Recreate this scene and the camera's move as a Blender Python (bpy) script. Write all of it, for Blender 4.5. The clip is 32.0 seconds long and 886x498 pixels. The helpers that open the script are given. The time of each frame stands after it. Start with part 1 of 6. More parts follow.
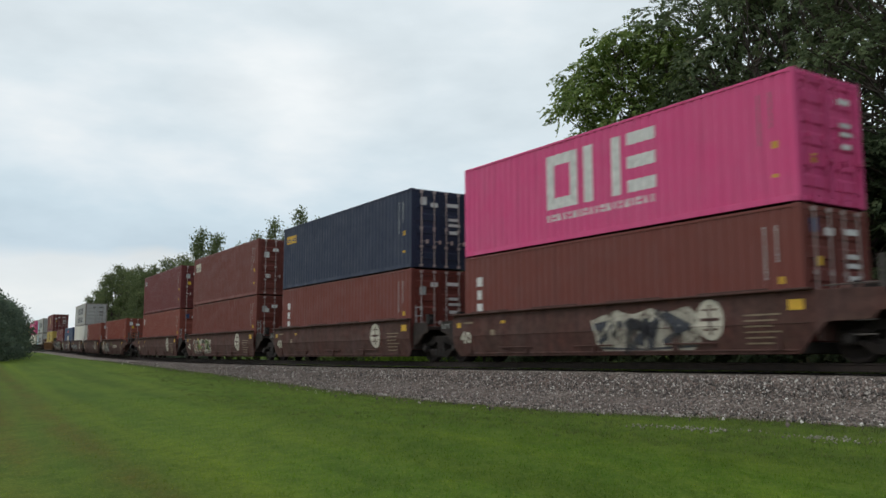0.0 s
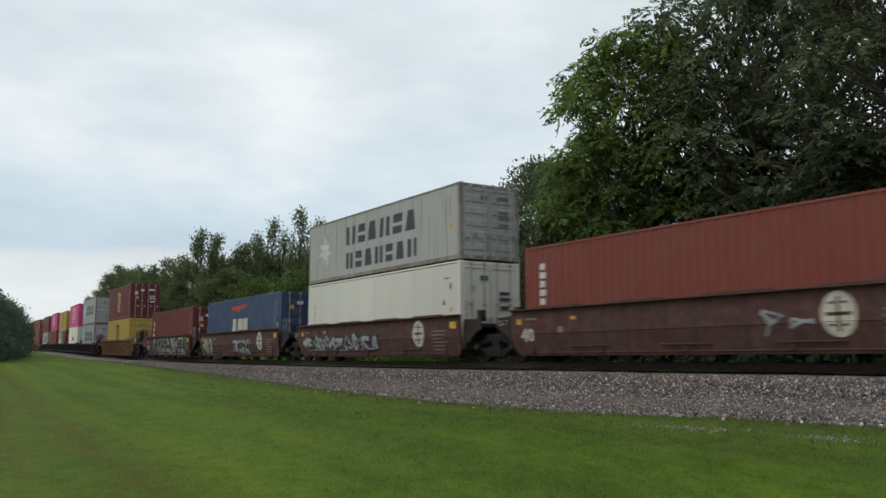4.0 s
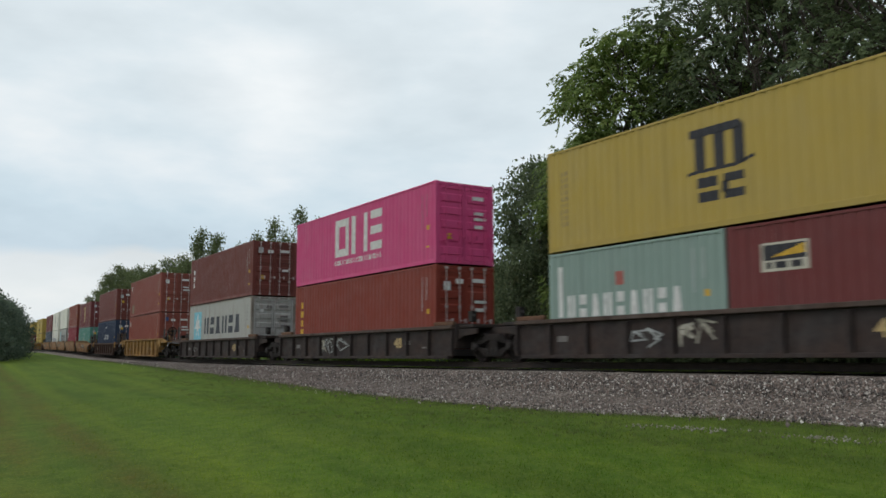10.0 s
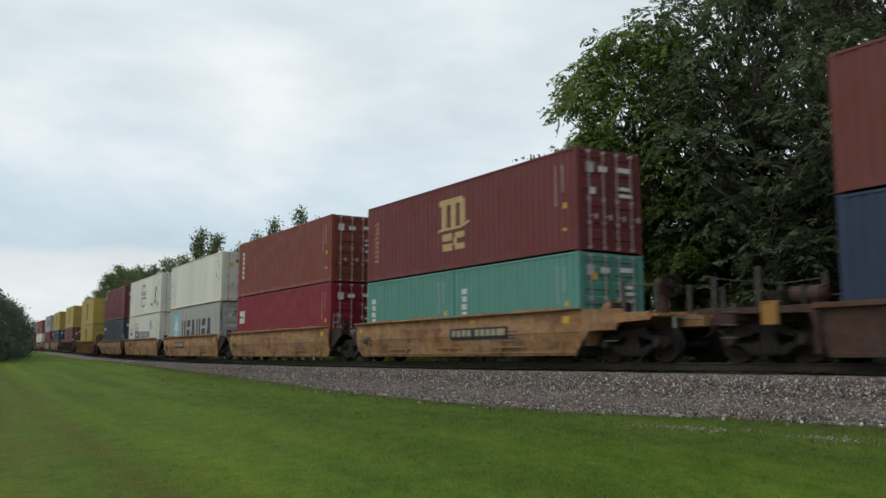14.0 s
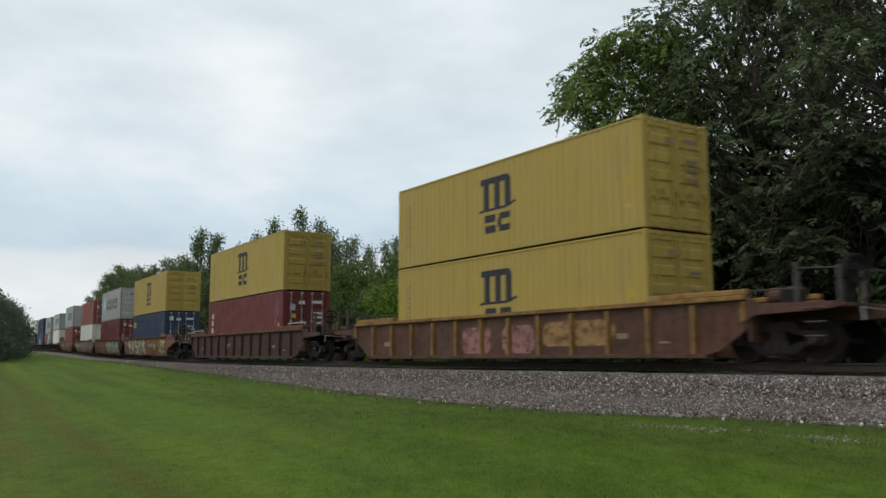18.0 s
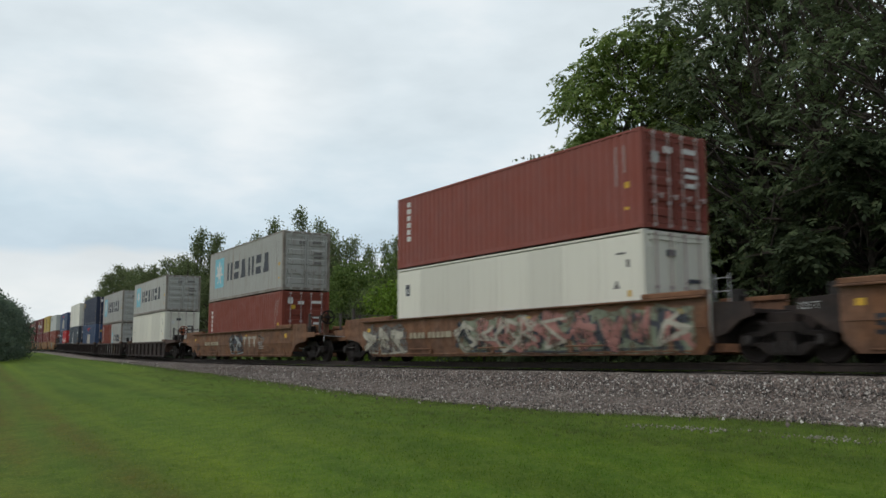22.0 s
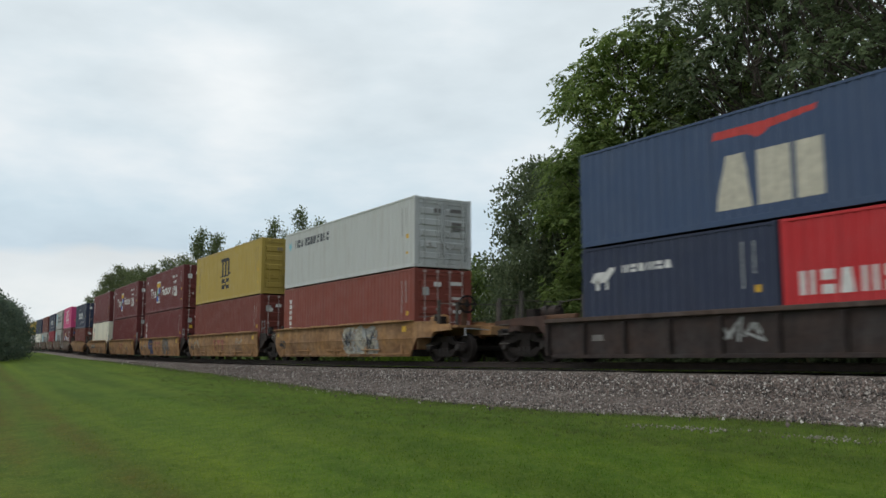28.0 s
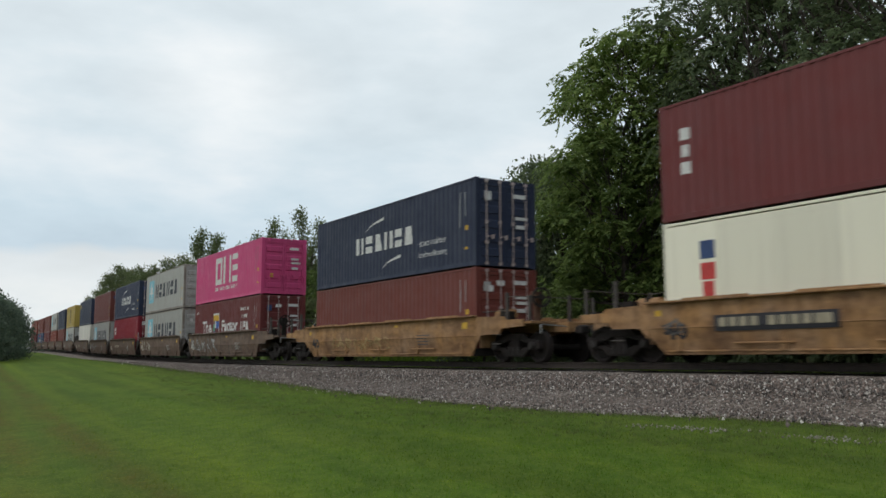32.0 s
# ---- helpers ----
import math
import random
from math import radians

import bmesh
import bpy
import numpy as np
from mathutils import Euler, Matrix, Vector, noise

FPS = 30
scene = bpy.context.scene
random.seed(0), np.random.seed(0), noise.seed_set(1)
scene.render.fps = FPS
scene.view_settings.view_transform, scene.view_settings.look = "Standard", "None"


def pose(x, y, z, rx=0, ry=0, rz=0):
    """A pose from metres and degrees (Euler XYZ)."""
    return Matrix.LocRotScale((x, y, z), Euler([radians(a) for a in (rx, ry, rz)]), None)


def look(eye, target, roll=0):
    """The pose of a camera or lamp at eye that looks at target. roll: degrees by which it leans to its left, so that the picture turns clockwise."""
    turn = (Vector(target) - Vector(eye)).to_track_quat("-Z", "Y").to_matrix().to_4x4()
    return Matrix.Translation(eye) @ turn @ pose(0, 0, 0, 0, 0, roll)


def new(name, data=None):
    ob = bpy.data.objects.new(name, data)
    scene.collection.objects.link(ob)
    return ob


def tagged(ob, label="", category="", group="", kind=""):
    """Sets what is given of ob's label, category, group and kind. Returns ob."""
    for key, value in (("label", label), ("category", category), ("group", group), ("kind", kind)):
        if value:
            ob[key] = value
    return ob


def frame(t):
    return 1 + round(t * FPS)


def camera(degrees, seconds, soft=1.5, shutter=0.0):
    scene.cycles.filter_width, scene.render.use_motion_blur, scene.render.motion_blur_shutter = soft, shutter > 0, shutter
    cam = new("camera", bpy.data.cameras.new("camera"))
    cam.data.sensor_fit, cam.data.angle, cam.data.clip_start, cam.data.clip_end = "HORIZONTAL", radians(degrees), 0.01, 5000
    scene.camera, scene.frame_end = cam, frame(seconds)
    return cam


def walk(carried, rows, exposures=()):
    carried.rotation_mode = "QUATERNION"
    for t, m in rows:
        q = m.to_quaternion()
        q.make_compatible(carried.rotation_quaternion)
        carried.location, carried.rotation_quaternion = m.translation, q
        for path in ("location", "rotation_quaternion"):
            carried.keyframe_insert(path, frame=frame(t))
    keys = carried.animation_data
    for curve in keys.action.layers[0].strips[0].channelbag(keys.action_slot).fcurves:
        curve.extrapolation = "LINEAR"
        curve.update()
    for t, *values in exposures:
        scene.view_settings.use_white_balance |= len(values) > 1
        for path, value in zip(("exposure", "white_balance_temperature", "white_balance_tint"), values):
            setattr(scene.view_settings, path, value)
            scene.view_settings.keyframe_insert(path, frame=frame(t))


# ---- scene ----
SECONDS = 32.0
cam = camera(54.45, SECONDS, soft=1.5, shutter=0.22)
EYE = pose(0, -17.079, 0.0155, 97.048, 0, 56.736)
walk(cam, [(0, EYE), (SECONDS, EYE)])

# ---- the track's line: s metres along it, s = 0 abreast of the camera, towards the camera's side at s < -20 ----
SPEED = 21.5
K1, K2, GRADE, CREST = 0.00164589, 1.4610e-05, 0.00419, 0.0002008
S_END = -232.0
DROP = 0.095    # rail heads below the wagons' reference line


def line_y(u):
    return K1 * u * u / 2 + K2 * u ** 3 / 6, K1 * u + K2 * u * u / 2


def track(s):
    """Centre of the track at rail top, and its slopes across and up."""
    u = min(s + 20.0, 0.0)
    over = 0.0
    if s < S_END:
        over, u = s - S_END, S_END + 20.0
    y, dy = line_y(u)
    x = s - over - (K1 * K1 * u ** 3 / 3 + K1 * K2 * u ** 4 / 4 + K2 * K2 * u ** 5 / 20) / 2
    v = max(min(s, 0.0), -110.0)
    z = GRADE * v + CREST / 2 * min(v + 20.0, 0.0) ** 2
    dz = GRADE + CREST * min(v + 20.0, 0.0)
    if s < -110.0:
        w = min(-110.0 - s, 150.0)
        z -= dz * (w - w * w / 300.0)
        dz = dz * (1 - w / 150.0)
    if s > 0:
        dz = 0.0
    return x + over, y + dy * over, z, dy, dz


def on_track(s):
    x, y, z, dy, dz = track(s)
    return pose(x, y, z, 0, -math.degrees(math.atan(dz)), math.degrees(math.atan(dy)))


def side_of(x, y):
    """Nearest s and the distance across the track (negative on the camera's side), for points near it."""
    s = x
    for _ in range(3):
        tx, ty, tz, dy, dz = track(s)
        s += (x - tx) + (y - ty) * dy
    tx, ty, tz, dy, dz = track(s)
    return s, (y - ty) / math.sqrt(1 + dy * dy) * 1.0, tz


def smooth(a, b, v):
    v = max(0.0, min(1.0, (v - a) / (b - a)))
    return v * v * (3 - 2 * v)


def toe(s):
    """Where the ballast meets the lawn."""
    return -3.3 - 2.5 * math.exp(-((min(s, -14) + 14) / 18.0) ** 2) + 1.3 * smooth(-13, -7, s) + 0.16 * noise.noise((s * 0.35, 3.1, 0))


def ground_z(x, y):
    s, d, z = side_of(x, y)
    t = toe(s)
    foot = -1.0 + 0.60 * smooth(12, 75, -s)
    if d < t:
        h = foot - 0.30 * smooth(0, 11, t - d)
        z *= 1 - 0.85 * smooth(1, 14, t - d)
    elif d < 0:
        h = foot + (-0.37 - DROP - foot) * smooth(t, -1.9, d)
    else:
        h = -0.37 - DROP - 0.6 * smooth(2.0, 4.6, d)
        z *= 1 - 0.6 * smooth(60, 400, d)
    h += 0.05 * noise.noise((x * 0.12, y * 0.12, 0.5)) * smooth(4, 9, abs(d))
    return z + h


# ---- world and light: a grey overcast day ----
world = bpy.data.worlds.new("world")
scene.world = world
world.use_nodes = True
wn, wl = world.node_tree.nodes, world.node_tree.links
wn.clear()
sky = wn.new("ShaderNodeTexSky")
sky.sky_type, sky.sun_disc = "NISHITA", False
sky.sun_elevation, sky.sun_rotation = radians(51), radians(185)
sky.dust_density, sky.air_density = 3.0, 1.0
clear = wn.new("ShaderNodeBackground")
clear.inputs["Strength"].default_value = 0.03
cloud_bg = wn.new("ShaderNodeBackground")
cloud_bg.inputs["Color"].default_value = (0.79, 0.87, 0.93, 1)
cloud_bg.inputs["Strength"].default_value = 0.62
both = wn.new("ShaderNodeAddShader")
w_out = wn.new("ShaderNodeOutputWorld")
wl.new(sky.outputs[0], clear.inputs["Color"])
wl.new(clear.outputs[0], both.inputs[0])
wl.new(cloud_bg.outputs[0], both.inputs[1])
wl.new(both.outputs[0], w_out.inputs["Surface"])

sun = new("sun", bpy.data.lights.new("sun", "SUN"))
sun.data.energy, sun.data.angle, sun.data.color = 0.6, radians(35), (1.0, 0.96, 0.9)
sun.matrix_basis = look((-5, -60, 75), (0, 0, 0))
scene.view_settings.exposure = 0.0


# ---- materials ----
def material(name):
    m = bpy.data.materials.new(name)
    m.use_nodes = True
    n, l = m.node_tree.nodes, m.node_tree.links
    return m, n, l, n["Principled BSDF"]


def node(n, kind, **values):
    k = n.new(kind)
    for key, v in values.items():
        if key in k.inputs:
            k.inputs[key].default_value = v
    return k


def ramp(n, l, source, stops):
    r = n.new("ShaderNodeValToRGB")
    e = r.color_ramp.elements
    while len(e) < len(stops):
        e.new(0.5)
    for k, (at, c) in zip(e, stops):
        k.position = at
        k.color = (*c, 1) if len(c) == 3 else c
    l.new(source, r.inputs[0])
    return r.outputs[0]


def mix(n, l, fac, a, b, mode="MIX"):
    k = n.new("ShaderNodeMix")
    k.data_type, k.blend_type = "RGBA", mode
    for sock, v in ((k.inputs[0], fac), (k.inputs[6], a), (k.inputs[7], b)):
        if isinstance(v, (int, float)):
            sock.default_value = v
        elif isinstance(v, tuple):
            sock.default_value = (*v, 1)
        else:
            l.new(v, sock)
    return k.outputs[2]


def noise_tex(n, l, scale, detail=4, stretch=None, coords="Object", rough=0.55):
    tc = n.new("ShaderNodeTexCoord")
    out = tc.outputs[coords]
    if stretch:
        mp = n.new("ShaderNodeMapping")
        mp.inputs["Scale"].default_value = stretch
        l.new(out, mp.inputs[0])
        out = mp.outputs[0]
    k = node(n, "ShaderNodeTexNoise", Scale=scale, Detail=detail, Roughness=rough)
    l.new(out, k.inputs["Vector"])
    return k.outputs["Fac"]


def bump(n, l, height, strength, distance, bsdf):
    b = node(n, "ShaderNodeBump", Strength=strength, Distance=distance)
    l.new(height, b.inputs["Height"])
    l.new(b.outputs[0], bsdf.inputs["Normal"])


def painted_steel(name, c, rust=0.5, rough=0.5, fade=0.25, run=None, runs=0.45, grime=0.0):
    """Weathered paint: a faded blotch, streaks that run down, and rust specks."""
    m, n, l, b = material(name)
    oi = n.new("ShaderNodeObjectInfo")
    hs = node(n, "ShaderNodeHueSaturation", Color=(*c, 1))
    ra = node(n, "ShaderNodeMapRange")
    ra.inputs["To Min"].default_value, ra.inputs["To Max"].default_value = 0.9, 1.1
    l.new(oi.outputs["Random"], ra.inputs["Value"])
    l.new(ra.outputs[0], hs.inputs["Value"])
    grey = tuple(0.55 * v + 0.45 * (sum(c) / 3) + 0.03 for v in c)
    blotch = ramp(n, l, noise_tex(n, l, 0.9, 5), [(0.4, (0, 0, 0)), (0.72, (fade, fade, fade))])
    col = mix(n, l, blotch, hs.outputs[0], grey)
    streak = ramp(n, l, noise_tex(n, l, 1.0, 4, (5.0, 5.0, 0.35)), [(0.5, (0, 0, 0)), (0.78, (runs, runs, runs))])
    col = mix(n, l, streak, col, run or tuple(v * 0.55 + 0.012 for v in c))
    if grime:
        dirt = ramp(n, l, noise_tex(n, l, 1.1, 6, (0.55, 0.55, 1.4), "Object", 0.62), [(0.42, (0, 0, 0)), (0.64, (grime, grime, grime))])
        col = mix(n, l, dirt, col, (0.045 + 0.25 * c[0], 0.028 + 0.22 * c[1], 0.022 + 0.2 * c[2]))
    if grime:
        col = mix(n, l, 1.0, col, ramp(n, l, noise_tex(n, l, 4.5, 8, (1.0, 1.0, 0.8), "Object", 0.72), [(0.32, (0.62, 0.59, 0.57)), (0.5, (1.0, 1.0, 1.0)), (0.68, (1.3, 1.28, 1.25))]), "MULTIPLY")
    spots = ramp(n, l, noise_tex(n, l, 3.3, 8, None, "Object", 0.7), [(0.66, (0, 0, 0)), (0.72, (rust, rust, rust))])
    col = mix(n, l, spots, col, (0.10, 0.045, 0.022))
    l.new(col, b.inputs["Base Color"])
    rr = ramp(n, l, noise_tex(n, l, 2.0, 3), [(0.3, (rough - 0.1,) * 3), (0.7, (rough + 0.15,) * 3)])
    l.new(rr, b.inputs["Roughness"])
    b.inputs["Specular IOR Level"].default_value = 0.3
    bump(n, l, noise_tex(n, l, 6.0, 3), 0.12, 0.02, b)
    return m


def plain(name, c, rough=0.6, metal=0.0, scale=6.0, vary=0.3, bumpy=0.1):
    m, n, l, b = material(name)
    col = ramp(n, l, noise_tex(n, l, scale, 6), [(0.3, tuple(v * (1 - vary) for v in c)), (0.7, tuple(v * (1 + vary) for v in c))])
    l.new(col, b.inputs["Base Color"])
    b.inputs["Roughness"].default_value, b.inputs["Metallic"].default_value = rough, metal
    bump(n, l, noise_tex(n, l, scale * 3, 4), bumpy, 0.02, b)
    return m


PAINT = {}
for key, c in dict(maroon=(0.148, 0.034, 0.033), brown=(0.162, 0.046, 0.036), brick=(0.222, 0.061, 0.044), orange=(0.220, 0.054, 0.035),
                   rust=(0.170, 0.046, 0.035), crimson=(0.23, 0.020, 0.033), pink=(0.62, 0.075, 0.22), yellow=(0.425, 0.308, 0.070),
                   navy=(0.028, 0.037, 0.070), blue=(0.033, 0.050, 0.094), royal=(0.052, 0.084, 0.160), grey=(0.41, 0.41, 0.385),
                   pale=(0.52, 0.54, 0.525), white=(0.68, 0.665, 0.575), cream=(0.80, 0.77, 0.62), teal=(0.10, 0.27, 0.22),
                   mint=(0.25, 0.34, 0.30), slate=(0.050, 0.062, 0.082), red=(0.52, 0.03, 0.035), scarlet=(0.235, 0.043, 0.027)).items():
    pale = key in ("grey", "pale", "white", "cream")
    PAINT[key] = painted_steel("paint_" + key, c, 0.8 if key == "grey" else 0.45, 0.5, 0.16, (0.20, 0.125, 0.07) if pale else None, {"grey": 0.55, "white": 0.12, "cream": 0.12, "pale": 0.25}.get(key, 0.4))
PAINT["worn"] = painted_steel("paint_worn_edge", (0.30, 0.275, 0.24), 0.9, 0.6, 0.5, (0.13, 0.07, 0.04), 0.8, 0.5)
CAR = {}
for key, c in dict(oxide=(0.085, 0.036, 0.029), ochre=(0.355, 0.195, 0.080), sienna=(0.150, 0.073, 0.030), mustard=(0.31, 0.17, 0.040), weld=(0.135, 0.066, 0.034), amber=(0.235, 0.118, 0.042), charcoal=(0.0315, 0.0238, 0.0222),
                   umber=(0.071, 0.036, 0.026), tan=(0.195, 0.092, 0.045), chord=(0.082, 0.058, 0.046), soot=(0.024, 0.017, 0.0145), rusty=(0.112, 0.050, 0.031), dust=(0.155, 0.105, 0.075)).items():
    CAR[key] = painted_steel("car_" + key, c, 0.75, 0.75, 0.6, tuple(v * 0.4 + 0.008 for v in c), 0.75, 0.75)


def spray_paint(name, c):
    """Thin spray paint, worn through in places to the steel beneath."""
    m, n, l, b = material(name)
    col = ramp(n, l, noise_tex(n, l, 2.2, 5), [(0.3, tuple(v * 0.62 for v in c)), (0.7, tuple(v * 1.05 for v in c))])
    l.new(col, b.inputs["Base Color"])
    b.inputs["Roughness"].default_value = 0.7
    clear = n.new("ShaderNodeBsdfTransparent")
    mx = n.new("ShaderNodeMixShader")
    l.new(ramp(n, l, noise_tex(n, l, 3.0, 7, None, "Object", 0.68), [(0.46, (0.1, 0.1, 0.1)), (0.66, (0.85, 0.85, 0.85))]), mx.inputs[0])
    l.new(b.outputs[0], mx.inputs[1])
    l.new(clear.outputs[0], mx.inputs[2])
    l.new(mx.outputs[0], n["Material Output"].inputs["Surface"])
    return m


INK, SPRAY = {}, {}
for key, c in dict(white=(0.62, 0.62, 0.60), black=(0.022, 0.022, 0.028), dark=(0.05, 0.055, 0.07), sand=(0.50, 0.36, 0.16), sky=(0.21, 0.50, 0.60),
                   gold=(0.60, 0.36, 0.03), red=(0.50, 0.045, 0.04), navy=(0.03, 0.06, 0.16), silver=(0.40, 0.42, 0.41), peach=(0.42, 0.20, 0.17),
                   lime=(0.25, 0.32, 0.10), sage=(0.27, 0.31, 0.22), blue=(0.05, 0.13, 0.42), green=(0.10, 0.35, 0.22), ash=(0.16, 0.15, 0.14), amber=(0.30, 0.15, 0.03), olive=(0.22, 0.17, 0.11), ginger=(0.42, 0.24, 0.09), straw=(0.33, 0.29, 0.20), rose=(0.36, 0.11, 0.09), bone=(0.52, 0.49, 0.40)).items():
    INK[key] = plain("ink_" + key, c, 0.6, 0, 5.0, 0.18, 0.03)
    SPRAY[key] = spray_paint("spray_" + key, c)
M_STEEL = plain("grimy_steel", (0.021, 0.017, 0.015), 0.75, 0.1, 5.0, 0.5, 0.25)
# rust brown taken near-black: shade beneath the wagons is put into the colour
M_TRUCK = plain("rusty_steel_shade_toned", (0.0135, 0.0092, 0.0075), 0.95, 0.0, 7.0, 0.5, 0.3)
M_ROD = plain("galvanised_rod", (0.33, 0.33, 0.33), 0.5, 0.5, 8.0, 0.25, 0.05)
M_POST = plain("weathered_post", (0.080, 0.070, 0.062), 0.8, 0.1, 6.0, 0.4, 0.1)
M_BRAKE = plain("orange_brake_wheel", (0.22, 0.058, 0.026), 0.7, 0.0, 6.0, 0.4, 0.1)
M_KEEPER = plain("worn_locking_rod", (0.43, 0.35, 0.33), 0.6, 0.1, 9.0, 0.3, 0.05)
M_RAIL = plain("rail_rust", (0.030, 0.020, 0.015), 0.75, 0.1, 4.0, 0.4, 0.1)
M_SHINE = plain("rail_head", (0.42, 0.41, 0.40), 0.3, 0.9, 6.0, 0.15, 0.03)
M_TIE = plain("creosoted_wood", (0.050, 0.042, 0.036), 0.9, 0, 5.0, 0.5, 0.4)


# ---- mesh building ----
class Shape:
    """Collects faces for one mesh."""

    def __init__(self):
        self.v, self.f = [], []

    def poly(self, pts):
        k = len(self.v)
        self.v += [tuple(p) for p in pts]
        self.f.append(tuple(range(k, k + len(pts))))
        return self

    def box(self, x0, x1, y0, y1, z0, z1):
        k = len(self.v)
        self.v += [(x0, y0, z0), (x1, y0, z0), (x1, y1, z0), (x0, y1, z0), (x0, y0, z1), (x1, y0, z1), (x1, y1, z1), (x0, y1, z1)]
        self.f += [tuple(k + i for i in q) for q in ((0, 3, 2, 1), (4, 5, 6, 7), (0, 1, 5, 4), (1, 2, 6, 5), (2, 3, 7, 6), (3, 0, 4, 7))]
        return self

    def prism(self, outline, a, b, axis="y"):
        """An outline in the two other axes, drawn out from a to b."""
        k, n = len(self.v), len(outline)
        for d in (a, b):
            for p, q in outline:
                self.v.append({"y": (p, d, q), "x": (d, p, q), "z": (p, q, d)}[axis])
        self.f += [tuple(range(k + n - 1, k - 1, -1)), tuple(range(k + n, k + 2 * n))]
        self.f += [(k + i, k + (i + 1) % n, k + n + (i + 1) % n, k + n + i) for i in range(n)]
        return self

    def rod(self, a, b, r, sides=8):
        a, b = Vector(a), Vector(b)
        d = (b - a).normalized()
        p = d.orthogonal().normalized()
        q = d.cross(p)
        k = len(self.v)
        for c in (a, b):
            for i in range(sides):
                g = 2 * math.pi * i / sides
                self.v.append(tuple(c + p * r * math.cos(g) + q * r * math.sin(g)))
        self.f += [tuple(range(k + sides - 1, k - 1, -1)), tuple(range(k + sides, k + 2 * sides))]
        self.f += [(k + i, k + (i + 1) % sides, k + sides + (i + 1) % sides, k + sides + i) for i in range(sides)]
        return self

    def lathe(self, profile, axis_y0, sides=24):
        """Radius and place along y, turned about the y axis."""
        k, n = len(self.v), len(profile)
        for i in range(sides):
            g = 2 * math.pi * i / sides
            for r, y in profile:
                self.v.append((r * math.cos(g), axis_y0 + y, r * math.sin(g)))
        for i in range(sides):
            j = (i + 1) % sides
            for m in range(n - 1):
                self.f.append((k + i * n + m, k + j * n + m, k + j * n + m + 1, k + i * n + m + 1))
        return self

    def mesh(self, name, bevel=0.0, smooth_angle=None):
        me = bpy.data.meshes.new(name)
        me.from_pydata(self.v, [], self.f)
        bm = bmesh.new()
        bm.from_mesh(me)
        bmesh.ops.recalc_face_normals(bm, faces=bm.faces)
        if bevel:
            edges = [e for e in bm.edges if len(e.link_faces) == 2 and e.calc_face_angle(0) > 0.6]
            bmesh.ops.bevel(bm, geom=edges, offset=bevel, segments=1, affect="EDGES", clamp_overlap=True)
        bm.to_mesh(me)
        bm.free()
        return me


STOCK = {}


def stock(key, make, bevel=0.0):
    """A mesh that alike parts share."""
    if key not in STOCK:
        STOCK[key] = make().mesh(key[0] if isinstance(key, tuple) else key, bevel)
        STOCK[key].materials.append(None)
    return STOCK[key]


def part(name, mesh, mat, parent, label="", at=None):
    ob = new(name, mesh)
    ob.parent = parent
    if at is not None:
        ob.matrix_basis = at
    if not mesh.materials:
        mesh.materials.append(None)
    if mesh.materials[0] is None:
        ob.material_slots[0].link = "OBJECT"
        ob.material_slots[0].material = mat
    if label:
        tagged(ob, label)
    return ob


def thing(name, label, category, group="", kind=""):
    return tagged(new(name), label, category, group, kind)


MOVERS = []

# ---- containers ----
LEN = {40: 12.192, 20: 6.058}
TALL, LOW = 2.896, 2.591
WAVE, DEEP = 0.278, 0.036


def wave_stops(L):
    """Places along a side where its folded sheet turns, with its depth there."""
    x, out = -L / 2 + 0.11, []
    n = int((L - 0.22) / WAVE)
    p = (L - 0.22) / n
    for i in range(n):
        for f, d in ((0.0, 0.006), (0.36, 0.006), (0.5, DEEP), (0.86, DEEP)):
            out.append((x + (i + f) * p, d))
    out.append((x + n * p, 0.006))
    return out


def side_sheet(L, H, side, flat):
    def make():
        sh = Shape()
        y = 1.219
        if flat:
            sh.box(-L / 2 + 0.1, L / 2 - 0.1, side * (y - 0.012), side * (y - 0.05), 0.14, H - 0.1)
        else:
            st = wave_stops(L)
            for (a, da), (b, db) in zip(st, st[1:]):
                sh.poly([(a, side * (y - da), 0.15), (b, side * (y - db), 0.15), (b, side * (y - db), H - 0.06), (a, side * (y - da), H - 0.06)])
        return sh
    return stock(("side_panel", L, H, side, flat), make)


def frame_mesh(L, H):
    def make():
        sh = Shape()
        y = 1.219
        for s in (-1, 1):
            sh.box(-L / 2 + 0.12, L / 2 - 0.12, s * y, s * (y - 0.07), 0.02, 0.16)
            sh.box(-L / 2 + 0.12, L / 2 - 0.12, s * (y + 0.002), s * (y - 0.06), H - 0.075, H - 0.012)
            for e in (-1, 1):
                sh.box(e * L / 2 * 1.0, e * (L / 2 - 0.12), s * y, s * (y - 0.14), 0.10, H - 0.10)
        for e in (-1, 1):
            sh.box(e * L / 2, e * (L / 2 - 0.08), -y + 0.14, y - 0.14, 0.02, 0.15)
            sh.box(e * L / 2, e * (L / 2 - 0.08), -y + 0.14, y - 0.14, H - 0.12, H - 0.02)
        return sh
    return stock(("frame", L, H), make, 0.006)


def roof_mesh(L):
    def make():
        sh = Shape()
        n = int(L / 0.4)
        p = (L - 0.2) / n
        for i in range(n):
            a = -L / 2 + 0.1 + i * p
            for f0, d0, f1, d1 in ((0, 0, 0.3, 0), (0.3, 0, 0.5, -0.02), (0.5, -0.02, 0.8, -0.02), (0.8, -0.02, 1, 0)):
                sh.poly([(a + f0 * p, -1.2, d0), (a + f1 * p, -1.2, d1), (a + f1 * p, 1.2, d1), (a + f0 * p, 1.2, d0)])
        return sh
    return stock(("roof", L), make)


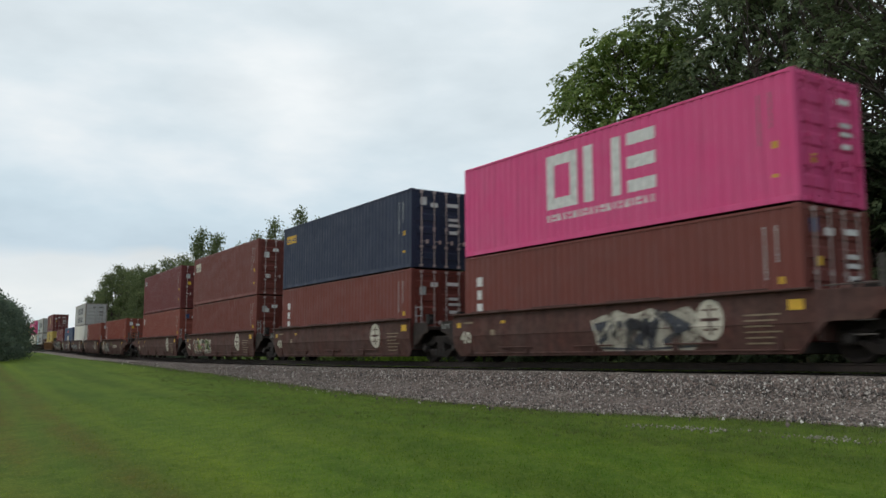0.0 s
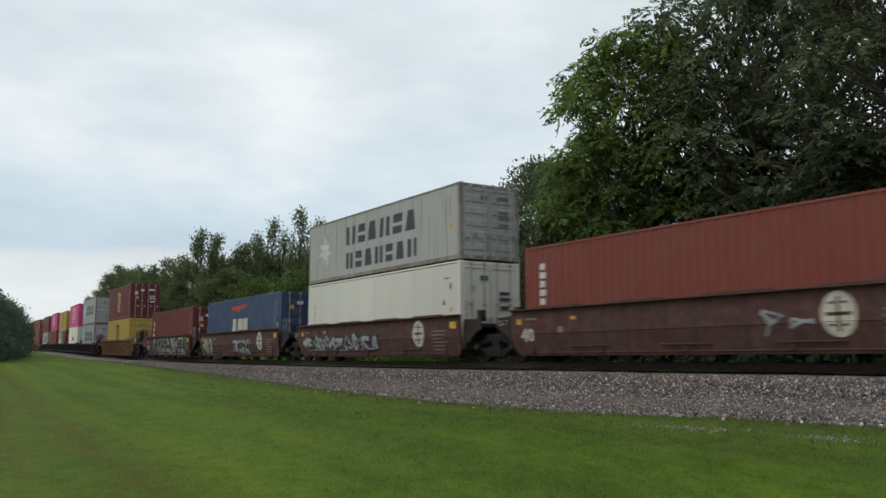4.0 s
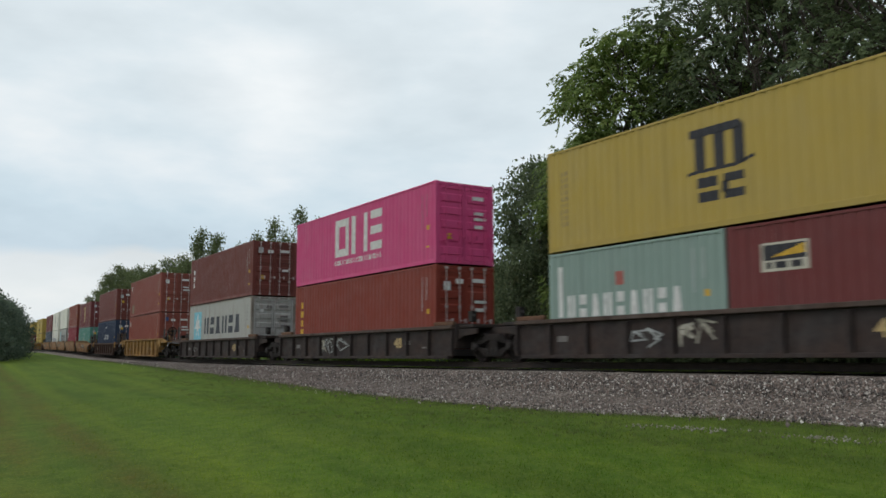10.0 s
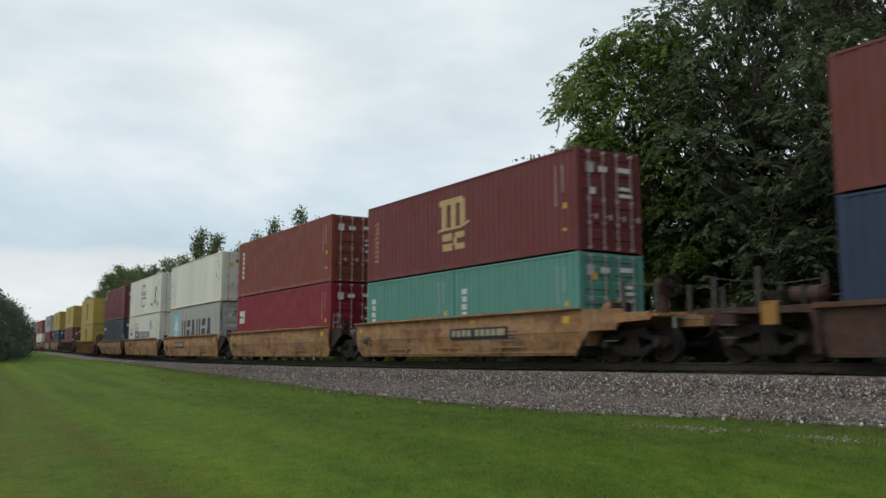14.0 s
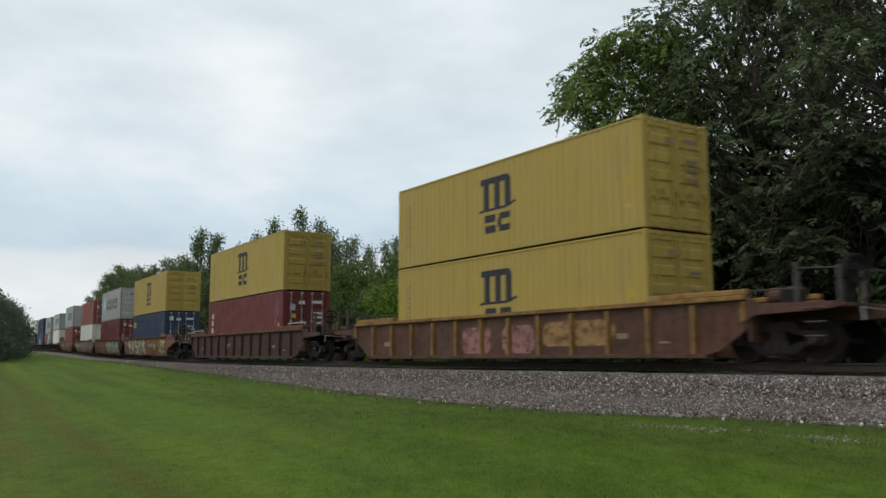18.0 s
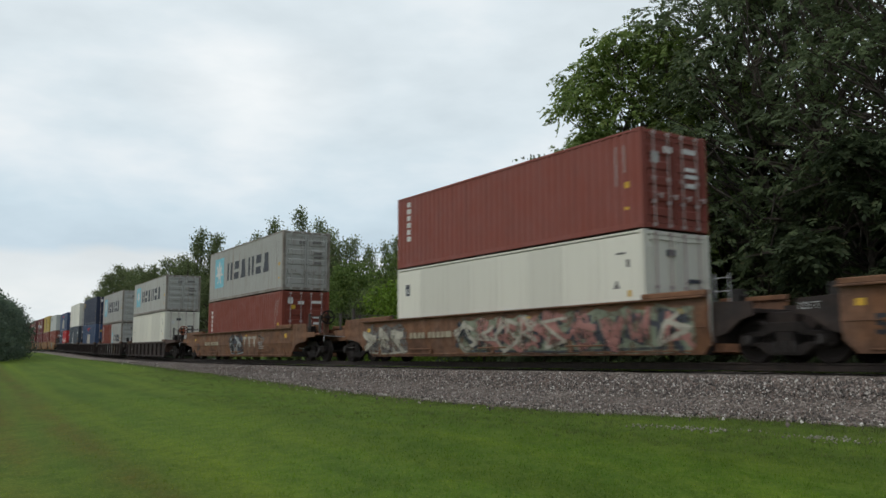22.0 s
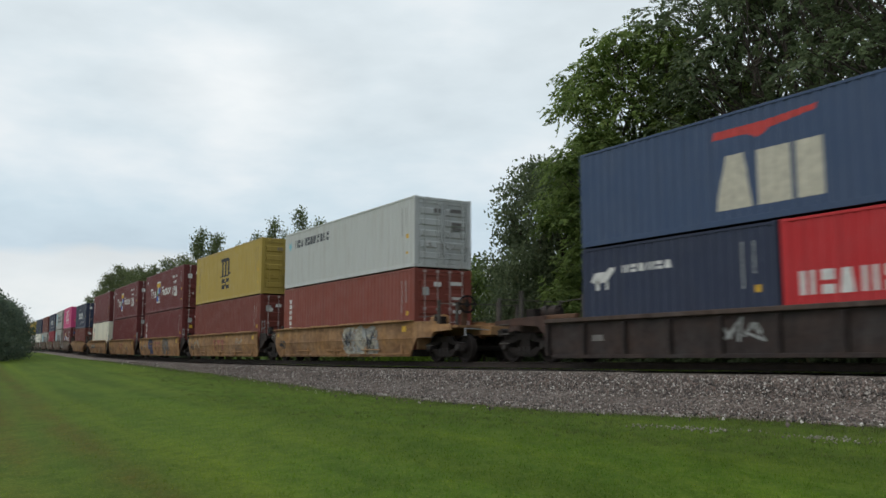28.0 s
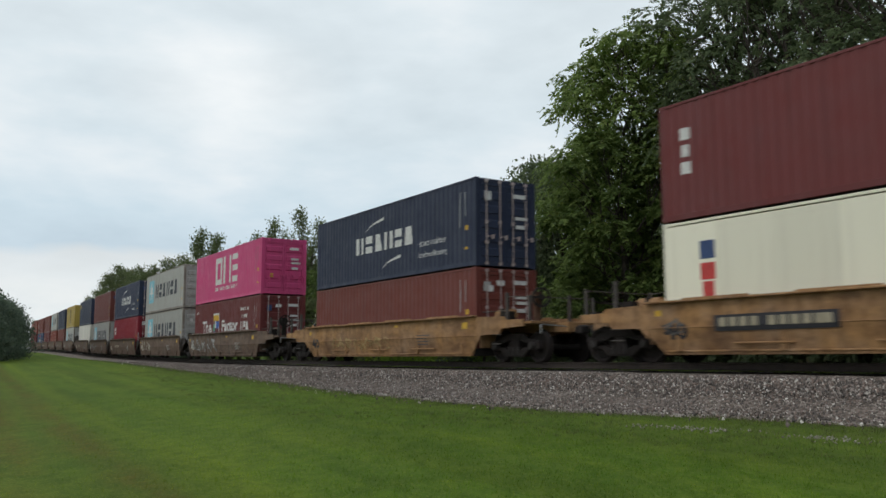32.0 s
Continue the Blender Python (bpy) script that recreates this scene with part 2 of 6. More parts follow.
def end_mesh(L, H):
    def make():
        sh = Shape()
        n = 8
        p = (2.438 - 0.28) / n
        for i in range(n):
            a = -1.219 + 0.14 + i * p
            for f0, d0, f1, d1 in ((0, 0.01, 0.3, 0.01), (0.3, 0.01, 0.5, 0.05), (0.5, 0.05, 0.8, 0.05), (0.8, 0.05, 1, 0.01)):
                sh.poly([(-L / 2 + d0, a + f0 * p, 0.15), (-L / 2 + d1, a + f1 * p, 0.15), (-L / 2 + d1, a + f1 * p, H - 0.12), (-L / 2 + d0, a + f0 * p, H - 0.12)])
        return sh
    return stock(("end_wall", L, H), make)


def door_mesh(L, H, s, flat):
    """One leaf: a framed sheet with folds across it, and hinges at its post."""
    def make():
        sh = Shape()
        x = L / 2
        ys = [0.012, 0.10, 0.105, 0.13, 0.95, 0.975, 0.98, 1.03, 1.035, 1.10]
        zs = [0.16, 0.27, 0.275]
        n = 5
        h = (H - 0.56) / n
        for i in range(n):
            a = 0.28 + i * h
            zs += [a + 0.02, a + 0.07, a + h * 0.62, a + h * 0.72]
        zs += [H - 0.245, H - 0.24, H - 0.13]
        hinge = [0.4 + i * (H - 0.8) / 3 for i in range(4)]
        for z in hinge:
            zs += [z - 0.06, z - 0.055, z + 0.055, z + 0.06]
        zs = sorted(set(round(z, 4) for z in zs))

        def depth(y, z):
            if y > 1.032:
                return 0.002 if any(abs(z - q) < 0.057 for q in hinge) else 0.03
            if y < 0.102 or y > 0.978 or z < 0.272 or z > H - 0.242:
                return 0.008
            if not flat and 0.12 < y < 0.96:
                f = ((z - 0.28) % h) / h
                if 0.07 / h - 0.01 <= f <= 0.63:
                    return 0.008
            return 0.05
        k = len(ys)
        for z in zs:
            for y in ys:
                sh.v.append((x - depth(y, z), s * y, z))
        for j in range(len(zs) - 1):
            for i in range(k - 1):
                q = (j * k + i, j * k + i + 1, (j + 1) * k + i + 1, (j + 1) * k + i)
                sh.f.append(q if s > 0 else q[::-1])
        return sh
    return stock(("door", L, H, s, flat), make)


def rod_mesh(H):
    def make():
        sh = Shape()
        sh.rod((0, 0, 0.05), (0, 0, H - 0.05), 0.019, 6)
        for z in (0.10, H * 0.5, H - 0.10, H * 0.27):
            sh.box(-0.03, 0.015, -0.055, 0.055, z - 0.045, z + 0.045)
        sh.rod((0.03, -0.02, H * 0.34), (0.03, 0.24, H * 0.335), 0.014, 5)
        sh.box(-0.02, 0.04, 0.2, 0.27, H * 0.31, H * 0.36)
        return sh
    return stock(("locking_rod", H), make)


def casting_mesh():
    return stock("corner_casting", lambda: Shape().box(-0.089, 0.089, -0.081, 0.081, -0.059, 0.059), 0.014)


def clip_x(poly, x, keep_right):
    out = []
    for (ax, az), (bx, bz) in zip(poly, poly[1:] + poly[:1]):
        a_in, b_in = (ax >= x) == keep_right, (bx >= x) == keep_right
        if a_in:
            out.append((ax, az))
        if a_in != b_in:
            t = (x - ax) / (bx - ax)
            out.append((x, az + t * (bz - az)))
    return out


def clip_z(poly, z, keep_upper):
    return [(b, a) for a, b in clip_x([(q, p) for p, q in poly], z, keep_upper)]


def mark(name, polys, ink, parent, L=12.192, flat=False, y=-1.219, label="", proud=0.004, fold=None):
    """Painted shapes on the side that faces the lawn; polys in metres from the rear end and from the bottom. They follow the folded sheet."""
    sh = Shape()
    st = [] if flat else wave_stops(L)
    for q in polys:
        q = [(u - L / 2, z) for u, z in q]
        if flat:
            if fold is None:
                sh.poly([(x, y - proud, z) for x, z in q])
            else:
                for upper in (True, False):
                    c = clip_z(q, fold[0], upper)
                    if len(c) > 2:
                        sh.poly([(x, y - proud + max(0.0, fold[0] - z) * fold[1], z) for x, z in c])
            continue
        lo, hi = min(p[0] for p in q), max(p[0] for p in q)
        for (a, da), (b, db) in zip(st, st[1:]):
            if b < lo or a > hi or b - a < 1e-6:
                continue
            c = clip_x(clip_x(q, a, True), b, False)
            if len(c) > 2:
                sh.poly([(x, y + da + (db - da) * (x - a) / (b - a) - proud, z) for x, z in c])
    if not sh.f:
        return None
    me = bpy.data.meshes.new(name)
    me.from_pydata(sh.v, [], sh.f)
    me.materials.append(ink)
    ob = part(name, me, ink, parent, label)
    if len(polys) > 1:
        tagged(ob, kind="stuff")
    return ob


def rect(u, z, w, h, lean=0.0):
    return [(u, z), (u + w, z), (u + w + lean * h, z + h), (u + lean * h, z + h)]


def ring(u, z, w, h, t, lean=0.0):
    return [rect(u, z, w, t, lean), rect(u + lean * (h - t), z + h - t, w, t, lean),
            rect(u + lean * t, z + t, t, h - 2 * t, lean), rect(u + w - t + lean * t, z + t, t, h - 2 * t, lean)]


def blocks(u, z, w, h, n, gap=0.25, lean=0.0, t=None):
    """A row of n plain marks: split bars, solid bars and slanted bars by turns."""
    p = w / n
    out = []
    for i in range(n):
        a, b = u + i * p, p * (1 - gap)
        if i % 3 == 0:
            out += [rect(a, z, b * 0.36, h, lean), rect(a + b * 0.64, z, b * 0.36, h, lean)]
        elif i % 3 == 1:
            out += [rect(a + b * 0.08, z, b * 0.84, h * 0.38, lean), rect(a + b * 0.08 + lean * h * 0.55, z + h * 0.56, b * 0.84, h * 0.44, lean)]
        else:
            out.append([(a, z), (a + b * 0.9, z), (a + b * 0.7 + lean * h, z + h), (a + b * 0.15 + lean * h, z + h)])
    return out


def column(u, z, w, h, n, gap=0.3):
    """Plain bars one above the other, as upright lettering too small to read."""
    p = h / n
    return [rect(u + (0.12 * w if i % 2 else 0), z + i * p, w * (0.76 if i % 2 else 1.0), p * (1 - gap)) for i in range(n)]


def star(u, z, r, points=7):
    out = []
    for i in range(points):
        a = math.pi / 2 + 2 * math.pi * i / points
        d = math.pi / points
        out.append([(u, z), (u + r * 0.42 * math.cos(a - d), z + r * 0.42 * math.sin(a - d)), (u + r * math.cos(a), z + r * math.sin(a)), (u + r * 0.42 * math.cos(a + d), z + r * 0.42 * math.sin(a + d))])
    return out


def swoosh(u, z, w, h):
    n, out = 6, []
    for i in range(n):
        a, b = i / n, (i + 1) / n
        ya, yb = a ** 0.5, b ** 0.5
        ta, tb = 0.05 + 0.22 * a, 0.05 + 0.22 * b
        out.append([(u + a * w, z + h * (ya - ta)), (u + b * w, z + h * (yb - tb)), (u + b * w, z + h * yb), (u + a * w, z + h * ya)])
    return out


WORDS = {}


def lettering(text, height, bold=0.0):
    """Triangles of a word in the built-in font, from its left foot."""
    key = (text, height, bold)
    if key not in WORDS:
        cu = bpy.data.curves.new("lettering", "FONT")
        cu.body, cu.size, cu.fill_mode, cu.resolution_u = text, height / 0.72, "FRONT", 2
        cu.offset = bold
        ob = bpy.data.objects.new("lettering", cu)
        scene.collection.objects.link(ob)
        me = bpy.data.meshes.new_from_object(ob.evaluated_get(bpy.context.evaluated_depsgraph_get()))
        WORDS[key] = [[tuple(me.vertices[i].co[:2]) for i in p.vertices] for p in me.polygons]
        bpy.data.objects.remove(ob)
        bpy.data.curves.remove(cu)
        bpy.data.meshes.remove(me)
    return WORDS[key]


def word(text, u, z, height, stretch=1.0, bold=0.0):
    out = []
    for tri in lettering(text, height, bold):
        out.append([(u + x * stretch, z + y) for x, y in tri])
    return out


# What is painted on each kind: brand marks as plain shapes in their colours.
def deco_square(ob, L, H, flat):
    mark("logo", ring(4.12, 0.95, 1.3, 1.56, 0.31) + [rect(5.68, 0.95, 0.36, 1.56), rect(6.72, 0.95, 0.36, 1.56)]
         + [rect(7.28, 0.95 + q, 1.0, 0.32) for q in (0.0, 0.62, 1.24)], INK["white"], ob, L, flat, label="white block logo")
    mark("slogan", blocks(4.12, 0.60, 4.15, 0.2, 19, 0.3), INK["white"], ob, L, flat)


def deco_star(ob, L, H, flat, low=False):
    k = 0.9 if H < 2.7 else 1.0
    if L < 10:
        mark("emblem_field", [rect(0.55, 0.85 * k, 0.75, 1.0)], INK["sky"], ob, L, flat)
        mark("emblem_star", star(0.93, 1.35 * k, 0.45), INK["white"], ob, L, flat, proud=0.008)
        mark("logo", blocks(1.6, 1.02 * k, 3.6, 0.62, 6, 0.22, 0.05), INK["dark"], ob, L, flat)
        return
    mark("emblem_field", [rect(1.06, 0.76 * k, 1.68, 1.7 * k)], INK["sky"], ob, L, flat, label="light blue square")
    mark("emblem_star", star(1.9, 1.62 * k, 0.72 * k), INK["white"], ob, L, flat, proud=0.008)
    mark("logo", blocks(3.37, 1.06 * k, 7.2, 0.98 * k, 6, 0.2, 0.06), INK["dark"], ob, L, flat, label="dark block logo")


def deco_star_two(ob, L, H, flat):
    mark("emblem_field", [rect(0.9, 0.72, 1.5, 1.45)], INK["silver"], ob, L, flat)
    mark("emblem_star", star(1.66, 1.3, 0.68), INK["white"], ob, L, flat, proud=0.008)
    mark("logo", blocks(3.68, 1.36, 5.85, 0.74, 6, 0.2, 0.05), INK["dark"], ob, L, flat)
    mark("second_line", blocks(3.68, 0.38, 5.9, 0.66, 7, 0.22, 0.0), INK["dark"], ob, L, flat)


def deco_star_line(ob, L, H, flat):
    mark("emblem_star", star(0.6, 1.97, 0.24), INK["sky"], ob, L, flat)
    mark("logo", blocks(1.18, 1.82, 3.8, 0.36, 11, 0.25, 0.05), INK["dark"], ob, L, flat)


def deco_arch(ink):
    def deco(ob, L, H, flat):
        z = 1.42
        mark("logo", [rect(5.3, z, 0.3, 0.8), rect(5.86, z, 0.3, 0.8), rect(6.4, z, 0.3, 0.8), rect(5.18, z + 0.78, 1.4, 0.2), [(6.58, z + 0.78), (6.7, z + 0.78), (6.7, z + 0.84), (6.58, z + 0.98)]], INK[ink], ob, L, flat, label="arched block logo")
        mark("logo_foot", [[(5.06, 1.30), (5.3, 1.34), (5.3, 1.42), (5.06, 1.38)], rect(5.3, 1.34, 1.2, 0.08), [(6.5, 1.34), (6.95, 1.46), (6.95, 1.54), (6.5, 1.42)],
                           rect(5.38, 0.64, 0.6, 0.24), rect(5.34, 0.98, 0.6, 0.24), rect(6.1, 0.64, 0.56, 0.2), rect(6.1, 1.02, 0.56, 0.2), rect(6.06, 0.8, 0.2, 0.26)], INK[ink], ob, L, flat)
        mark("code_marking", column(0.75, 0.7, 0.05, 1.6, 9) + column(0.55, 0.7, 0.05, 1.6, 9), INK["olive"] if ink == "black" else INK["sand"], ob, L, flat)
    return deco


def deco_swoosh(ink):
    def deco(ob, L, H, flat):
        mark("swoosh", swoosh(5.1, 1.95, 1.42, 0.45), INK[ink], ob, L, flat)
        mark("logo", blocks(4.45, 1.12, 3.4, 0.46, 6, 0.22, 0.0), INK[ink], ob, L, flat, label="block logo")
    return deco


def deco_swoosh_eco(ob, L, H, flat):
    mark("swoosh", swoosh(4.55, 2.0, 1.5, 0.42) + swoosh(5.95, 0.45, 1.35, 0.4), INK["white"], ob, L, flat)
    mark("logo", blocks(3.75, 1.15, 4.65, 0.66, 6, 0.2), INK["white"], ob, L, flat)
    mark("lettering", word("ecocontainer", 8.6, 0.98, 0.24) + word("bamboo flooring", 8.6, 0.58, 0.2), INK["white"], ob, L, flat)


def deco_eagle(ob, L, H, flat):
    k = H / 2.591
    mark("wing_emblem", [[(4.45, 2.02 * k), (5.4, 2.0 * k), (5.7, 1.86 * k), (6.0, 2.02 * k), (7.1, 2.16 * k), (7.15, 2.28 * k), (5.9, 2.2 * k), (4.5, 2.2 * k)]], INK["red"], ob, L, flat, label="red wing emblem")
    mark("logo", [[(4.5, 0.36 * k), (5.5, 0.36 * k), (5.28, 1.6 * k), (4.8, 1.6 * k)], rect(5.62, 0.36 * k, 0.84, 1.22 * k), rect(6.6, 0.36 * k, 0.62, 1.22 * k)], INK["bone"], ob, L, flat, label="bone white block logo")


def deco_factor(ob, L, H, flat):
    mark("lettering", word("The", 1.7, 1.12, 0.72, 1.2, 0.03) + word("Factor", 5.55, 1.17, 0.64, 1.28, 0.03), INK["white"], ob, L, flat, label="white lettering")
    mark("emblem", ring(3.9, 0.68, 1.18, 1.55, 0.1) + [rect(4.2, 1.4, 0.25, 0.5), rect(4.5, 0.85, 0.4, 0.25)], INK["white"], ob, L, flat)
    mark("emblem_gold", [rect(4.0, 1.8, 0.98, 0.33)], INK["gold"], ob, L, flat)
    mark("emblem_blue", [rect(4.0, 0.78, 0.5, 0.4), rect(4.55, 1.35, 0.43, 0.4)], INK["blue"], ob, L, flat)
    mark("emblem_green", [rect(4.0, 1.2, 0.3, 0.4)], INK["green"], ob, L, flat)
    mark("logo", blocks(8.95, 0.9, 1.45, 0.72, 3, 0.1, 0.0, 0.16), INK["white"], ob, L, flat)
    dots = []
    for i in range(4):
        dots += star(9.1 + 0.36 * i, 2.28, 0.16, 6)
    for i in range(3):
        dots += star(9.28 + 0.36 * i, 1.9, 0.16, 6)
    mark("star_pattern", dots, INK["white"], ob, L, flat)
    mark("small_mark", blocks(0.4, 2.3, 0.6, 0.16, 6), INK["white"], ob, L, flat)


def deco_column(ink, n=6, u=0.62, z0=0.95, h=1.5, w=0.26):
    def deco(ob, L, H, flat):
        mark("upright_lettering", column(u, z0, w, h, n), INK[ink], ob, L, flat)
    return deco


def deco_tag(field, ink, u=0.35, z=2.0, w=0.8, h=0.45):
    def deco(ob, L, H, flat):
        mark("logo_field", [rect(u, z, w, h)], INK[field], ob, L, flat)
        mark("logo", blocks(u + 0.06, z + 0.08, w - 0.1, h * 0.4, 5), INK[ink], ob, L, flat, proud=0.008)
    return deco


def deco_reefer_globe(ob, L, H, flat):
    mark("upright_lettering", column(0.7, 1.0, 0.13, 1.5, 6), INK["dark"], ob, L, flat)
    for shade, cu, spans in (("dark", 5.6, ((35, 170), (190, 290))), ("rose", 6.1, ((15, 150), (250, 350)))):
        band = []
        for lo, hi in spans:
            for k in range(9):
                a, b = radians(lo + (hi - lo) * k / 9), radians(lo + (hi - lo) * (k + 1) / 9)
                band.append([(cu + q * math.cos(g), 1.5 + 1.15 * q * math.sin(g)) for g, q in ((a, 0.70), (a, 0.78), (b, 0.78), (b, 0.70))])
        mark("logo_ring", band, INK[shade], ob, L, flat)
    mark("logo", blocks(4.85, 1.52, 2.0, 0.30, 5) + blocks(5.0, 1.24, 1.8, 0.17, 8), INK["dark"], ob, L, flat)
    mark("second_emblem", [rect(10.1, 0.7, 0.45, 0.3), rect(10.15, 1.1, 0.4, 0.5), rect(10.3, 1.65, 0.5, 0.3)], INK["dark"], ob, L, flat)
    mark("small_mark", blocks(8.7, 0.6, 0.9, 0.2, 4) + [rect(11.0, 0.5, 0.3, 0.3)], INK["navy"], ob, L, flat)


def deco_monitor(ob, L, H, flat):
    mark("logo", blocks(2.75, 1.05, 1.8, 0.66, 3, 0.12) + [[(2.95 + 0.45 * i + 0.11 * math.cos(k * math.pi / 3), 1.92 + 0.3 * j + 0.09 * math.sin(k * math.pi / 3)) for k in range(6)] for i in range(4) for j in range(2) if i < 3 or j == 0] + blocks(4.6, 1.1, 4.2, 0.5, 7, 0.25), INK["navy"], ob, L, flat)
    arcs = []
    for r in (0.25, 0.5, 0.75):
        for i in range(5):
            a, b = radians(20 + i * 15), radians(35 + i * 15)
            arcs.append([(8.7 + r * math.cos(a), 1.55 + r * math.sin(a)), (8.7 + (r + 0.12) * math.cos(a), 1.55 + (r + 0.12) * math.sin(a)),
                         (8.7 + (r + 0.12) * math.cos(b), 1.55 + (r + 0.12) * math.sin(b)), (8.7 + r * math.cos(b), 1.55 + r * math.sin(b))])
    mark("signal_arcs", arcs, INK["blue"], ob, L, flat)
    mark("second_logo", [rect(0.75, 1.35, 0.75, 0.25)] + blocks(0.8, 1.75, 0.7, 0.16, 4), INK["navy"], ob, L, flat)


def deco_itala(ob, L, H, flat):
    mark("logo_field", [rect(1.1, 1.95, 0.42, 0.42)], INK["navy"], ob, L, flat)
    mark("logo", column(1.1, 0.6, 0.42, 1.3, 3, 0.1), INK["red"], ob, L, flat)


def deco_horse(ob, L, H, flat):
    mark("emblem", [[(0.3, 1.7), (0.5, 1.62), (0.95, 1.66), (1.1, 1.85), (1.25, 2.0), (1.05, 2.02), (0.9, 1.92), (0.5, 1.92)], rect(0.85, 1.45, 0.12, 0.25), rect(0.5, 1.45, 0.12, 0.25)], INK["white"], ob, L, flat)
    mark("logo", blocks(1.45, 1.84, 1.75, 0.2, 6), INK["white"], ob, L, flat)


def deco_wide(ob, L, H, flat):
    mark("logo", blocks(0.4, 0.95, 4.9, 0.5, 11, 0.22), INK["white"], ob, L, flat)


def deco_faded(ob, L, H, flat):
    mark("logo", blocks(0.75, 0.78, 4.2, 0.6, 9, 0.35), INK["white"], ob, L, flat)
    mark("emblem", [rect(2.6, 1.55, 0.3, 0.35)], INK["rose"], ob, L, flat)
    mark("side_stripe", [rect(0.35, 0.8, 0.18, 1.4)], INK["white"], ob, L, flat)


def deco_sail(ob, L, H, flat):
    mark("emblem", [[(3.9, 1.0), (4.3, 1.0), (5.5, 2.3), (5.3, 2.3)], [(4.6, 1.0), (4.9, 1.0), (5.5, 1.9), (5.4, 2.0)]], INK["white"], ob, L, flat)
    mark("logo", blocks(3.2, 0.6, 3.4, 0.3, 7), INK["white"], ob, L, flat)
    mark("small_mark", blocks(10.2, 2.0, 1.3, 0.2, 5), INK["white"], ob, L, flat)


def deco_caps(ob, L, H, flat):
    mark("logo", [rect(0.4, 1.5, 0.45, 0.28), rect(0.4, 1.87, 0.45, 0.28), rect(0.95, 1.5, 0.16, 0.65)], INK["white"], ob, L, flat)


def deco_patch(ob, L, H, flat):
    deco_tag("white", "dark", 0.45, 2.1, 0.3, 0.42)(ob, L, H, flat)
    mark("bare_patch", [rect(1.0, 0.28, 0.9, 0.62)], INK["olive"], ob, L, flat)


def deco_flag(ob, L, H, flat):
    mark("logo_field", [rect(0.85, 1.5, 1.15, 0.62)], INK["bone"], ob, L, flat)
    mark("logo", [rect(0.91, 1.74, 1.03, 0.33), rect(1.0, 1.56, 0.1, 0.14), rect(1.2, 1.56, 0.3, 0.14), rect(1.6, 1.56, 0.25, 0.14)], INK["black"], ob, L, flat, proud=0.008)
    mark("logo_wedge", [[(1.1, 1.80), (1.92, 1.84), (1.92, 2.05)]], INK["gold"], ob, L, flat, proud=0.012)


def deco_none(ob, L, H, flat):
    return


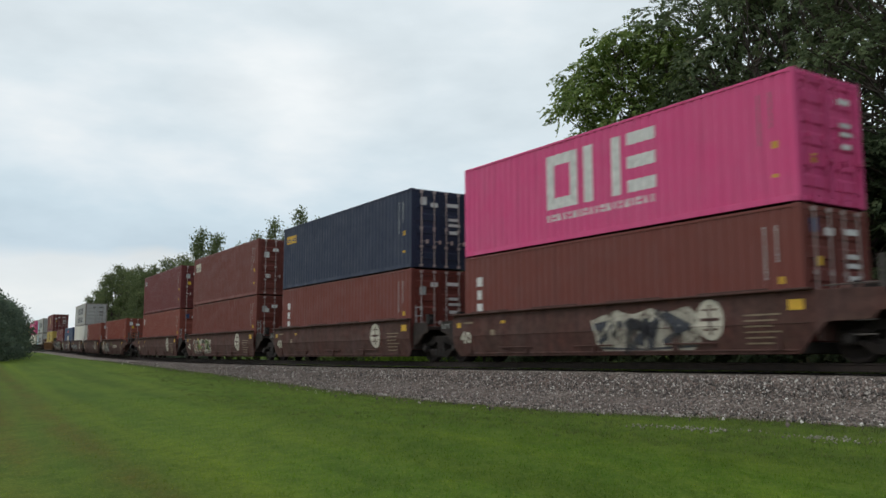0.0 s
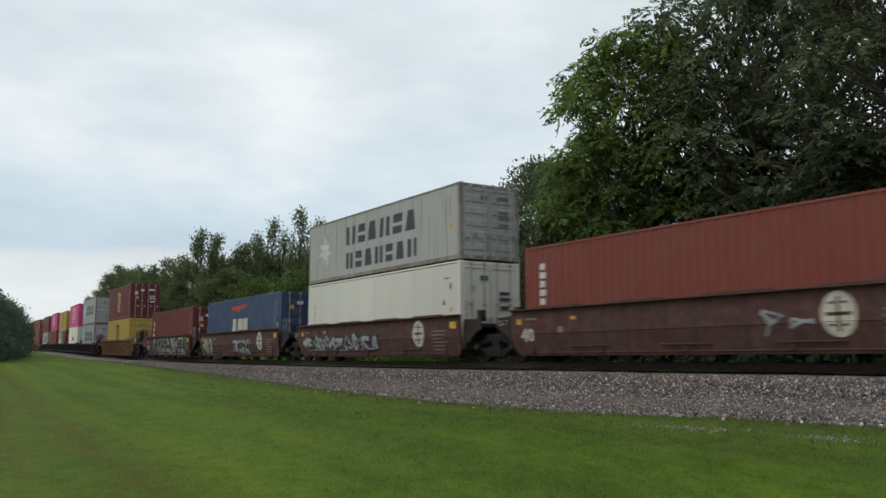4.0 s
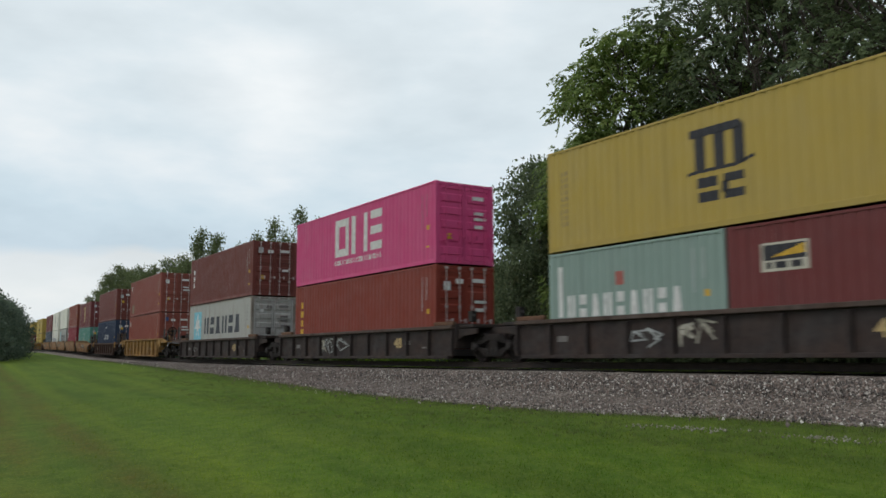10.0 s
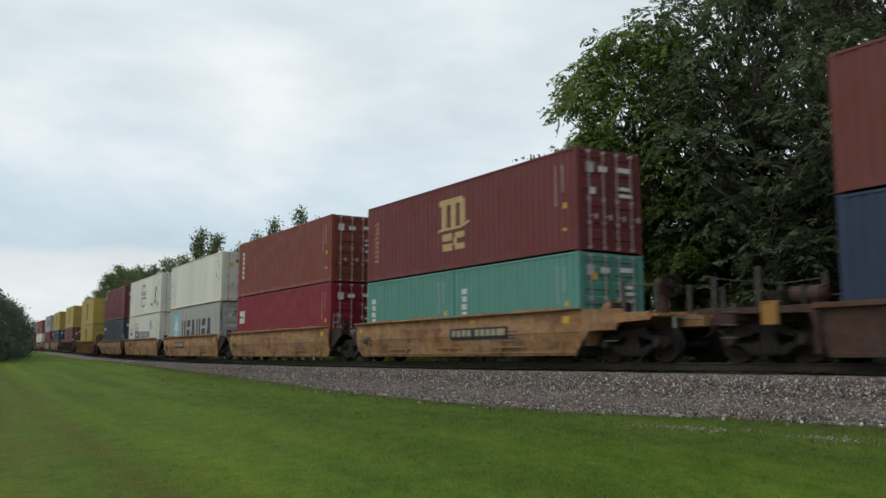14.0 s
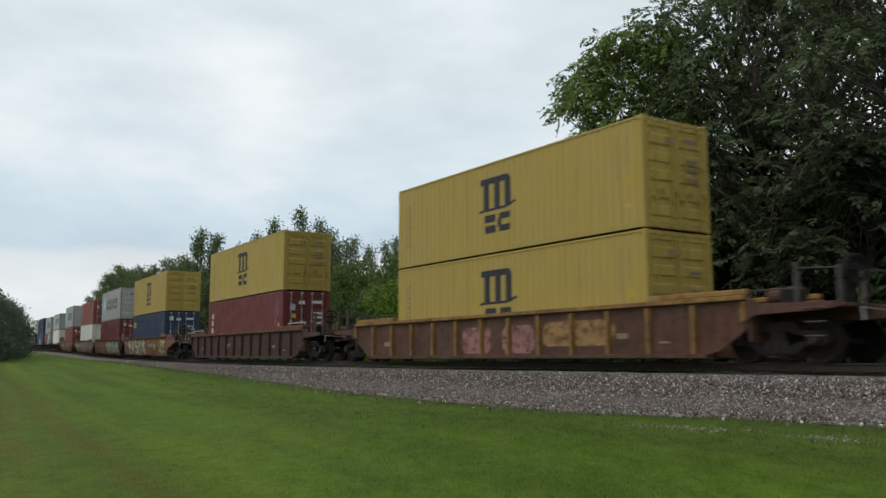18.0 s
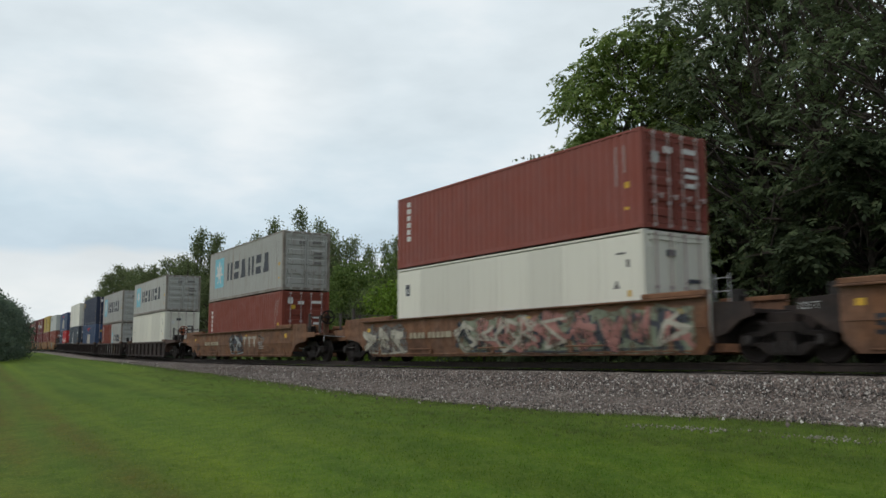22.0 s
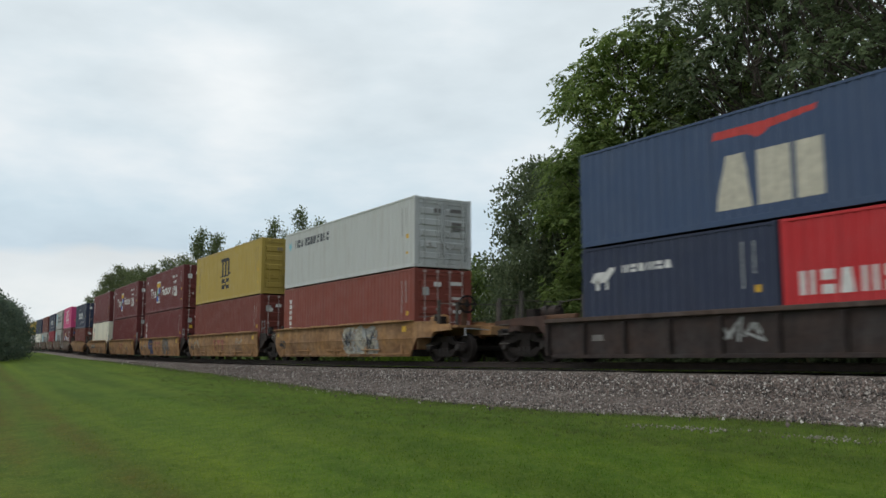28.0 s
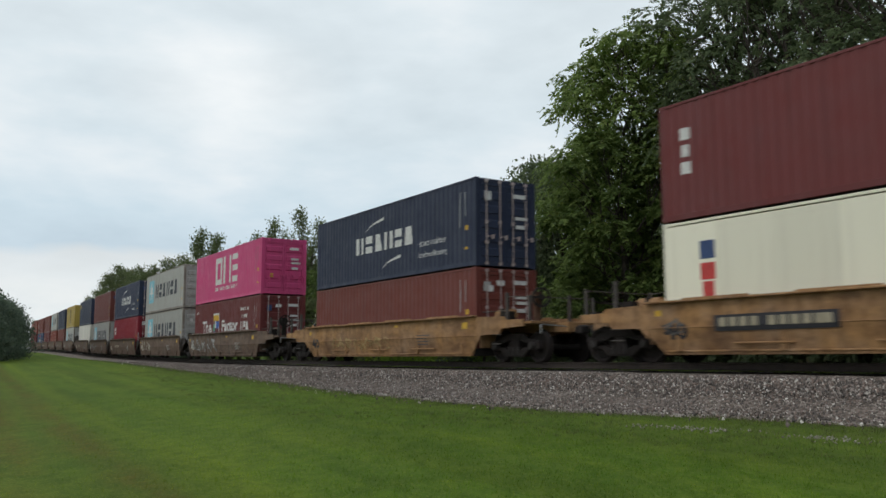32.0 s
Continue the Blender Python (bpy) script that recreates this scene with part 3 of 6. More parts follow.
LIVERY = dict(
    square=("pink", deco_square, "bright pink steel shipping container with a white block logo"),
    star=("grey", deco_star, "light grey steel container with a star emblem and dark block logo"),
    star_two=("grey", deco_star_two, "weathered light grey container with two dark lines of marks"),
    star_line=("pale", deco_star_line, "pale grey steel container with one small line of dark marks"),
    arch_yellow=("yellow", deco_arch("black"), "mustard yellow steel container with a black arched logo"),
    arch_maroon=("maroon", deco_arch("sand"), "dark maroon steel container with a sand-coloured arched logo"),
    swoosh_white=("cream", deco_swoosh("dark"), "cream white refrigerated container with a dark swoosh logo"),
    swoosh_navy=("blue", deco_swoosh("white"), "dark blue steel container with a white swoosh logo"),
    swoosh_eco=("navy", deco_swoosh_eco, "navy steel container with white swoosh logo and lettering"),
    eagle=("royal", deco_eagle, "blue steel container with a red wing and bone white block logo"),
    factor=("maroon", deco_factor, "maroon steel container with white lettering and a colourful emblem"),
    tex_brown=("brown", deco_column("white", 3, 0.6, 1.1, 1.25, 0.3), "brown steel container with white upright marks"),
    tex_maroon=("maroon", deco_column("white", 3, 0.6, 1.1, 1.25, 0.3), "maroon steel container with white upright marks"),
    tex_rust=("rust", deco_column("white", 3, 0.6, 1.1, 1.25, 0.3), "faded rust-red steel container with white upright marks"),
    triton=("orange", deco_column("white", 6), "faded orange steel container with a white upright word"),
    triton_brick=("brick", deco_column("white", 6), "brick red steel container with a white upright word"),
    gold=("scarlet", deco_column("gold", 4, 0.55, 0.7, 1.6, 0.3), "brick red steel container with yellow upright marks"),
    seaco=("navy", deco_tag("gold", "navy", 0.4, 2.1, 1.1, 0.36), "dark navy steel container with a small yellow mark"),
    seaco_blue=("blue", deco_tag("gold", "navy", 0.4, 1.95, 1.1, 0.4), "dark blue steel container with a small yellow mark"),
    box_brown=("brown", deco_tag("bone", "dark", 0.4, 2.05, 1.0, 0.5), "red-brown steel container with a pale logo label"),
    box_maroon=("maroon", deco_tag("silver", "dark", 0.35, 2.2, 0.5, 0.3), "dark maroon steel container with a small silver mark"),
    box_brick=("brick", deco_tag("white", "dark", 0.45, 2.1, 0.3, 0.42), "brick red steel container with a small white label"),
    patch_brick=("brick", deco_patch, "brick red steel container with a white label and bare patch"),
    blue_dot=("maroon", deco_tag("sky", "sky", 0.55, 2.1, 0.3, 0.35), "maroon steel container with a small light blue mark"),
    slate=("slate", deco_tag("white", "dark", 0.3, 2.0, 1.3, 0.25), "slate blue steel container with a small white mark"),
    caps=("crimson", deco_caps, "crimson red steel container with a white mark"),
    plain_brown=("brown", deco_none, "plain brown steel shipping container"),
    plain_maroon=("maroon", deco_none, "plain maroon steel shipping container"),
    plain_rust=("rust", deco_none, "faded rust-coloured steel shipping container"),
    plain_navy=("navy", deco_none, "plain dark navy steel shipping container"),
    reefer=("white", deco_column("dark", 4, 0.7, 0.9, 1.2, 0.05), "off-white refrigerated container with smooth sides"),
    reefer_mark=("white", deco_tag("dark", "white", 0.6, 1.9, 0.28, 0.4), "off-white refrigerated container with a small dark label"),
    globe=("white", deco_reefer_globe, "white refrigerated container with dark emblems"),
    monitor=("white", deco_monitor, "white refrigerated container with navy logo and blue arcs"),
    itala=("cream", deco_itala, "cream refrigerated container with a red and navy upright logo"),
    sail=("slate", deco_sail, "dark slate steel container with a white sail emblem"),
    teal=("teal", deco_column("white", 5, 0.4, 0.75, 1.25, 0.28), "teal green twenty-foot steel container with a white upright label"),
    faded=("mint", deco_faded, "faded pale green twenty-foot container with worn white marks"),
    label_maroon=("maroon", deco_flag, "maroon twenty-foot steel container with a pale logo label"),
    horse=("navy", deco_horse, "dark navy twenty-foot container with a white emblem"),
    wide=("red", deco_wide, "bright red twenty-foot container with wide white marks"),
)
REEFERS = ("swoosh_white", "reefer", "reefer_mark", "globe", "monitor", "itala")
LOW_DOORS = ("yellow", "grey", "pale", "pink")


def container(style, feet, H, z, mid, rows):
    """One box, its bottom at z above the rail and its middle at mid along its wagon's own line."""
    L = LEN[feet]
    key, deco, label = LIVERY[style]
    flat = style in REEFERS
    paint = PAINT[key]
    ob = thing("shipping_container", label, "shipping container", "containers on the train")
    edge = PAINT["worn"] if key == "grey" else paint
    part("frame", frame_mesh(L, H), edge, ob)
    for s in (-1, 1):
        sp = part("side_panel", side_sheet(L, H, s, flat), paint, ob)
        if flat:
            w = (L - 0.2) / 8
            for i in range(8):
                part("panel", stock(("panel", L, H), lambda: Shape().box(-w / 2 + 0.006, w / 2 - 0.006, -0.004, 0.03, 0.16, H - 0.12)), paint, sp, at=pose(-L / 2 + 0.1 + (i + 0.5) * w, s * 1.2105, 0, 0, 0, 0 if s < 0 else 180))
        d = part("door", door_mesh(L, H, s, flat), paint, ob)
        for y in (0.26, 0.80):
            part("locking_rod", rod_mesh(H), M_KEEPER if key not in LOW_DOORS else paint, d, at=pose(L / 2 + 0.03, s * y, 0))
    part("roof", roof_mesh(L), paint, ob, at=pose(0, 0, H - 0.02))
    part("end_wall", end_mesh(L, H), paint, ob)
    part("floor", stock(("floor", L), lambda: Shape().box(-L / 2 + 0.1, L / 2 - 0.1, -1.15, 1.15, 0.06, 0.15)), M_STEEL, ob)
    for ex in (-1, 1):
        for ey in (-1, 1):
            for top in (0, 1):
                part("corner_casting", casting_mesh(), edge, ob, at=pose(ex * (L / 2 - 0.087), ey * (1.219 - 0.078), 0.059 + top * (H - 0.118)))
    if z > 1.0:
        for ex in (-1, 1):
            for ey in (-1, 1):
                part("twist_lock", stock("twist_lock", lambda: Shape().box(-0.07, 0.07, -0.05, 0.05, -0.028, -0.004).box(-0.045, 0.045, -0.035, 0.035, -LOCK, 0.02), 0.008), M_STEEL, ob, at=pose(ex * (L / 2 - 0.09), ey * (1.219 - 0.09), 0))
    deco(ob, L, H, flat)
    dark_ink = INK["dark"] if flat or key in LOW_DOORS else INK["white"]
    if flat:
        mark("warning_label", [[(L - 1.1, H * 0.5), (L - 0.86, H * 0.5), (L - 0.98, H * 0.58)], rect(L - 0.62, H * 0.68, 0.12, 0.2), rect(L - 0.98, H * 0.80, 0.34, 0.05)], INK["ash"], ob, L, flat)
    else:
        soft = INK["olive"] if key == "yellow" else INK["ash"] if key in LOW_DOORS else INK["silver"]
        mark("code_marking", column(L - 0.92, H * 0.46, 0.045, H * 0.40, 17, 0.2) + column(L - 0.62, H * 0.58, 0.045, H * 0.28, 12, 0.2), soft, ob, L, flat)
    mark("warning_label", [rect(L - 0.60, H * 0.42, 0.13, 0.16), rect(L - 0.62, H * 0.20, 0.12, 0.08)], INK["gold"], ob, L, flat)
    if key in LOW_DOORS:
        dark_ink = INK["olive"] if key == "yellow" else INK["white"] if key == "pink" else INK["ash"]
    sh = Shape()
    rng = random.Random(style + str(mid) + str(z))
    for y, zz, w, h in ((0.16, H * 0.80, 0.55, 0.13), (0.28, H * 0.62, 0.4, 0.1), (0.28, H * 0.55, 0.5, 0.1), (0.3, H * 0.45, 0.35, 0.12), (-0.5, H * 0.78, 0.3, 0.16)):
        if rng.random() < 0.85:
            sh.box(L / 2 - 0.004, L / 2 + 0.012, y + 0.1, y + 0.1 + w, zz, zz + h)
    me = sh.mesh("door_marking")
    me.materials.append(dark_ink)
    tagged(part("door_marking", me, dark_ink, ob), kind="stuff")
    if rng.random() < 0.6:
        part("door_plate", stock("door_plate", lambda: Shape().box(0, 0.012, 0, 0.2, 0, 0.2), 0.003), INK["gold" if rng.random() < 0.5 else "white"], ob, at=pose(L / 2, -0.75, H * rng.choice((0.3, 0.55, 0.7))))
    if not flat and key not in LOW_DOORS:
        part("door_label", stock("door_label", lambda: Shape().box(0, 0.012, 0, 0.26, 0, 0.3), 0.003), INK[rng.choice(("navy", "silver", "white", "silver", "white"))], ob, at=pose(L / 2 - 0.004, -0.93 + rng.uniform(0, 0.1), H * rng.uniform(0.66, 0.8)))
    MOVERS.append((ob, rows, mid, z))
    return ob


# ---- well wagons ----
HALF = LEN[40] / 2
FLOOR = 0.336
LOCK = 0.03


def wheel_mesh():
    return stock("wheel", lambda: Shape().lathe([(0.08, -0.09), (0.14, -0.09), (0.17, -0.03), (0.36, -0.02), (0.40, -0.07), (0.455, -0.07), (0.46, 0.05), (0.50, 0.06), (0.50, 0.085), (0.40, 0.085), (0.36, 0.03), (0.15, 0.03), (0.08, 0.09)], 0, 28))


WHEELS = {}


def truck(parent, x):
    """A two-axle bogie under its wagon."""
    t = part("bogie", stock("bolster", lambda: Shape().box(-0.2, 0.2, -1.0, 1.0, 0.36, 0.62).box(-0.32, 0.32, -0.36, 0.36, 0.6, 0.78), 0.02), M_TRUCK, parent, "grimy cast steel bogie, toned for shade", pose(x, 0, -DROP))

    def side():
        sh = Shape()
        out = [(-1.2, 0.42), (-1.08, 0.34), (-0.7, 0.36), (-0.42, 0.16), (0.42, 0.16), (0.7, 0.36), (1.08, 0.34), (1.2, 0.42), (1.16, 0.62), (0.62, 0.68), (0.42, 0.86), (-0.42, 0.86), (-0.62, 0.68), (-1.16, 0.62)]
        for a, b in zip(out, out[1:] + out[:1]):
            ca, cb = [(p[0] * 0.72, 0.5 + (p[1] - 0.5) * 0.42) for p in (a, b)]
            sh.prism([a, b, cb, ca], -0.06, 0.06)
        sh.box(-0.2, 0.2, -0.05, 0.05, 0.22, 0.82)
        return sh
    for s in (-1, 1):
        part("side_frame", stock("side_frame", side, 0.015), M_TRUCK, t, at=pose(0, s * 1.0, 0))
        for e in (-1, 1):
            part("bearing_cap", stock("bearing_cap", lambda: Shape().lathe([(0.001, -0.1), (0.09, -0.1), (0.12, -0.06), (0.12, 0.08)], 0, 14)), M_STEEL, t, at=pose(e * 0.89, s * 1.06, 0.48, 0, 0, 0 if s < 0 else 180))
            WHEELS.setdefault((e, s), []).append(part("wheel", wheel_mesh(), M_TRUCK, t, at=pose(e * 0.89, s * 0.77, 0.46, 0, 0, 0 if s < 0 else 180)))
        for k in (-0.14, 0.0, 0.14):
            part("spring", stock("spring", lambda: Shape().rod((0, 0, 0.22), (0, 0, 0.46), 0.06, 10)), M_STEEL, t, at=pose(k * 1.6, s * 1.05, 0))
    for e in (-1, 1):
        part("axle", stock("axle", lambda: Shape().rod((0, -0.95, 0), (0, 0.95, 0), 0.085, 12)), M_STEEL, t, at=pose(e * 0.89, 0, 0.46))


GLYPHS = (((0, 0), (0.1, 1), (0.75, 0.82), (0.15, 0.5), (0.85, 0.05)), ((0.85, 0.9), (0.1, 0.72), (0.8, 0.42), (0.0, 0.08)), ((0, 1), (0.25, 0.05), (0.5, 0.75), (0.75, 0.0), (1.0, 0.95)),
          ((0.9, 0.85), (0.3, 1.0), (0.0, 0.5), (0.3, 0.0), (0.95, 0.2), (0.55, 0.5)), ((0.1, 0), (0.5, 1), (0.95, 0.05), (0.2, 0.4)), ((0, 0.1), (0.5, 0.55), (0.0, 1.0), (0.9, 0.7), (0.5, 0.3)))


def stroke(pts, t):
    out = []
    for (ax, az), (bx, bz) in zip(pts, pts[1:]):
        d = math.hypot(bx - ax, bz - az) or 1.0
        nx, nz = -(bz - az) / d * t / 2, (bx - ax) / d * t / 2
        ex, ez = (bx - ax) / d * t * 0.4, (bz - az) / d * t * 0.4
        out.append([(ax + nx - ex, az + nz - ez), (ax - nx - ex, az - nz - ez), (bx - nx + ex, bz - nz + ez), (bx + nx + ex, bz + nz + ez)])
    return out


def sprayed(name, polys, ink, parent, U, y, proud, fold):
    """Overlapping strokes, each a hair above the one before."""
    sh = Shape()
    for k, q in enumerate(polys):
        q = [(u - U / 2, z) for u, z in q]
        d = y - proud - 0.0003 * k
        for upper in ((True, False) if fold else (None,)):
            c = q if upper is None else clip_z(q, fold[0], upper)
            if len(c) > 2:
                sh.poly([(x, d + (max(0.0, fold[0] - z) * fold[1] if fold else 0.0), z) for x, z in c])
    if sh.f:
        me = bpy.data.meshes.new(name)
        me.from_pydata(sh.v, [], sh.f)
        me.materials.append(SPRAY[ink])
        tagged(part(name, me, SPRAY[ink], parent), kind="stuff")


def scrawl(name, parent, u0, u1, z0, z1, inks, seed, y, L, fold=None):
    """Spray paint: a lumpy fill with letter-like strokes over it, or thin strokes alone; a negative seed is a plain patch."""
    rng = random.Random(seed)
    W, H = u1 - u0, z1 - z0
    n = max(1, int(round(W / (0.75 * H + 0.2))))
    filled = seed < 0 or (W > 1.5 and len(inks) > 1) or inks[0] in ("blue", "dark")
    if filled:
        cols = max(4, 4 * n)
        prev = None
        quads = []
        for i in range(cols + 1):
            u = u0 + W * i / cols
            lump = 0.0 if seed < 0 and 0 < i < cols else 0.14 * H * abs(math.sin(i * 0.8 + seed))
            edge = 0.18 * H if i in (0, cols) else 0.0
            a, b = z0 + lump * 0.3 * rng.random() + edge, z1 - lump - edge * 0.6
            if prev:
                quads.append([(prev[0], prev[1]), (u, a), (u, b), (prev[0], prev[2])])
            prev = (u, a, b)
        sprayed("graffiti" if seed > 0 else "paint_patch", quads, inks[0], parent, L, y, 0.004, fold)
    if seed < 0:
        return
    if seed >= 900:
        sprayed("faded_mark", [q for i in range(3) for q in (rect(u0 + i * W * 0.36, z1 - 0.26 * H, W * 0.28, 0.26 * H), rect(u0 + (i * 0.36 + 0.09) * W, z0, W * 0.10, 0.74 * H))], inks[0], parent, L, y, 0.004, fold)
        return
    for k, ink in enumerate(inks[1:] if filled else inks):
        polys = []
        for i in range(n):
            w = W / n
            a = u0 + i * w + rng.uniform(0, 0.1) * w
            g = rng.choice(GLYPHS)
            lo, hi = z0 + H * rng.uniform(0.08, 0.2), z1 - H * rng.uniform(0.1, 0.22)
            t = H * (rng.uniform(0.10, 0.18) if filled and k % 2 == 0 else rng.uniform(0.06, 0.10))
            if k and rng.random() < 0.25:
                continue
            polys += stroke([(a + (p * 0.84 + rng.uniform(-0.2, 0.2)) * w, lo + (q * 0.8 + 0.1 + rng.uniform(-0.22, 0.22)) * (hi - lo)) for p, q in g + g[1:3]], t)
        if filled and k == 0:
            polys += stroke([(u0 + 0.05 * W, z0 + 0.1 * H), (u0 + 0.5 * W, z0 + 0.06 * H), (u1 - 0.04 * W, z0 + 0.12 * H)], H * 0.05)
        sprayed(name, polys, ink, parent, L, y, 0.018 + 0.012 * k, fold)


def wagon(c, look_of, over, front, rear, paint, label, second, extras=None, emb=0.80, panel=None):
    """One well: c is its middle at the start, over how far its sides reach past the box; front and rear: metres to the joint, and its kind."""
    ob = thing("well_wagon", label, "rail wagon", "wagons of the train")
    col = CAR[paint]
    A = HALF + over
    ribbed = look_of == "ribbed"
    y_out = 1.36 if ribbed else 1.45
    top = {"charcoal": 1.03, "umber": 1.04, "mustard": 1.26, "sienna": 1.31, "rusty": 1.31, "ochre": 1.30}.get(paint, 1.37)
    if paint == "umber" and over > 1:
        top = 1.31
    low = 0.03 if ribbed else 0.09

    cut_f, cut_r = [0.45 if k[1] == "cpl" else 0.26 for k in (front, rear)]

    brk, tuck = 0.72, 0.13

    def plate(s):
        sh = Shape()
        if ribbed and over > 2:
            sh.prism([(-A + 1.15, low + 0.05), (A - 1.15, low + 0.05), (A - 0.75, low + 0.16), (A - 0.12, 0.58), (A, 0.78), (A, top - 0.05), (-A, top - 0.05), (-A, 0.78), (-A + 0.12, 0.58), (-A + 0.75, low + 0.16)], -0.02, 0.02)
        elif ribbed:
            sh.prism([(-A + 0.25, low + 0.05), (A - 0.25, low + 0.05), (A, low + 0.4), (A, top - 0.05), (-A, top - 0.05), (-A, low + 0.4)], -0.02, 0.02)
        else:
            sh.prism([(-A + cut_r, low), (A - cut_f, low), (A, low + cut_f), (A, brk), (-A, brk), (-A, low + cut_r)], -0.025, 0.025)
            sh.v = [(x, q - s * tuck * (brk - z) / (brk - low), z) for x, q, z in sh.v]
            sh.prism([(-A, brk), (A, brk), (A, top), (-A, top)], -0.025, 0.025)
        return sh
    for s in (-1, 1):
        sp = part("side_plate", stock(("side_plate", ribbed, round(over, 2), top, cut_f, cut_r, s), lambda: plate(s)), col, ob, at=pose(0, s * (y_out - (0.05 if ribbed else 0.0)), 0))
        part("top_chord", stock(("top_chord", ribbed, round(over, 2)), lambda: Shape().box(-A, A, -0.15, 0.06, 0, 0.11) if ribbed else Shape().box(-A, A, -0.16, 0.03, 0, 0.05), 0.012), CAR[second] if second else col, sp, at=pose(0, 0, top - (0.05 if ribbed else 0.0), 0, 0, 0 if s < 0 else 180))
        part("bottom_chord", stock(("bottom_chord", ribbed, round(over, 2)), lambda: Shape().box(-A + (1.1 if over > 2 else 0.28), A - (1.1 if over > 2 else 0.28), -0.13, 0.1, 0, 0.1) if ribbed else Shape().box(-A + 0.5, A - 0.5, -0.045, 0.2, 0, 0.045), 0.01), col, sp, at=pose(0, 0 if ribbed else -s * tuck * 0.85, low - 0.02 if ribbed else low + 0.06, 0, 0, 0 if s < 0 else 180))
        if ribbed:
            n = int(round(2 * A / 1.42))
            for i in range(n + 1):
                foot = (0.75 if over > 2 else 0.06) if i in (0, n) else 0.06
                part("rib", stock(("rib", round(top, 2), foot), lambda: Shape().prism([(-0.05, 0), (0.05, 0), (0.05, top - 0.12 - foot), (-0.05, top - 0.12 - foot)], -0.14, 0.0), 0.01), CAR[second] if paint in ("sienna", "rusty") else col, sp, at=pose(-A + 0.06 + i * (2 * A - 0.12) / n, 0, low + foot, 0, 0, 0 if s < 0 else 180))
        else:
            part("ledge", stock(("ledge", round(over, 2)), lambda: Shape().box(-A + 0.05, A - 0.05, -0.037, -0.01, 0, 0.016), 0.004), col, sp, at=pose(0, 0, brk - 0.012, 0, 0, 0 if s < 0 else 180))
            for i in range(3):
                part("tie_rail", stock("tie_rail", lambda: Shape().rod((-0.75, 0, 0), (0.75, 0, 0), 0.022, 6).rod((-0.7, 0, 0), (-0.7, 0.06, 0), 0.02, 5).rod((0.7, 0, 0), (0.7, 0.06, 0), 0.02, 5)), col, sp, at=pose(-A * 0.5 + i * A * 0.5, s * (0.075 - tuck * (brk - 0.34) / (brk - low)), 0.34, 0, 0, 0 if s < 0 else 180))
            for i in range(5):
                part("side_foot", stock("side_foot", lambda: Shape().prism([(-0.07, 0.0), (0.07, 0.0), (0.05, 0.42), (-0.05, 0.42)], -0.03, 0.06), 0.008), col, sp, at=pose(-A * 0.86 + i * A * 0.43, -s * tuck * 0.55 + s * 0.035, low + 0.08, 0, 0, 0 if s < 0 else 180))
            for i in range(0 if over > 1 else 4):
                part("guide_strip", stock("guide_strip", lambda: Shape().box(-0.9, 0.9, -0.06, 0.05, 0, 0.045), 0.01), col, sp, at=pose(-A + 2.0 + i * (2 * A - 4.0) / 3, 0, top + 0.05, 0, 0, 0 if s < 0 else 180))
    if over > 1:
        for s in (-1, 1):
            for e in (-1, 1):
                part("end_riser", stock(("end_riser", round(over, 2)), lambda: Shape().box(-over + 0.15, 0.02, -0.10, 0.05, 0, 0.13), 0.02), CAR["weld"] if paint == "charcoal" else CAR[second] if second else col, ob, at=pose(e * A, s * (y_out - (0.05 if ribbed else 0.0)), top + (0.06 if ribbed else 0.05), 0, 0, 0 if e > 0 else 180))
    if paint == "umber" and over > 1:
        for e in (-1, 1):
            part("guard_bar", stock("guard_bar", lambda: Shape().rod((-1.1, 0, 0), (1.1, 0, 0), 0.035, 8).box(-1.0, -0.92, -0.03, 0.03, -0.12, 0).box(0.92, 1.0, -0.03, 0.03, -0.12, 0)), M_ROD, ob, at=pose(e * (A - 1.0), -(y_out - 0.1), top + 0.30))
    if paint in ("charcoal", "umber"):
        patches = random.Random(int(-c * 10))
        for i in range(9 if paint == "charcoal" else 5):
            x = -A + 0.8 + i * (2 * A - 1.6) / (8 if paint == "charcoal" else 4) + patches.uniform(-0.4, 0.4)
            part("chord_patch", stock("chord_patch", lambda: Shape().box(-0.28, 0.28, -0.006, 0.12, 0, 0.10), 0.004), INK[patches.choice(("amber", "amber", "silver", "amber"))], ob, at=pose(x, -(y_out - 0.05) - 0.064, top - 0.04))
    for i in range(7):
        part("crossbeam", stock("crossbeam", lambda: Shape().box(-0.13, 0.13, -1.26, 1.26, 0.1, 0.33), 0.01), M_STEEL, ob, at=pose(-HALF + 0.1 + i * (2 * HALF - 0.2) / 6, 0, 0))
    for sgn, (reach, joint) in ((1, front), (-1, rear)):
        E = HALF + reach
        R = reach - over

        def platform():
            sh = Shape()
            sh.box(0, 0.06, -1.34, 1.34, 0.34, 1.15)
            if joint == "cpl":
                sh.box(0.05, R - 0.35, -0.36, 0.36, 0.78, 1.06)
                sh.box(0.0, R * 0.74, -1.3, 1.3, 1.02, 1.10)
            else:
                sh.box(0.05, R - 0.05, -0.45, 0.45, 0.62, 1.02)
                sh.box(0.0, R * 0.55, -1.2, 1.2, 1.0, 1.1)
            return sh

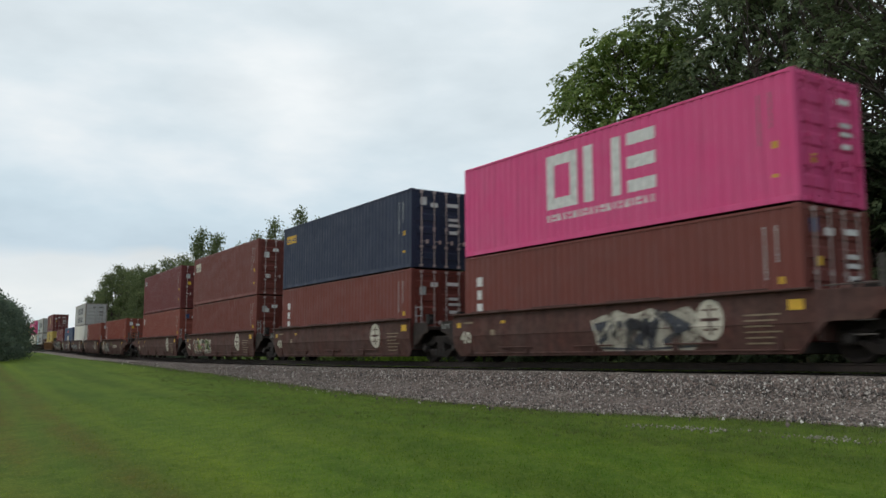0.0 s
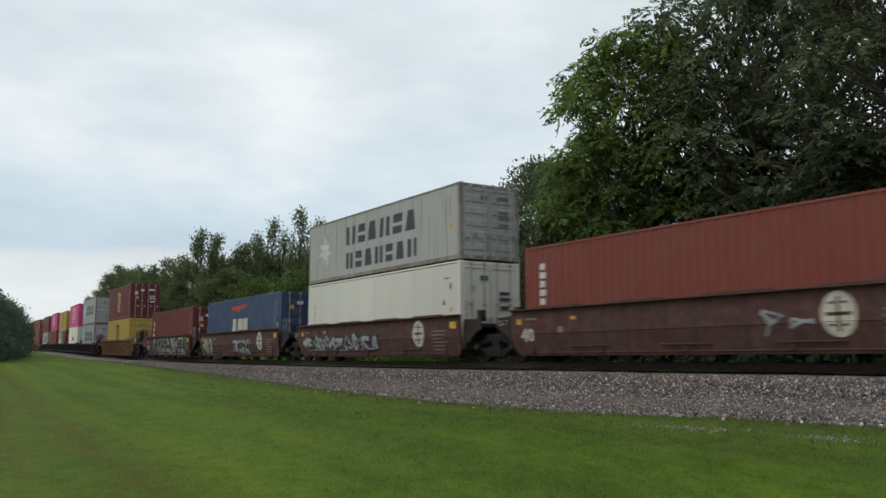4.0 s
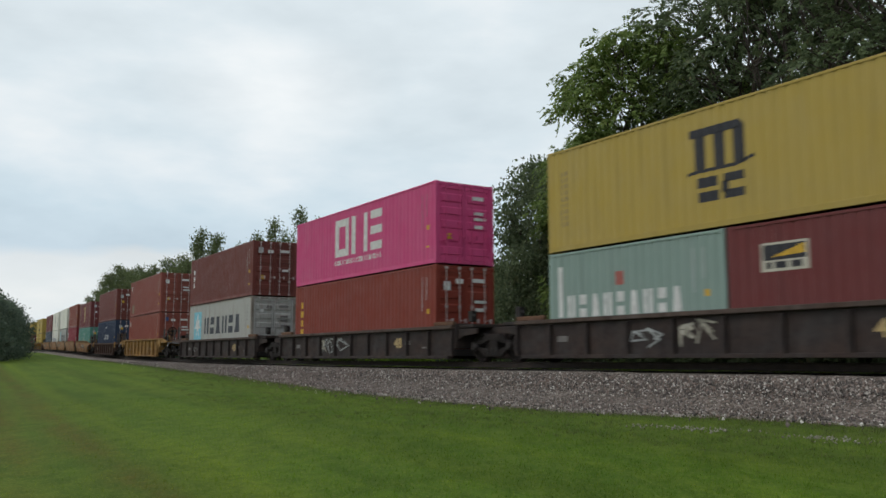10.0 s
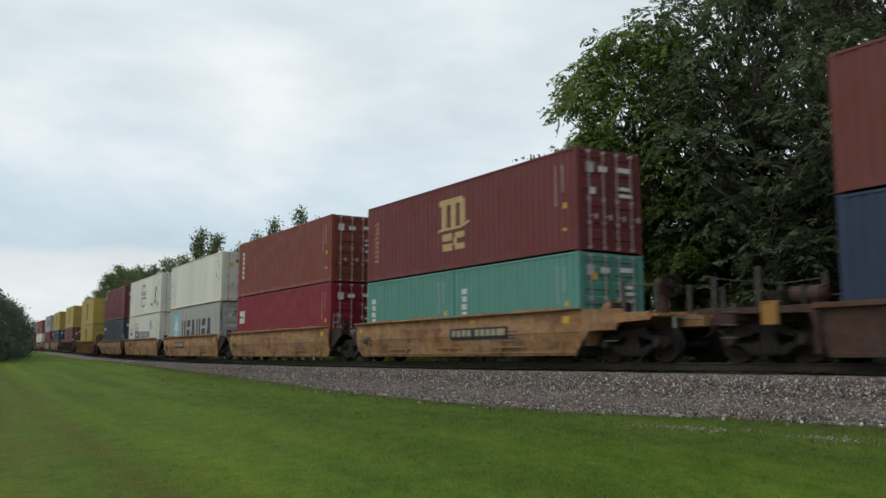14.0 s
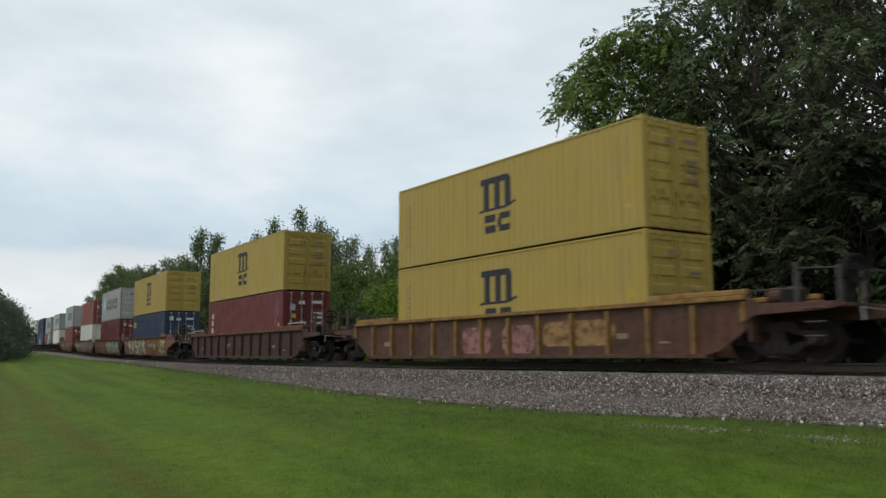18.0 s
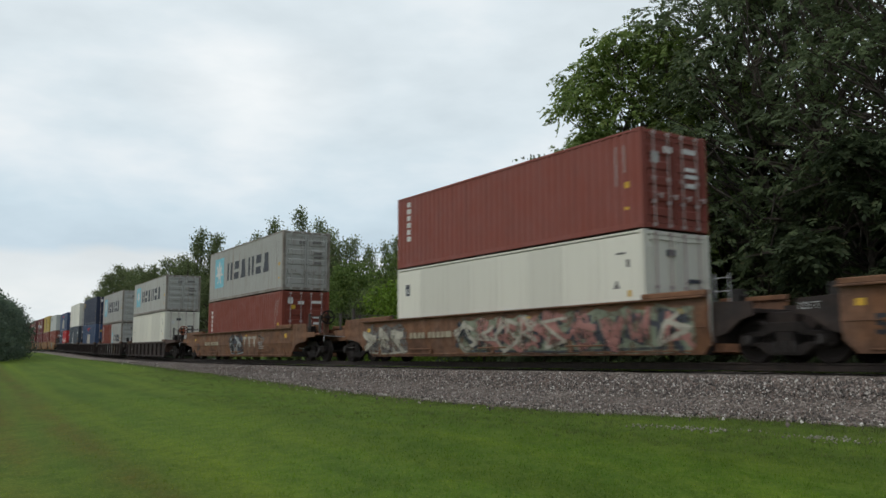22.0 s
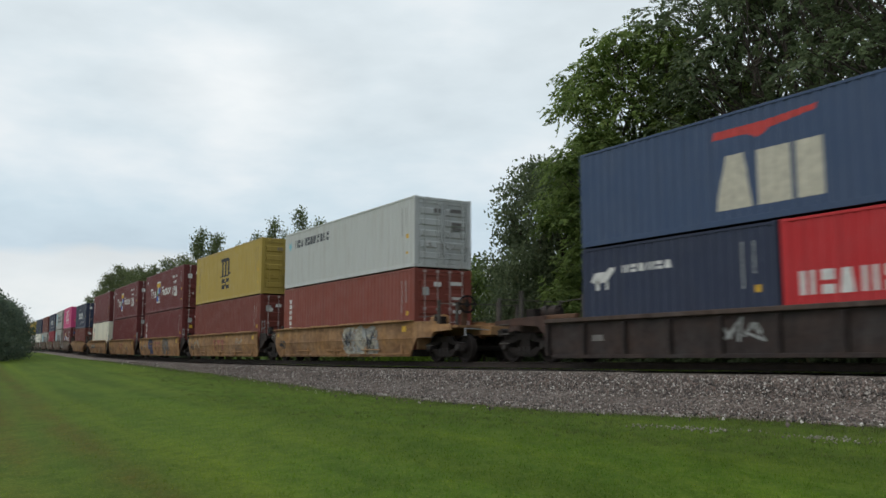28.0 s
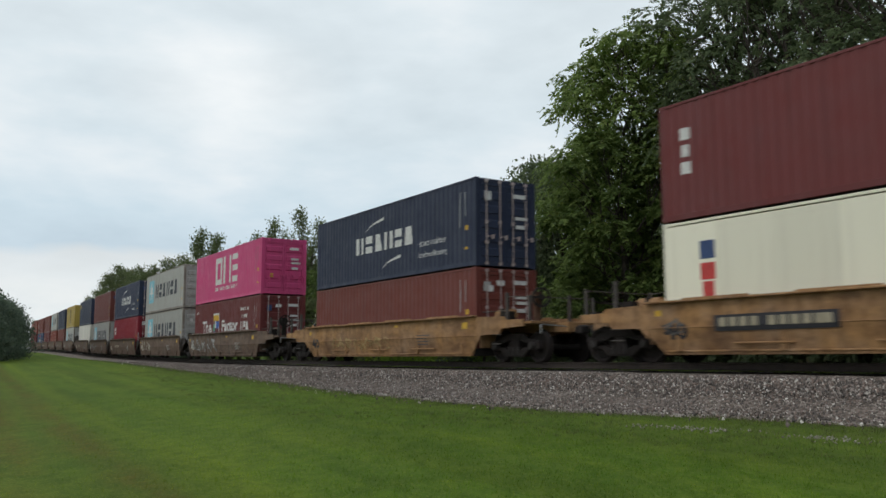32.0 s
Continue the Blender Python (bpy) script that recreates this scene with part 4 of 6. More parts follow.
        def wing():
            w = R * 0.70
            if joint == "art" and ribbed:
                return Shape().prism([(0.0, 0.60), (0.0, 0.98), (R * 0.7, 0.96), (R * 0.7, 0.80), (0.35, 0.74)], -0.03, 0.03)
            if joint == "art":
                return Shape().prism([(0.0, 0.46), (0.0, 1.27), (R * 0.68, 1.23), (R * 0.70, 0.92), (R * 0.48, 0.84), (R * 0.24, 0.56)], -0.03, 0.03)
            if ribbed and 1 < over < 2:
                return Shape().prism([(0.0, 0.36), (0.10, 0.70), (0.34, 0.90), (w * 0.45, 0.96), (w * 0.8, 0.96), (w, 1.0), (w, 1.13), (w * 0.66, 1.16), (w * 0.62, top + 0.15), (0.0, top + 0.18)], -0.05, 0.05)
            if ribbed and over > 2:
                return Shape().prism([(0.0, 0.80), (0.2, 0.92), (w * 0.8, 0.96), (w, 1.0), (w, 1.13), (0.25, 1.16), (0.12, top - 0.02), (0.0, top - 0.02)], -0.05, 0.05)
            if ribbed:
                return Shape().prism([(0.0, 0.60), (0.10, 0.92), (w * 0.9, 0.98), (w * 1.15, 1.0), (w * 1.15, 1.13), (w * 0.5, top + 0.05), (0.0, top + 0.05)], -0.05, 0.05)
            if over > 1:
                return Shape().prism([(0.0, 0.30), (0.4, 0.62), (w * 0.4, 0.74), (w * 0.62, 0.78), (w * 0.66, 0.92), (w, 0.94), (w, 1.14), (w * 0.66, 1.16), (w * 0.62, top + 0.16), (0.0, top + 0.18)], -0.03, 0.03)
            return Shape().prism([(0.0, 0.46), (0.26, 0.72), (w * 0.5, 0.74), (w * 0.56, 0.90), (w, 0.94), (w, 1.14), (w * 0.64, 1.16), (w * 0.6, top - 0.04), (0.0, top)], -0.03, 0.03)
        turn = 0 if sgn > 0 else 180
        tint = (CAR["umber"] if paint == "charcoal" else col) if joint == "cpl" else CAR["soot"]
        end = part("end_platform", stock(("end_platform", round(R, 2), joint), platform, 0.012), tint, ob, at=pose(sgn * A, 0, 0, 0, 0, turn))
        for y in (-1, 1):
            part("end_plate", stock(("end_plate", round(R, 2), joint, top, over > 1, ribbed), wing, 0.008), tint, end, at=pose(0, y * (y_out - (0.004 if joint == "cpl" else 0.16)), 0))
        if joint == "cpl" and ribbed and over < 1:
            for y in (-1, 1):
                part("jacking_pad", stock("jacking_pad", lambda: Shape().box(-0.2, 0.2, -0.03, 0.03, 0.70, 1.18).box(-0.2, 0.2, -0.03, 0.12, 1.14, 1.2), 0.01), INK["amber"] if paint == "umber" else tint, end, at=pose(1.0, y * (y_out + 0.08), 0, 0, 0, 0 if y < 0 else 180))
        if joint == "art" and not ribbed and sgn < 0:
            sign = Shape()
            for tri in word("125 T", 0, 0, 0.15):
                sign.poly([(a, 0.0, b) for a, b in tri])
            me = stock("capacity_lettering", lambda: sign)
            tagged(part("capacity_lettering", me, INK["silver"], ob, at=pose(-A - R * 0.66, -(y_out - 0.16) - 0.036, 1.0)), kind="stuff")
        if joint == "cpl":
            part("coupler", stock("coupler", lambda: Shape().box(-0.55, -0.1, -0.09, 0.09, 0.74, 0.94).prism([(-0.14, 0.70), (0.0, 0.74), (0.02, 0.94), (-0.14, 0.98)], -0.16, 0.14), 0.02), M_STEEL, ob, at=pose(sgn * E, 0, 0, 0, 0, 0 if sgn > 0 else 180))
            for y in (-1.22, 1.22):
                part("end_post", stock("end_post", lambda: Shape().box(-0.045, 0.045, -0.05, 0.05, 1.08, 1.98), 0.01), M_POST, ob, at=pose(sgn * (A + R * 0.38), y, 0))
                part("end_post", stock("end_post_low", lambda: Shape().box(-0.04, 0.04, -0.045, 0.045, 1.08, 1.85), 0.01), M_POST, ob, at=pose(sgn * (A + R * 0.70), y, 0))
            part("handrail", stock(("handrail", round(R, 2)), lambda: Shape().rod((R * 0.38, -1.22, 1.86), (R * 0.7, -1.22, 1.8), 0.014, 6).rod((0.05, -1.25, 1.45), (R * 0.38, -1.22, 1.45), 0.014, 6).rod((R * 0.7, -1.22, 1.8), (R * 0.7, 1.22, 1.8), 0.014, 6)), M_POST, ob, at=pose(sgn * A, 0, 0, 0, 0, turn))
            tank = part("air_reservoir", stock("air_reservoir", lambda: Shape().rod((-0.36, 0, 0), (0.36, 0, 0), 0.19, 16).rod((-0.44, 0, 0), (0.44, 0, 0), 0.13, 14), 0.01), col, ob, at=pose(sgn * (A + 0.55), -0.72, 1.34))
            part("strap", stock("tank_strap", lambda: Shape().box(-0.05, 0.05, -0.2, 0.2, -0.24, 0.2), 0.01), M_STEEL, tank)
            part("valve_box", stock("valve_box", lambda: Shape().box(-0.2, 0.2, -0.14, 0.14, 0.0, 0.34).box(-0.1, 0.1, -0.2, -0.12, 0.06, 0.26).rod((0.1, -0.16, 0.16), (0.5, -0.3, -0.1), 0.025, 6), 0.015), M_TRUCK, ob, at=pose(sgn * (A + R * 0.30), -1.0, 1.1, 0, 0, turn))
            part("lever", stock("uncoupling_lever", lambda: Shape().rod((0, -1.3, 0.98), (0, 0.0, 0.92), 0.018, 6).rod((0, -1.3, 0.98), (0.05, -1.34, 0.72), 0.018, 6)), M_ROD, ob, at=pose(sgn * (E - 0.42), 0, 0, 0, 0, turn))
            part("air_hose", stock("air_hose", lambda: Shape().rod((-0.1, 0.3, 0.82), (0.05, 0.32, 0.6), 0.03, 6).rod((0.05, 0.32, 0.6), (0.3, 0.28, 0.5), 0.03, 6)), M_STEEL, ob, at=pose(sgn * (E - 0.3), 0, 0, 0, 0, turn))
            if sgn > 0:
                part("brake_wheel", stock("brake_wheel", lambda: Shape().lathe([(0.24, -0.025), (0.3, -0.025), (0.3, 0.025), (0.24, 0.025), (0.24, -0.025)], 0, 18).box(-0.27, 0.27, -0.012, 0.012, -0.03, 0.03).box(-0.03, 0.03, -0.012, 0.012, -0.27, 0.27).lathe([(0.001, -0.05), (0.09, -0.05), (0.09, 0.05)], 0, 10)), M_BRAKE if paint in ("charcoal", "oxide") else M_TRUCK, ob, "orange hand brake wheel" if paint in ("charcoal", "oxide") else "", at=pose(A + R * 0.76, -0.95, 1.78, 0, 0, 78))
                part("brake_stand", stock("brake_stand", lambda: Shape().box(-0.07, 0.07, -0.1, 0.1, 1.08, 1.95).box(-0.12, 0.12, -0.14, 0.14, 1.6, 1.95), 0.012), CAR["weld"] if paint in ("ochre", "mustard", "tan", "umber") else M_TRUCK, ob, at=pose(A + R * 0.70, -0.95, 0))
            for i in range(3):
                part("step", stock("step", lambda: Shape().rod((-0.22, 0, 0), (0.22, 0, 0), 0.018, 6)), M_POST, ob, at=pose(sgn * (A + R * (0.55 if ribbed else 0.30)), -1.45, 0.45 + 0.28 * i))
        else:
            if not ribbed and sgn > 0:
                part("ladder", stock("ladder", lambda: [sh := Shape(), sh.rod((-0.2, 0, 0.8), (-0.2, 0, 1.9), 0.018, 6), sh.rod((0.2, 0, 0.8), (0.2, 0, 1.9), 0.018, 6)] + [sh.rod((-0.2, 0, 0.9 + 0.3 * i), (0.2, 0, 0.9 + 0.3 * i), 0.014, 6) for i in range(4)] and sh), M_ROD, ob, at=pose(sgn * (A + 0.25), -1.25, 0))
            part("hose_bracket", stock("hose_bracket", lambda: Shape().box(-0.12, 0.12, -0.1, 0.1, 1.2, 1.55).rod((0, 0, 1.5), (0.3, -0.1, 1.35), 0.03, 6), 0.01), M_STEEL, ob, at=pose(sgn * (A + 0.4), -0.9, 0))
        if joint == "cpl":
            truck(ob, sgn * (HALF + min(over, 2.1) + 1.38))
        elif sgn < 0:
            truck(ob, -E)
    U = 2 * A
    fold = None if ribbed else (brk, tuck / (brk - low))
    y = -(y_out + 0.025) if not ribbed else -(y_out - 0.03)
    if look_of == "logo":
        disc = [[(U * emb + 0.38 * math.cos(2 * math.pi * i / 20), 0.86 + 0.46 * math.sin(2 * math.pi * i / 20)) for i in range(20)]]
        mark("round_logo", disc, INK["bone"], ob, U, True, y, "worn white round emblem", 0.012, fold)
        mark("round_logo_cross", [rect(U * emb - 0.27, 0.83, 0.54, 0.07), rect(U * emb - 0.035, 0.52, 0.07, 0.68), rect(U * emb - 0.2, 1.06, 0.13, 0.05), rect(U * emb + 0.07, 1.06, 0.13, 0.05), rect(U * emb - 0.2, 0.62, 0.13, 0.05), rect(U * emb + 0.07, 0.62, 0.13, 0.05)], CAR[paint], ob, U, True, y, "", 0.016, fold)
        mark("stencil", [rect(U * 0.87, 0.9 - 0.12 * i, 0.9 - 0.1 * (i % 3), 0.035) for i in range(6)] + [rect(U * 0.05, 1.1, 0.5, 0.05), rect(U * 0.16, 0.7, 0.2, 0.18)], INK["olive"], ob, U, True, y, "", 0.01, fold)
        mark("reflector", [rect(U * 0.955, 0.98, 0.36, 0.22), rect(U * 0.02, 0.98, 0.22, 0.16), rect(U * 0.2, 1.05, 0.2, 0.09)], INK["gold"], ob, U, True, y, "", 0.01, fold)
        mark("size_number", word("40", U * 0.035, 0.50, 0.36, 1.15, 0.016), INK["bone"], ob, U, True, y, "", 0.014, fold)
        if emb < 0.5:
            mark("number_marking", blocks(U * 0.57, 0.66, 2.3, 0.26, 10), INK["bone"], ob, U, True, y, "", 0.012, fold)
    elif ribbed:
        mark("stencil", [rect(U * 0.12, 0.46, 0.42, 0.16), rect(U * 0.78, 0.50, 0.4, 0.14), rect(U * 0.86, 0.36, 0.3, 0.05)], INK["olive" if paint != "charcoal" else "ash"], ob, U, True, y, "", 0.006, fold)
        if paint == "charcoal" and extras:
            mark("size_number", word("48", U * 0.73, 0.40, 0.36, 1.1, 0.012), INK["sand"], ob, U, True, y, "", 0.006, fold)
    else:
        if not extras or panel:
            n0, n1 = panel or (U * 0.24, U * 0.24 + 2.4)
            if over < 1 and (not extras or panel) and paint != "dust":
                mark("number_panel", [rect(n0, 0.60, n1 - n0, 0.36)], INK["black"], ob, U, True, y, "", 0.02, fold)
            mark("number_marking", [rect(n0 + 0.14 + (n1 - n0 - 0.28) * i / 10, 0.70, (n1 - n0 - 0.28) * 0.07, 0.2) for i in (0, 1, 2, 3, 4.6, 5.6, 6.6, 7.6, 8.6, 9.3)], INK["straw"], ob, U, True, y, "", 0.026, fold)
        mark("reflector", [rect(U * 0.94, 0.95, 0.3, 0.2), rect(U * 0.02, 1.0, 0.2, 0.14), rect(U * 0.6, 1.12, 0.25, 0.08)], INK["gold"], ob, U, True, y, "", 0.01, fold)
        mark("size_number", word("40" if over < 1 else "53", U * 0.04, 0.46, 0.38, 1.3, 0.018), INK["black"] if paint in ("ochre", "mustard", "tan") else INK["bone"], ob, U, True, y, "", 0.008, fold)
        mark("stencil", [rect(U * 0.72, 0.78 - 0.1 * i, 0.8 - 0.15 * (i % 2), 0.03) for i in range(4)], INK["dark"] if paint == "ochre" else INK["silver"], ob, U, True, y, "", 0.008, fold)
    if extras:
        for u0, u1, z0, z1, inks, seed in extras:
            scrawl("graffiti", ob, u0, u1, z0, z1, inks, seed, y, U, fold)
    MOVERS.append((ob, c, 0.0, 0.0))
    return ob


def stack(c, lower, upper, low_h=TALL, up_h=TALL):
    """Boxes on the wagon whose middle is at c: one of forty feet or two of twenty below, one above or none."""
    z = FLOOR
    if isinstance(lower, tuple):
        container(lower[0], 20, low_h, z, -3.07, c)
        container(lower[1], 20, low_h, z, 3.07, c)
    else:
        container(lower, 40, low_h, z, 0.0, c)
    if upper:
        container(upper, 40, up_h, z + low_h + LOCK, 0.0, c)


PALETTE = dict(logo=("oxide", "brown steel well wagon with smooth sides and a round emblem"), mustard=("ochre", "faded yellow steel well wagon with smooth sides"),
               brown53=("tan", "weathered brown steel well wagon with smooth sides"), dark=("charcoal", "dark grey steel well wagon with ribbed sides"),
               ochre=("sienna", "rusty ochre steel well wagon with ribbed sides"), yellow=("mustard", "yellow steel well wagon with ribbed sides"),
               rusty=("rusty", "rust-brown steel well wagon with ribbed sides"), umber=("umber", "dark brown steel well wagon with ribbed sides"), dusty=("dust", "dusty brown steel well wagon with smooth sides"))


def car(rear_s, kind, front, rear, lower, upper, low_h=TALL, up_h=TALL, extras=None, emb=0.80, panel=None):
    """rear_s: where the box's rear end is at the start, along the track."""
    c = rear_s + HALF - 0.1
    look_of = {"logo": "logo", "mustard": "smooth", "brown53": "smooth", "dusty": "smooth"}.get(kind, "ribbed")
    over = {"logo": 0.36, "mustard": 0.36, "dusty": 0.36, "brown53": 2.1, "dark": 1.35, "rusty": 3.0, "yellow": 0.5, "umber": 0.5, "ochre": 3.0}[kind]
    if kind == "umber" and max(front[0], rear[0]) > 5:
        over = 3.0
    if over == 3.0 and extras:
        extras = [(u0 + 0.9, u1 + 0.9, *rest) for u0, u1, *rest in extras]
    paint, label = PALETTE[kind]
    words = label + (", spray-painted" if extras else "")
    wagon(c, look_of, over, front, rear, paint, words, {"dark": "chord", "rusty": "mustard", "umber": "weld", "ochre": "amber"}.get(kind), extras, emb, panel)
    stack(c, lower, upper, low_h, up_h)


J, J8, J3 = (1.72, "art"), (2.95, "art"), (3.65, "art")
E40, E48, E53 = (3.8, "cpl"), (4.75, "cpl"), (5.7, "cpl")

# The train, from its head; the first wagons have a brown set of wells.
car(-22.75, "logo", E40, J, "tex_brown", "square", extras=[(6.6, 10.0, 0.16, 1.24, ("bone", "dark", "bone", "black"), 4)])
car(-38.33, "logo", J, J, "tex_rust", "seaco")
car(-54.19, "logo", J, J, "plain_rust", "box_brown", extras=[(1.6, 5.4, 0.25, 1.15, ("bone", "dark", "peach", "lime"), 9)])
car(-69.85, "logo", J, E40, "box_brick", "box_maroon")
car(-89.87, "logo", E40, J, "triton", None, extras=[(2.1, 4.9, 0.25, 1.15, ("silver", "dark", "bone"), 12), (5.8, 6.7, 0.75, 1.2, ("lime",), 13)], emb=0.115)
car(-105.65, "logo", J, J, "triton", None, extras=[(8.6, 9.9, 0.3, 1.1, ("silver",), 14)])
car(-121.2, "logo", J, J, "reefer", "star_two", TALL, LOW, extras=[(0.8, 7.5, 0.3, 1.0, ("dark", "silver"), 17)])
car(-136.7, "logo", J, J, "eagle", None, extras=[(0.6, 2.2, 0.25, 1.2, ("silver", "lime"), 19), (6.0, 9.0, 0.25, 1.0, ("silver", "dark"), 20)])
car(-152.35, "logo", J, E40, "tex_maroon", None, extras=[(2.0, 12.4, 0.2, 1.36, ("bone", "black", "bone", "dark"), 23)])
car(-174.27, "ochre", E53, E53, "arch_yellow", "arch_maroon")
car(-197.32, "dark", E48, J8, "star", "star", extras=[(2.0, 3.0, 0.3, 0.8, ("bone",), 31), (6.5, 7.3, 0.3, 0.7, ("gold",), 32)])
car(-215.35, "dark", J8, J8, "swoosh_white", "square", extras=[(9.1, 10.6, 0.15, 1.0, ('navy',), -33), (9.5, 10.2, 0.35, 0.9, ('silver',), 33), (10.75, 12.05, 0.15, 1.0, ('navy',), -34), (11.1, 11.7, 0.35, 0.8, ('rose', 'silver'), 34), (12.4, 13.3, 0.3, 0.9, ('rose',), -32)])
car(-233.57, "dark", J8, J8, ("faded", "label_maroon"), "arch_yellow", LOW, TALL, extras=[(4.55, 5.75, 0.2, 0.9, ('silver',), 35), (6.05, 7.3, 0.2, 1.0, ('bone',), 36), (11.2, 11.75, 0.4, 0.8, ('bone',), 30)])
car(-251.68, "dark", J8, J8, "gold", "square", extras=[(4.6, 5.8, 0.2, 0.95, ('silver', 'bone'), 37), (6.0, 7.1, 0.2, 0.95, ('silver',), 38)])
car(-269.95, "dark", J8, E48, "star", "tex_brown", extras=[(3.0, 4.0, 0.3, 0.7, ("silver",), 39)])
car(-290.95, "yellow", (4.0, "cpl"), E40, "box_brick", "patch_brick")
car(-310.75, "umber", E40, (4.2, "cpl"), "swoosh_navy", "plain_rust")
car(-330.5, "mustard", E40, J, ("teal", "teal"), "arch_maroon", LOW, TALL, extras=[(3.6, 6.1, 0.55, 1.0, ('rose',), 901)], panel=(6.6, 9.7))
car(-346.05, "mustard", J, J, "caps", "triton", extras=[(5.0, 7.0, 0.5, 1.0, ('rose',), 903)])
car(-361.4, "mustard", J, J, "star", "reefer")
car(-376.95, "mustard", J, J, "monitor", "globe", extras=[(3.65, 5.6, 0.5, 1.05, ('rose',), 902), (2.0, 3.4, 0.75, 1.1, ('dark',), 14)])
car(-392.2, "mustard", J, E40, "slate", "blue_dot", extras=[(9.0, 10.0, 0.7, 1.1, ('bone',), 46)], panel=(2.8, 5.9))
car(-414.05, "rusty", (6.0, "cpl"), E53, "arch_yellow", "arch_yellow", extras=[(6.4, 7.9, 0.16, 0.98, ('peach',), -47), (8.5, 10.0, 0.16, 0.98, ('peach',), -48), (10.4, 13.25, 0.34, 1.02, ('ginger',), -49), (11.4, 13.2, 0.5, 0.88, ('rose',), 905)])
car(-437.5, "umber", E53, E53, "tex_maroon", "arch_yellow", extras=[(6.2, 7.0, 0.5, 0.9, ("bone",), 50)])
car(-461.2, "brown53", E53, J3, "seaco_blue", "arch_yellow", extras=[(2.0, 9.0, 0.12, 1.32, ('bone', 'olive', 'sand', 'bone'), 52), (13.8, 15.5, 0.15, 1.3, ('bone', 'olive', 'gold'), 53)], panel=(10.1, 12.9))
car(-480.55, "brown53", J3, J3, "plain_maroon", "star", extras=[(8.7, 16.0, 0.2, 1.3, ('sage', 'bone', 'silver'), 54)])
car(-500.12, "brown53", J3, E53, "reefer_mark", "triton_brick", TALL, LOW, extras=[(0.2, 3.2, 0.12, 1.3, ('ash', 'bone'), 55), (6.4, 16.0, 0.12, 1.34, ('sage', 'dark', 'peach', 'peach', 'bone'), 56)], panel=(3.3, 6.2))
car(-523.6, "brown53", E53, E53, "triton", "star", extras=[(7.1, 9.4, 0.15, 1.33, ('dark', 'silver', 'black'), 58), (9.4, 11.5, 0.6, 1.1, ('bone',), 904), (11.8, 12.9, 0.3, 1.2, ('ash',), 59)], panel=(2.4, 5.3))
car(-547.2, "dark", E53, J8, "reefer", "star", TALL, LOW)
car(-565.38, "dark", J8, J8, ("triton", "star"), "star", LOW, TALL, extras=[(6.2, 7.5, 0.12, 1.0, ('silver',), -61), (7.8, 9.25, 0.12, 1.0, ('silver',), -62), (9.4, 10.7, 0.15, 0.95, ('olive',), -63)])
car(-583.38, "dark", J8, J8, "eagle", "seaco")
car(-601.2, "dark", J8, J8, "sail", "reefer")
car(-619.2, "dark", J8, E48, ("horse", "wide"), "eagle", LOW, LOW, extras=[(6.0, 7.1, 0.3, 0.95, ('silver',), 63)])
car(-640.1, "mustard", E40, J, "triton_brick", "star_line", TALL, LOW, extras=[(7.3, 10.3, 0.15, 1.3, ('silver', 'bone', 'dark'), 64)])
car(-655.6, "mustard", J, J, "plain_rust", "arch_yellow", extras=[(1.2, 2.5, 0.5, 1.2, ('bone',), 65), (5.4, 7.4, 0.45, 1.0, ('rose',), 906), (9.5, 10.65, 0.7, 1.1, ('bone',), 66)])
car(-671.15, "mustard", J, J, "tex_maroon", "factor", extras=[(1.3, 3.0, 0.6, 1.0, ('bone',), 70), (3.3, 4.9, 0.14, 1.26, ('navy',), -67), (5.5, 7.4, 0.5, 1.05, ('rose',), 907), (8.0, 10.0, 0.16, 1.26, ('ash',), -68)])
car(-686.85, "mustard", J, J, "plain_maroon", "factor", extras=[(5.7, 7.6, 0.5, 1.0, ('rose',), 908), (8.7, 10.4, 0.6, 1.1, ('sand',), 69)])
car(-702.3, "mustard", J, E40, "itala", "tex_maroon", extras=[(0.6, 1.3, 0.4, 1.0, ('ash',), 76)], panel=(2.0, 5.0))
car(-722.3, "mustard", (3.75, "cpl"), (3.75, "cpl"), "plain_rust", "swoosh_eco", LOW, TALL, extras=[(2.5, 7.5, 0.3, 0.9, ("sand",), 75)])
car(-741.6, "dusty", (3.7, "cpl"), J, "factor", "square", extras=[(0.5, 6.0, 0.2, 1.3, ("silver",), 71)])
car(-757.0, "dusty", J, J, "star", "star", extras=[(0.6, 4.0, 0.3, 1.2, ("bone",), 72)])
car(-772.3, "dusty", J, J, "caps", "swoosh_eco")
car(-787.8, "dusty", J, J, "star", "plain_brown", extras=[(0.6, 6.0, 0.3, 1.2, ("silver",), 73)])
car(-803.2, "dusty", J, E40, "reefer", "seaco")
car(-822.5, "dusty", E40, J, "star", "arch_yellow", extras=[(0.6, 5.0, 0.3, 1.2, ("bone",), 74)])
car(-838.0, "dusty", J, J, "plain_brown", "plain_navy")
car(-853.5, "dusty", J, J, "triton", "star")
car(-869.0, "dusty", J, J, "tex_maroon", "plain_brown")
car(-884.5, "dusty", J, J, "eagle", "tex_rust")
car(-900.0, "dusty", J, E40, "tex_maroon", "triton_brick")


# ---- ground ----
def steps(stops):
    """Places along an axis, each stretch with its own step."""
    out = []
    for a, b, d in stops:
        n = max(1, int(round((b - a) / d)))
        out += [a + (b - a) * i / n for i in range(n)]
    return out + [stops[-1][1]]


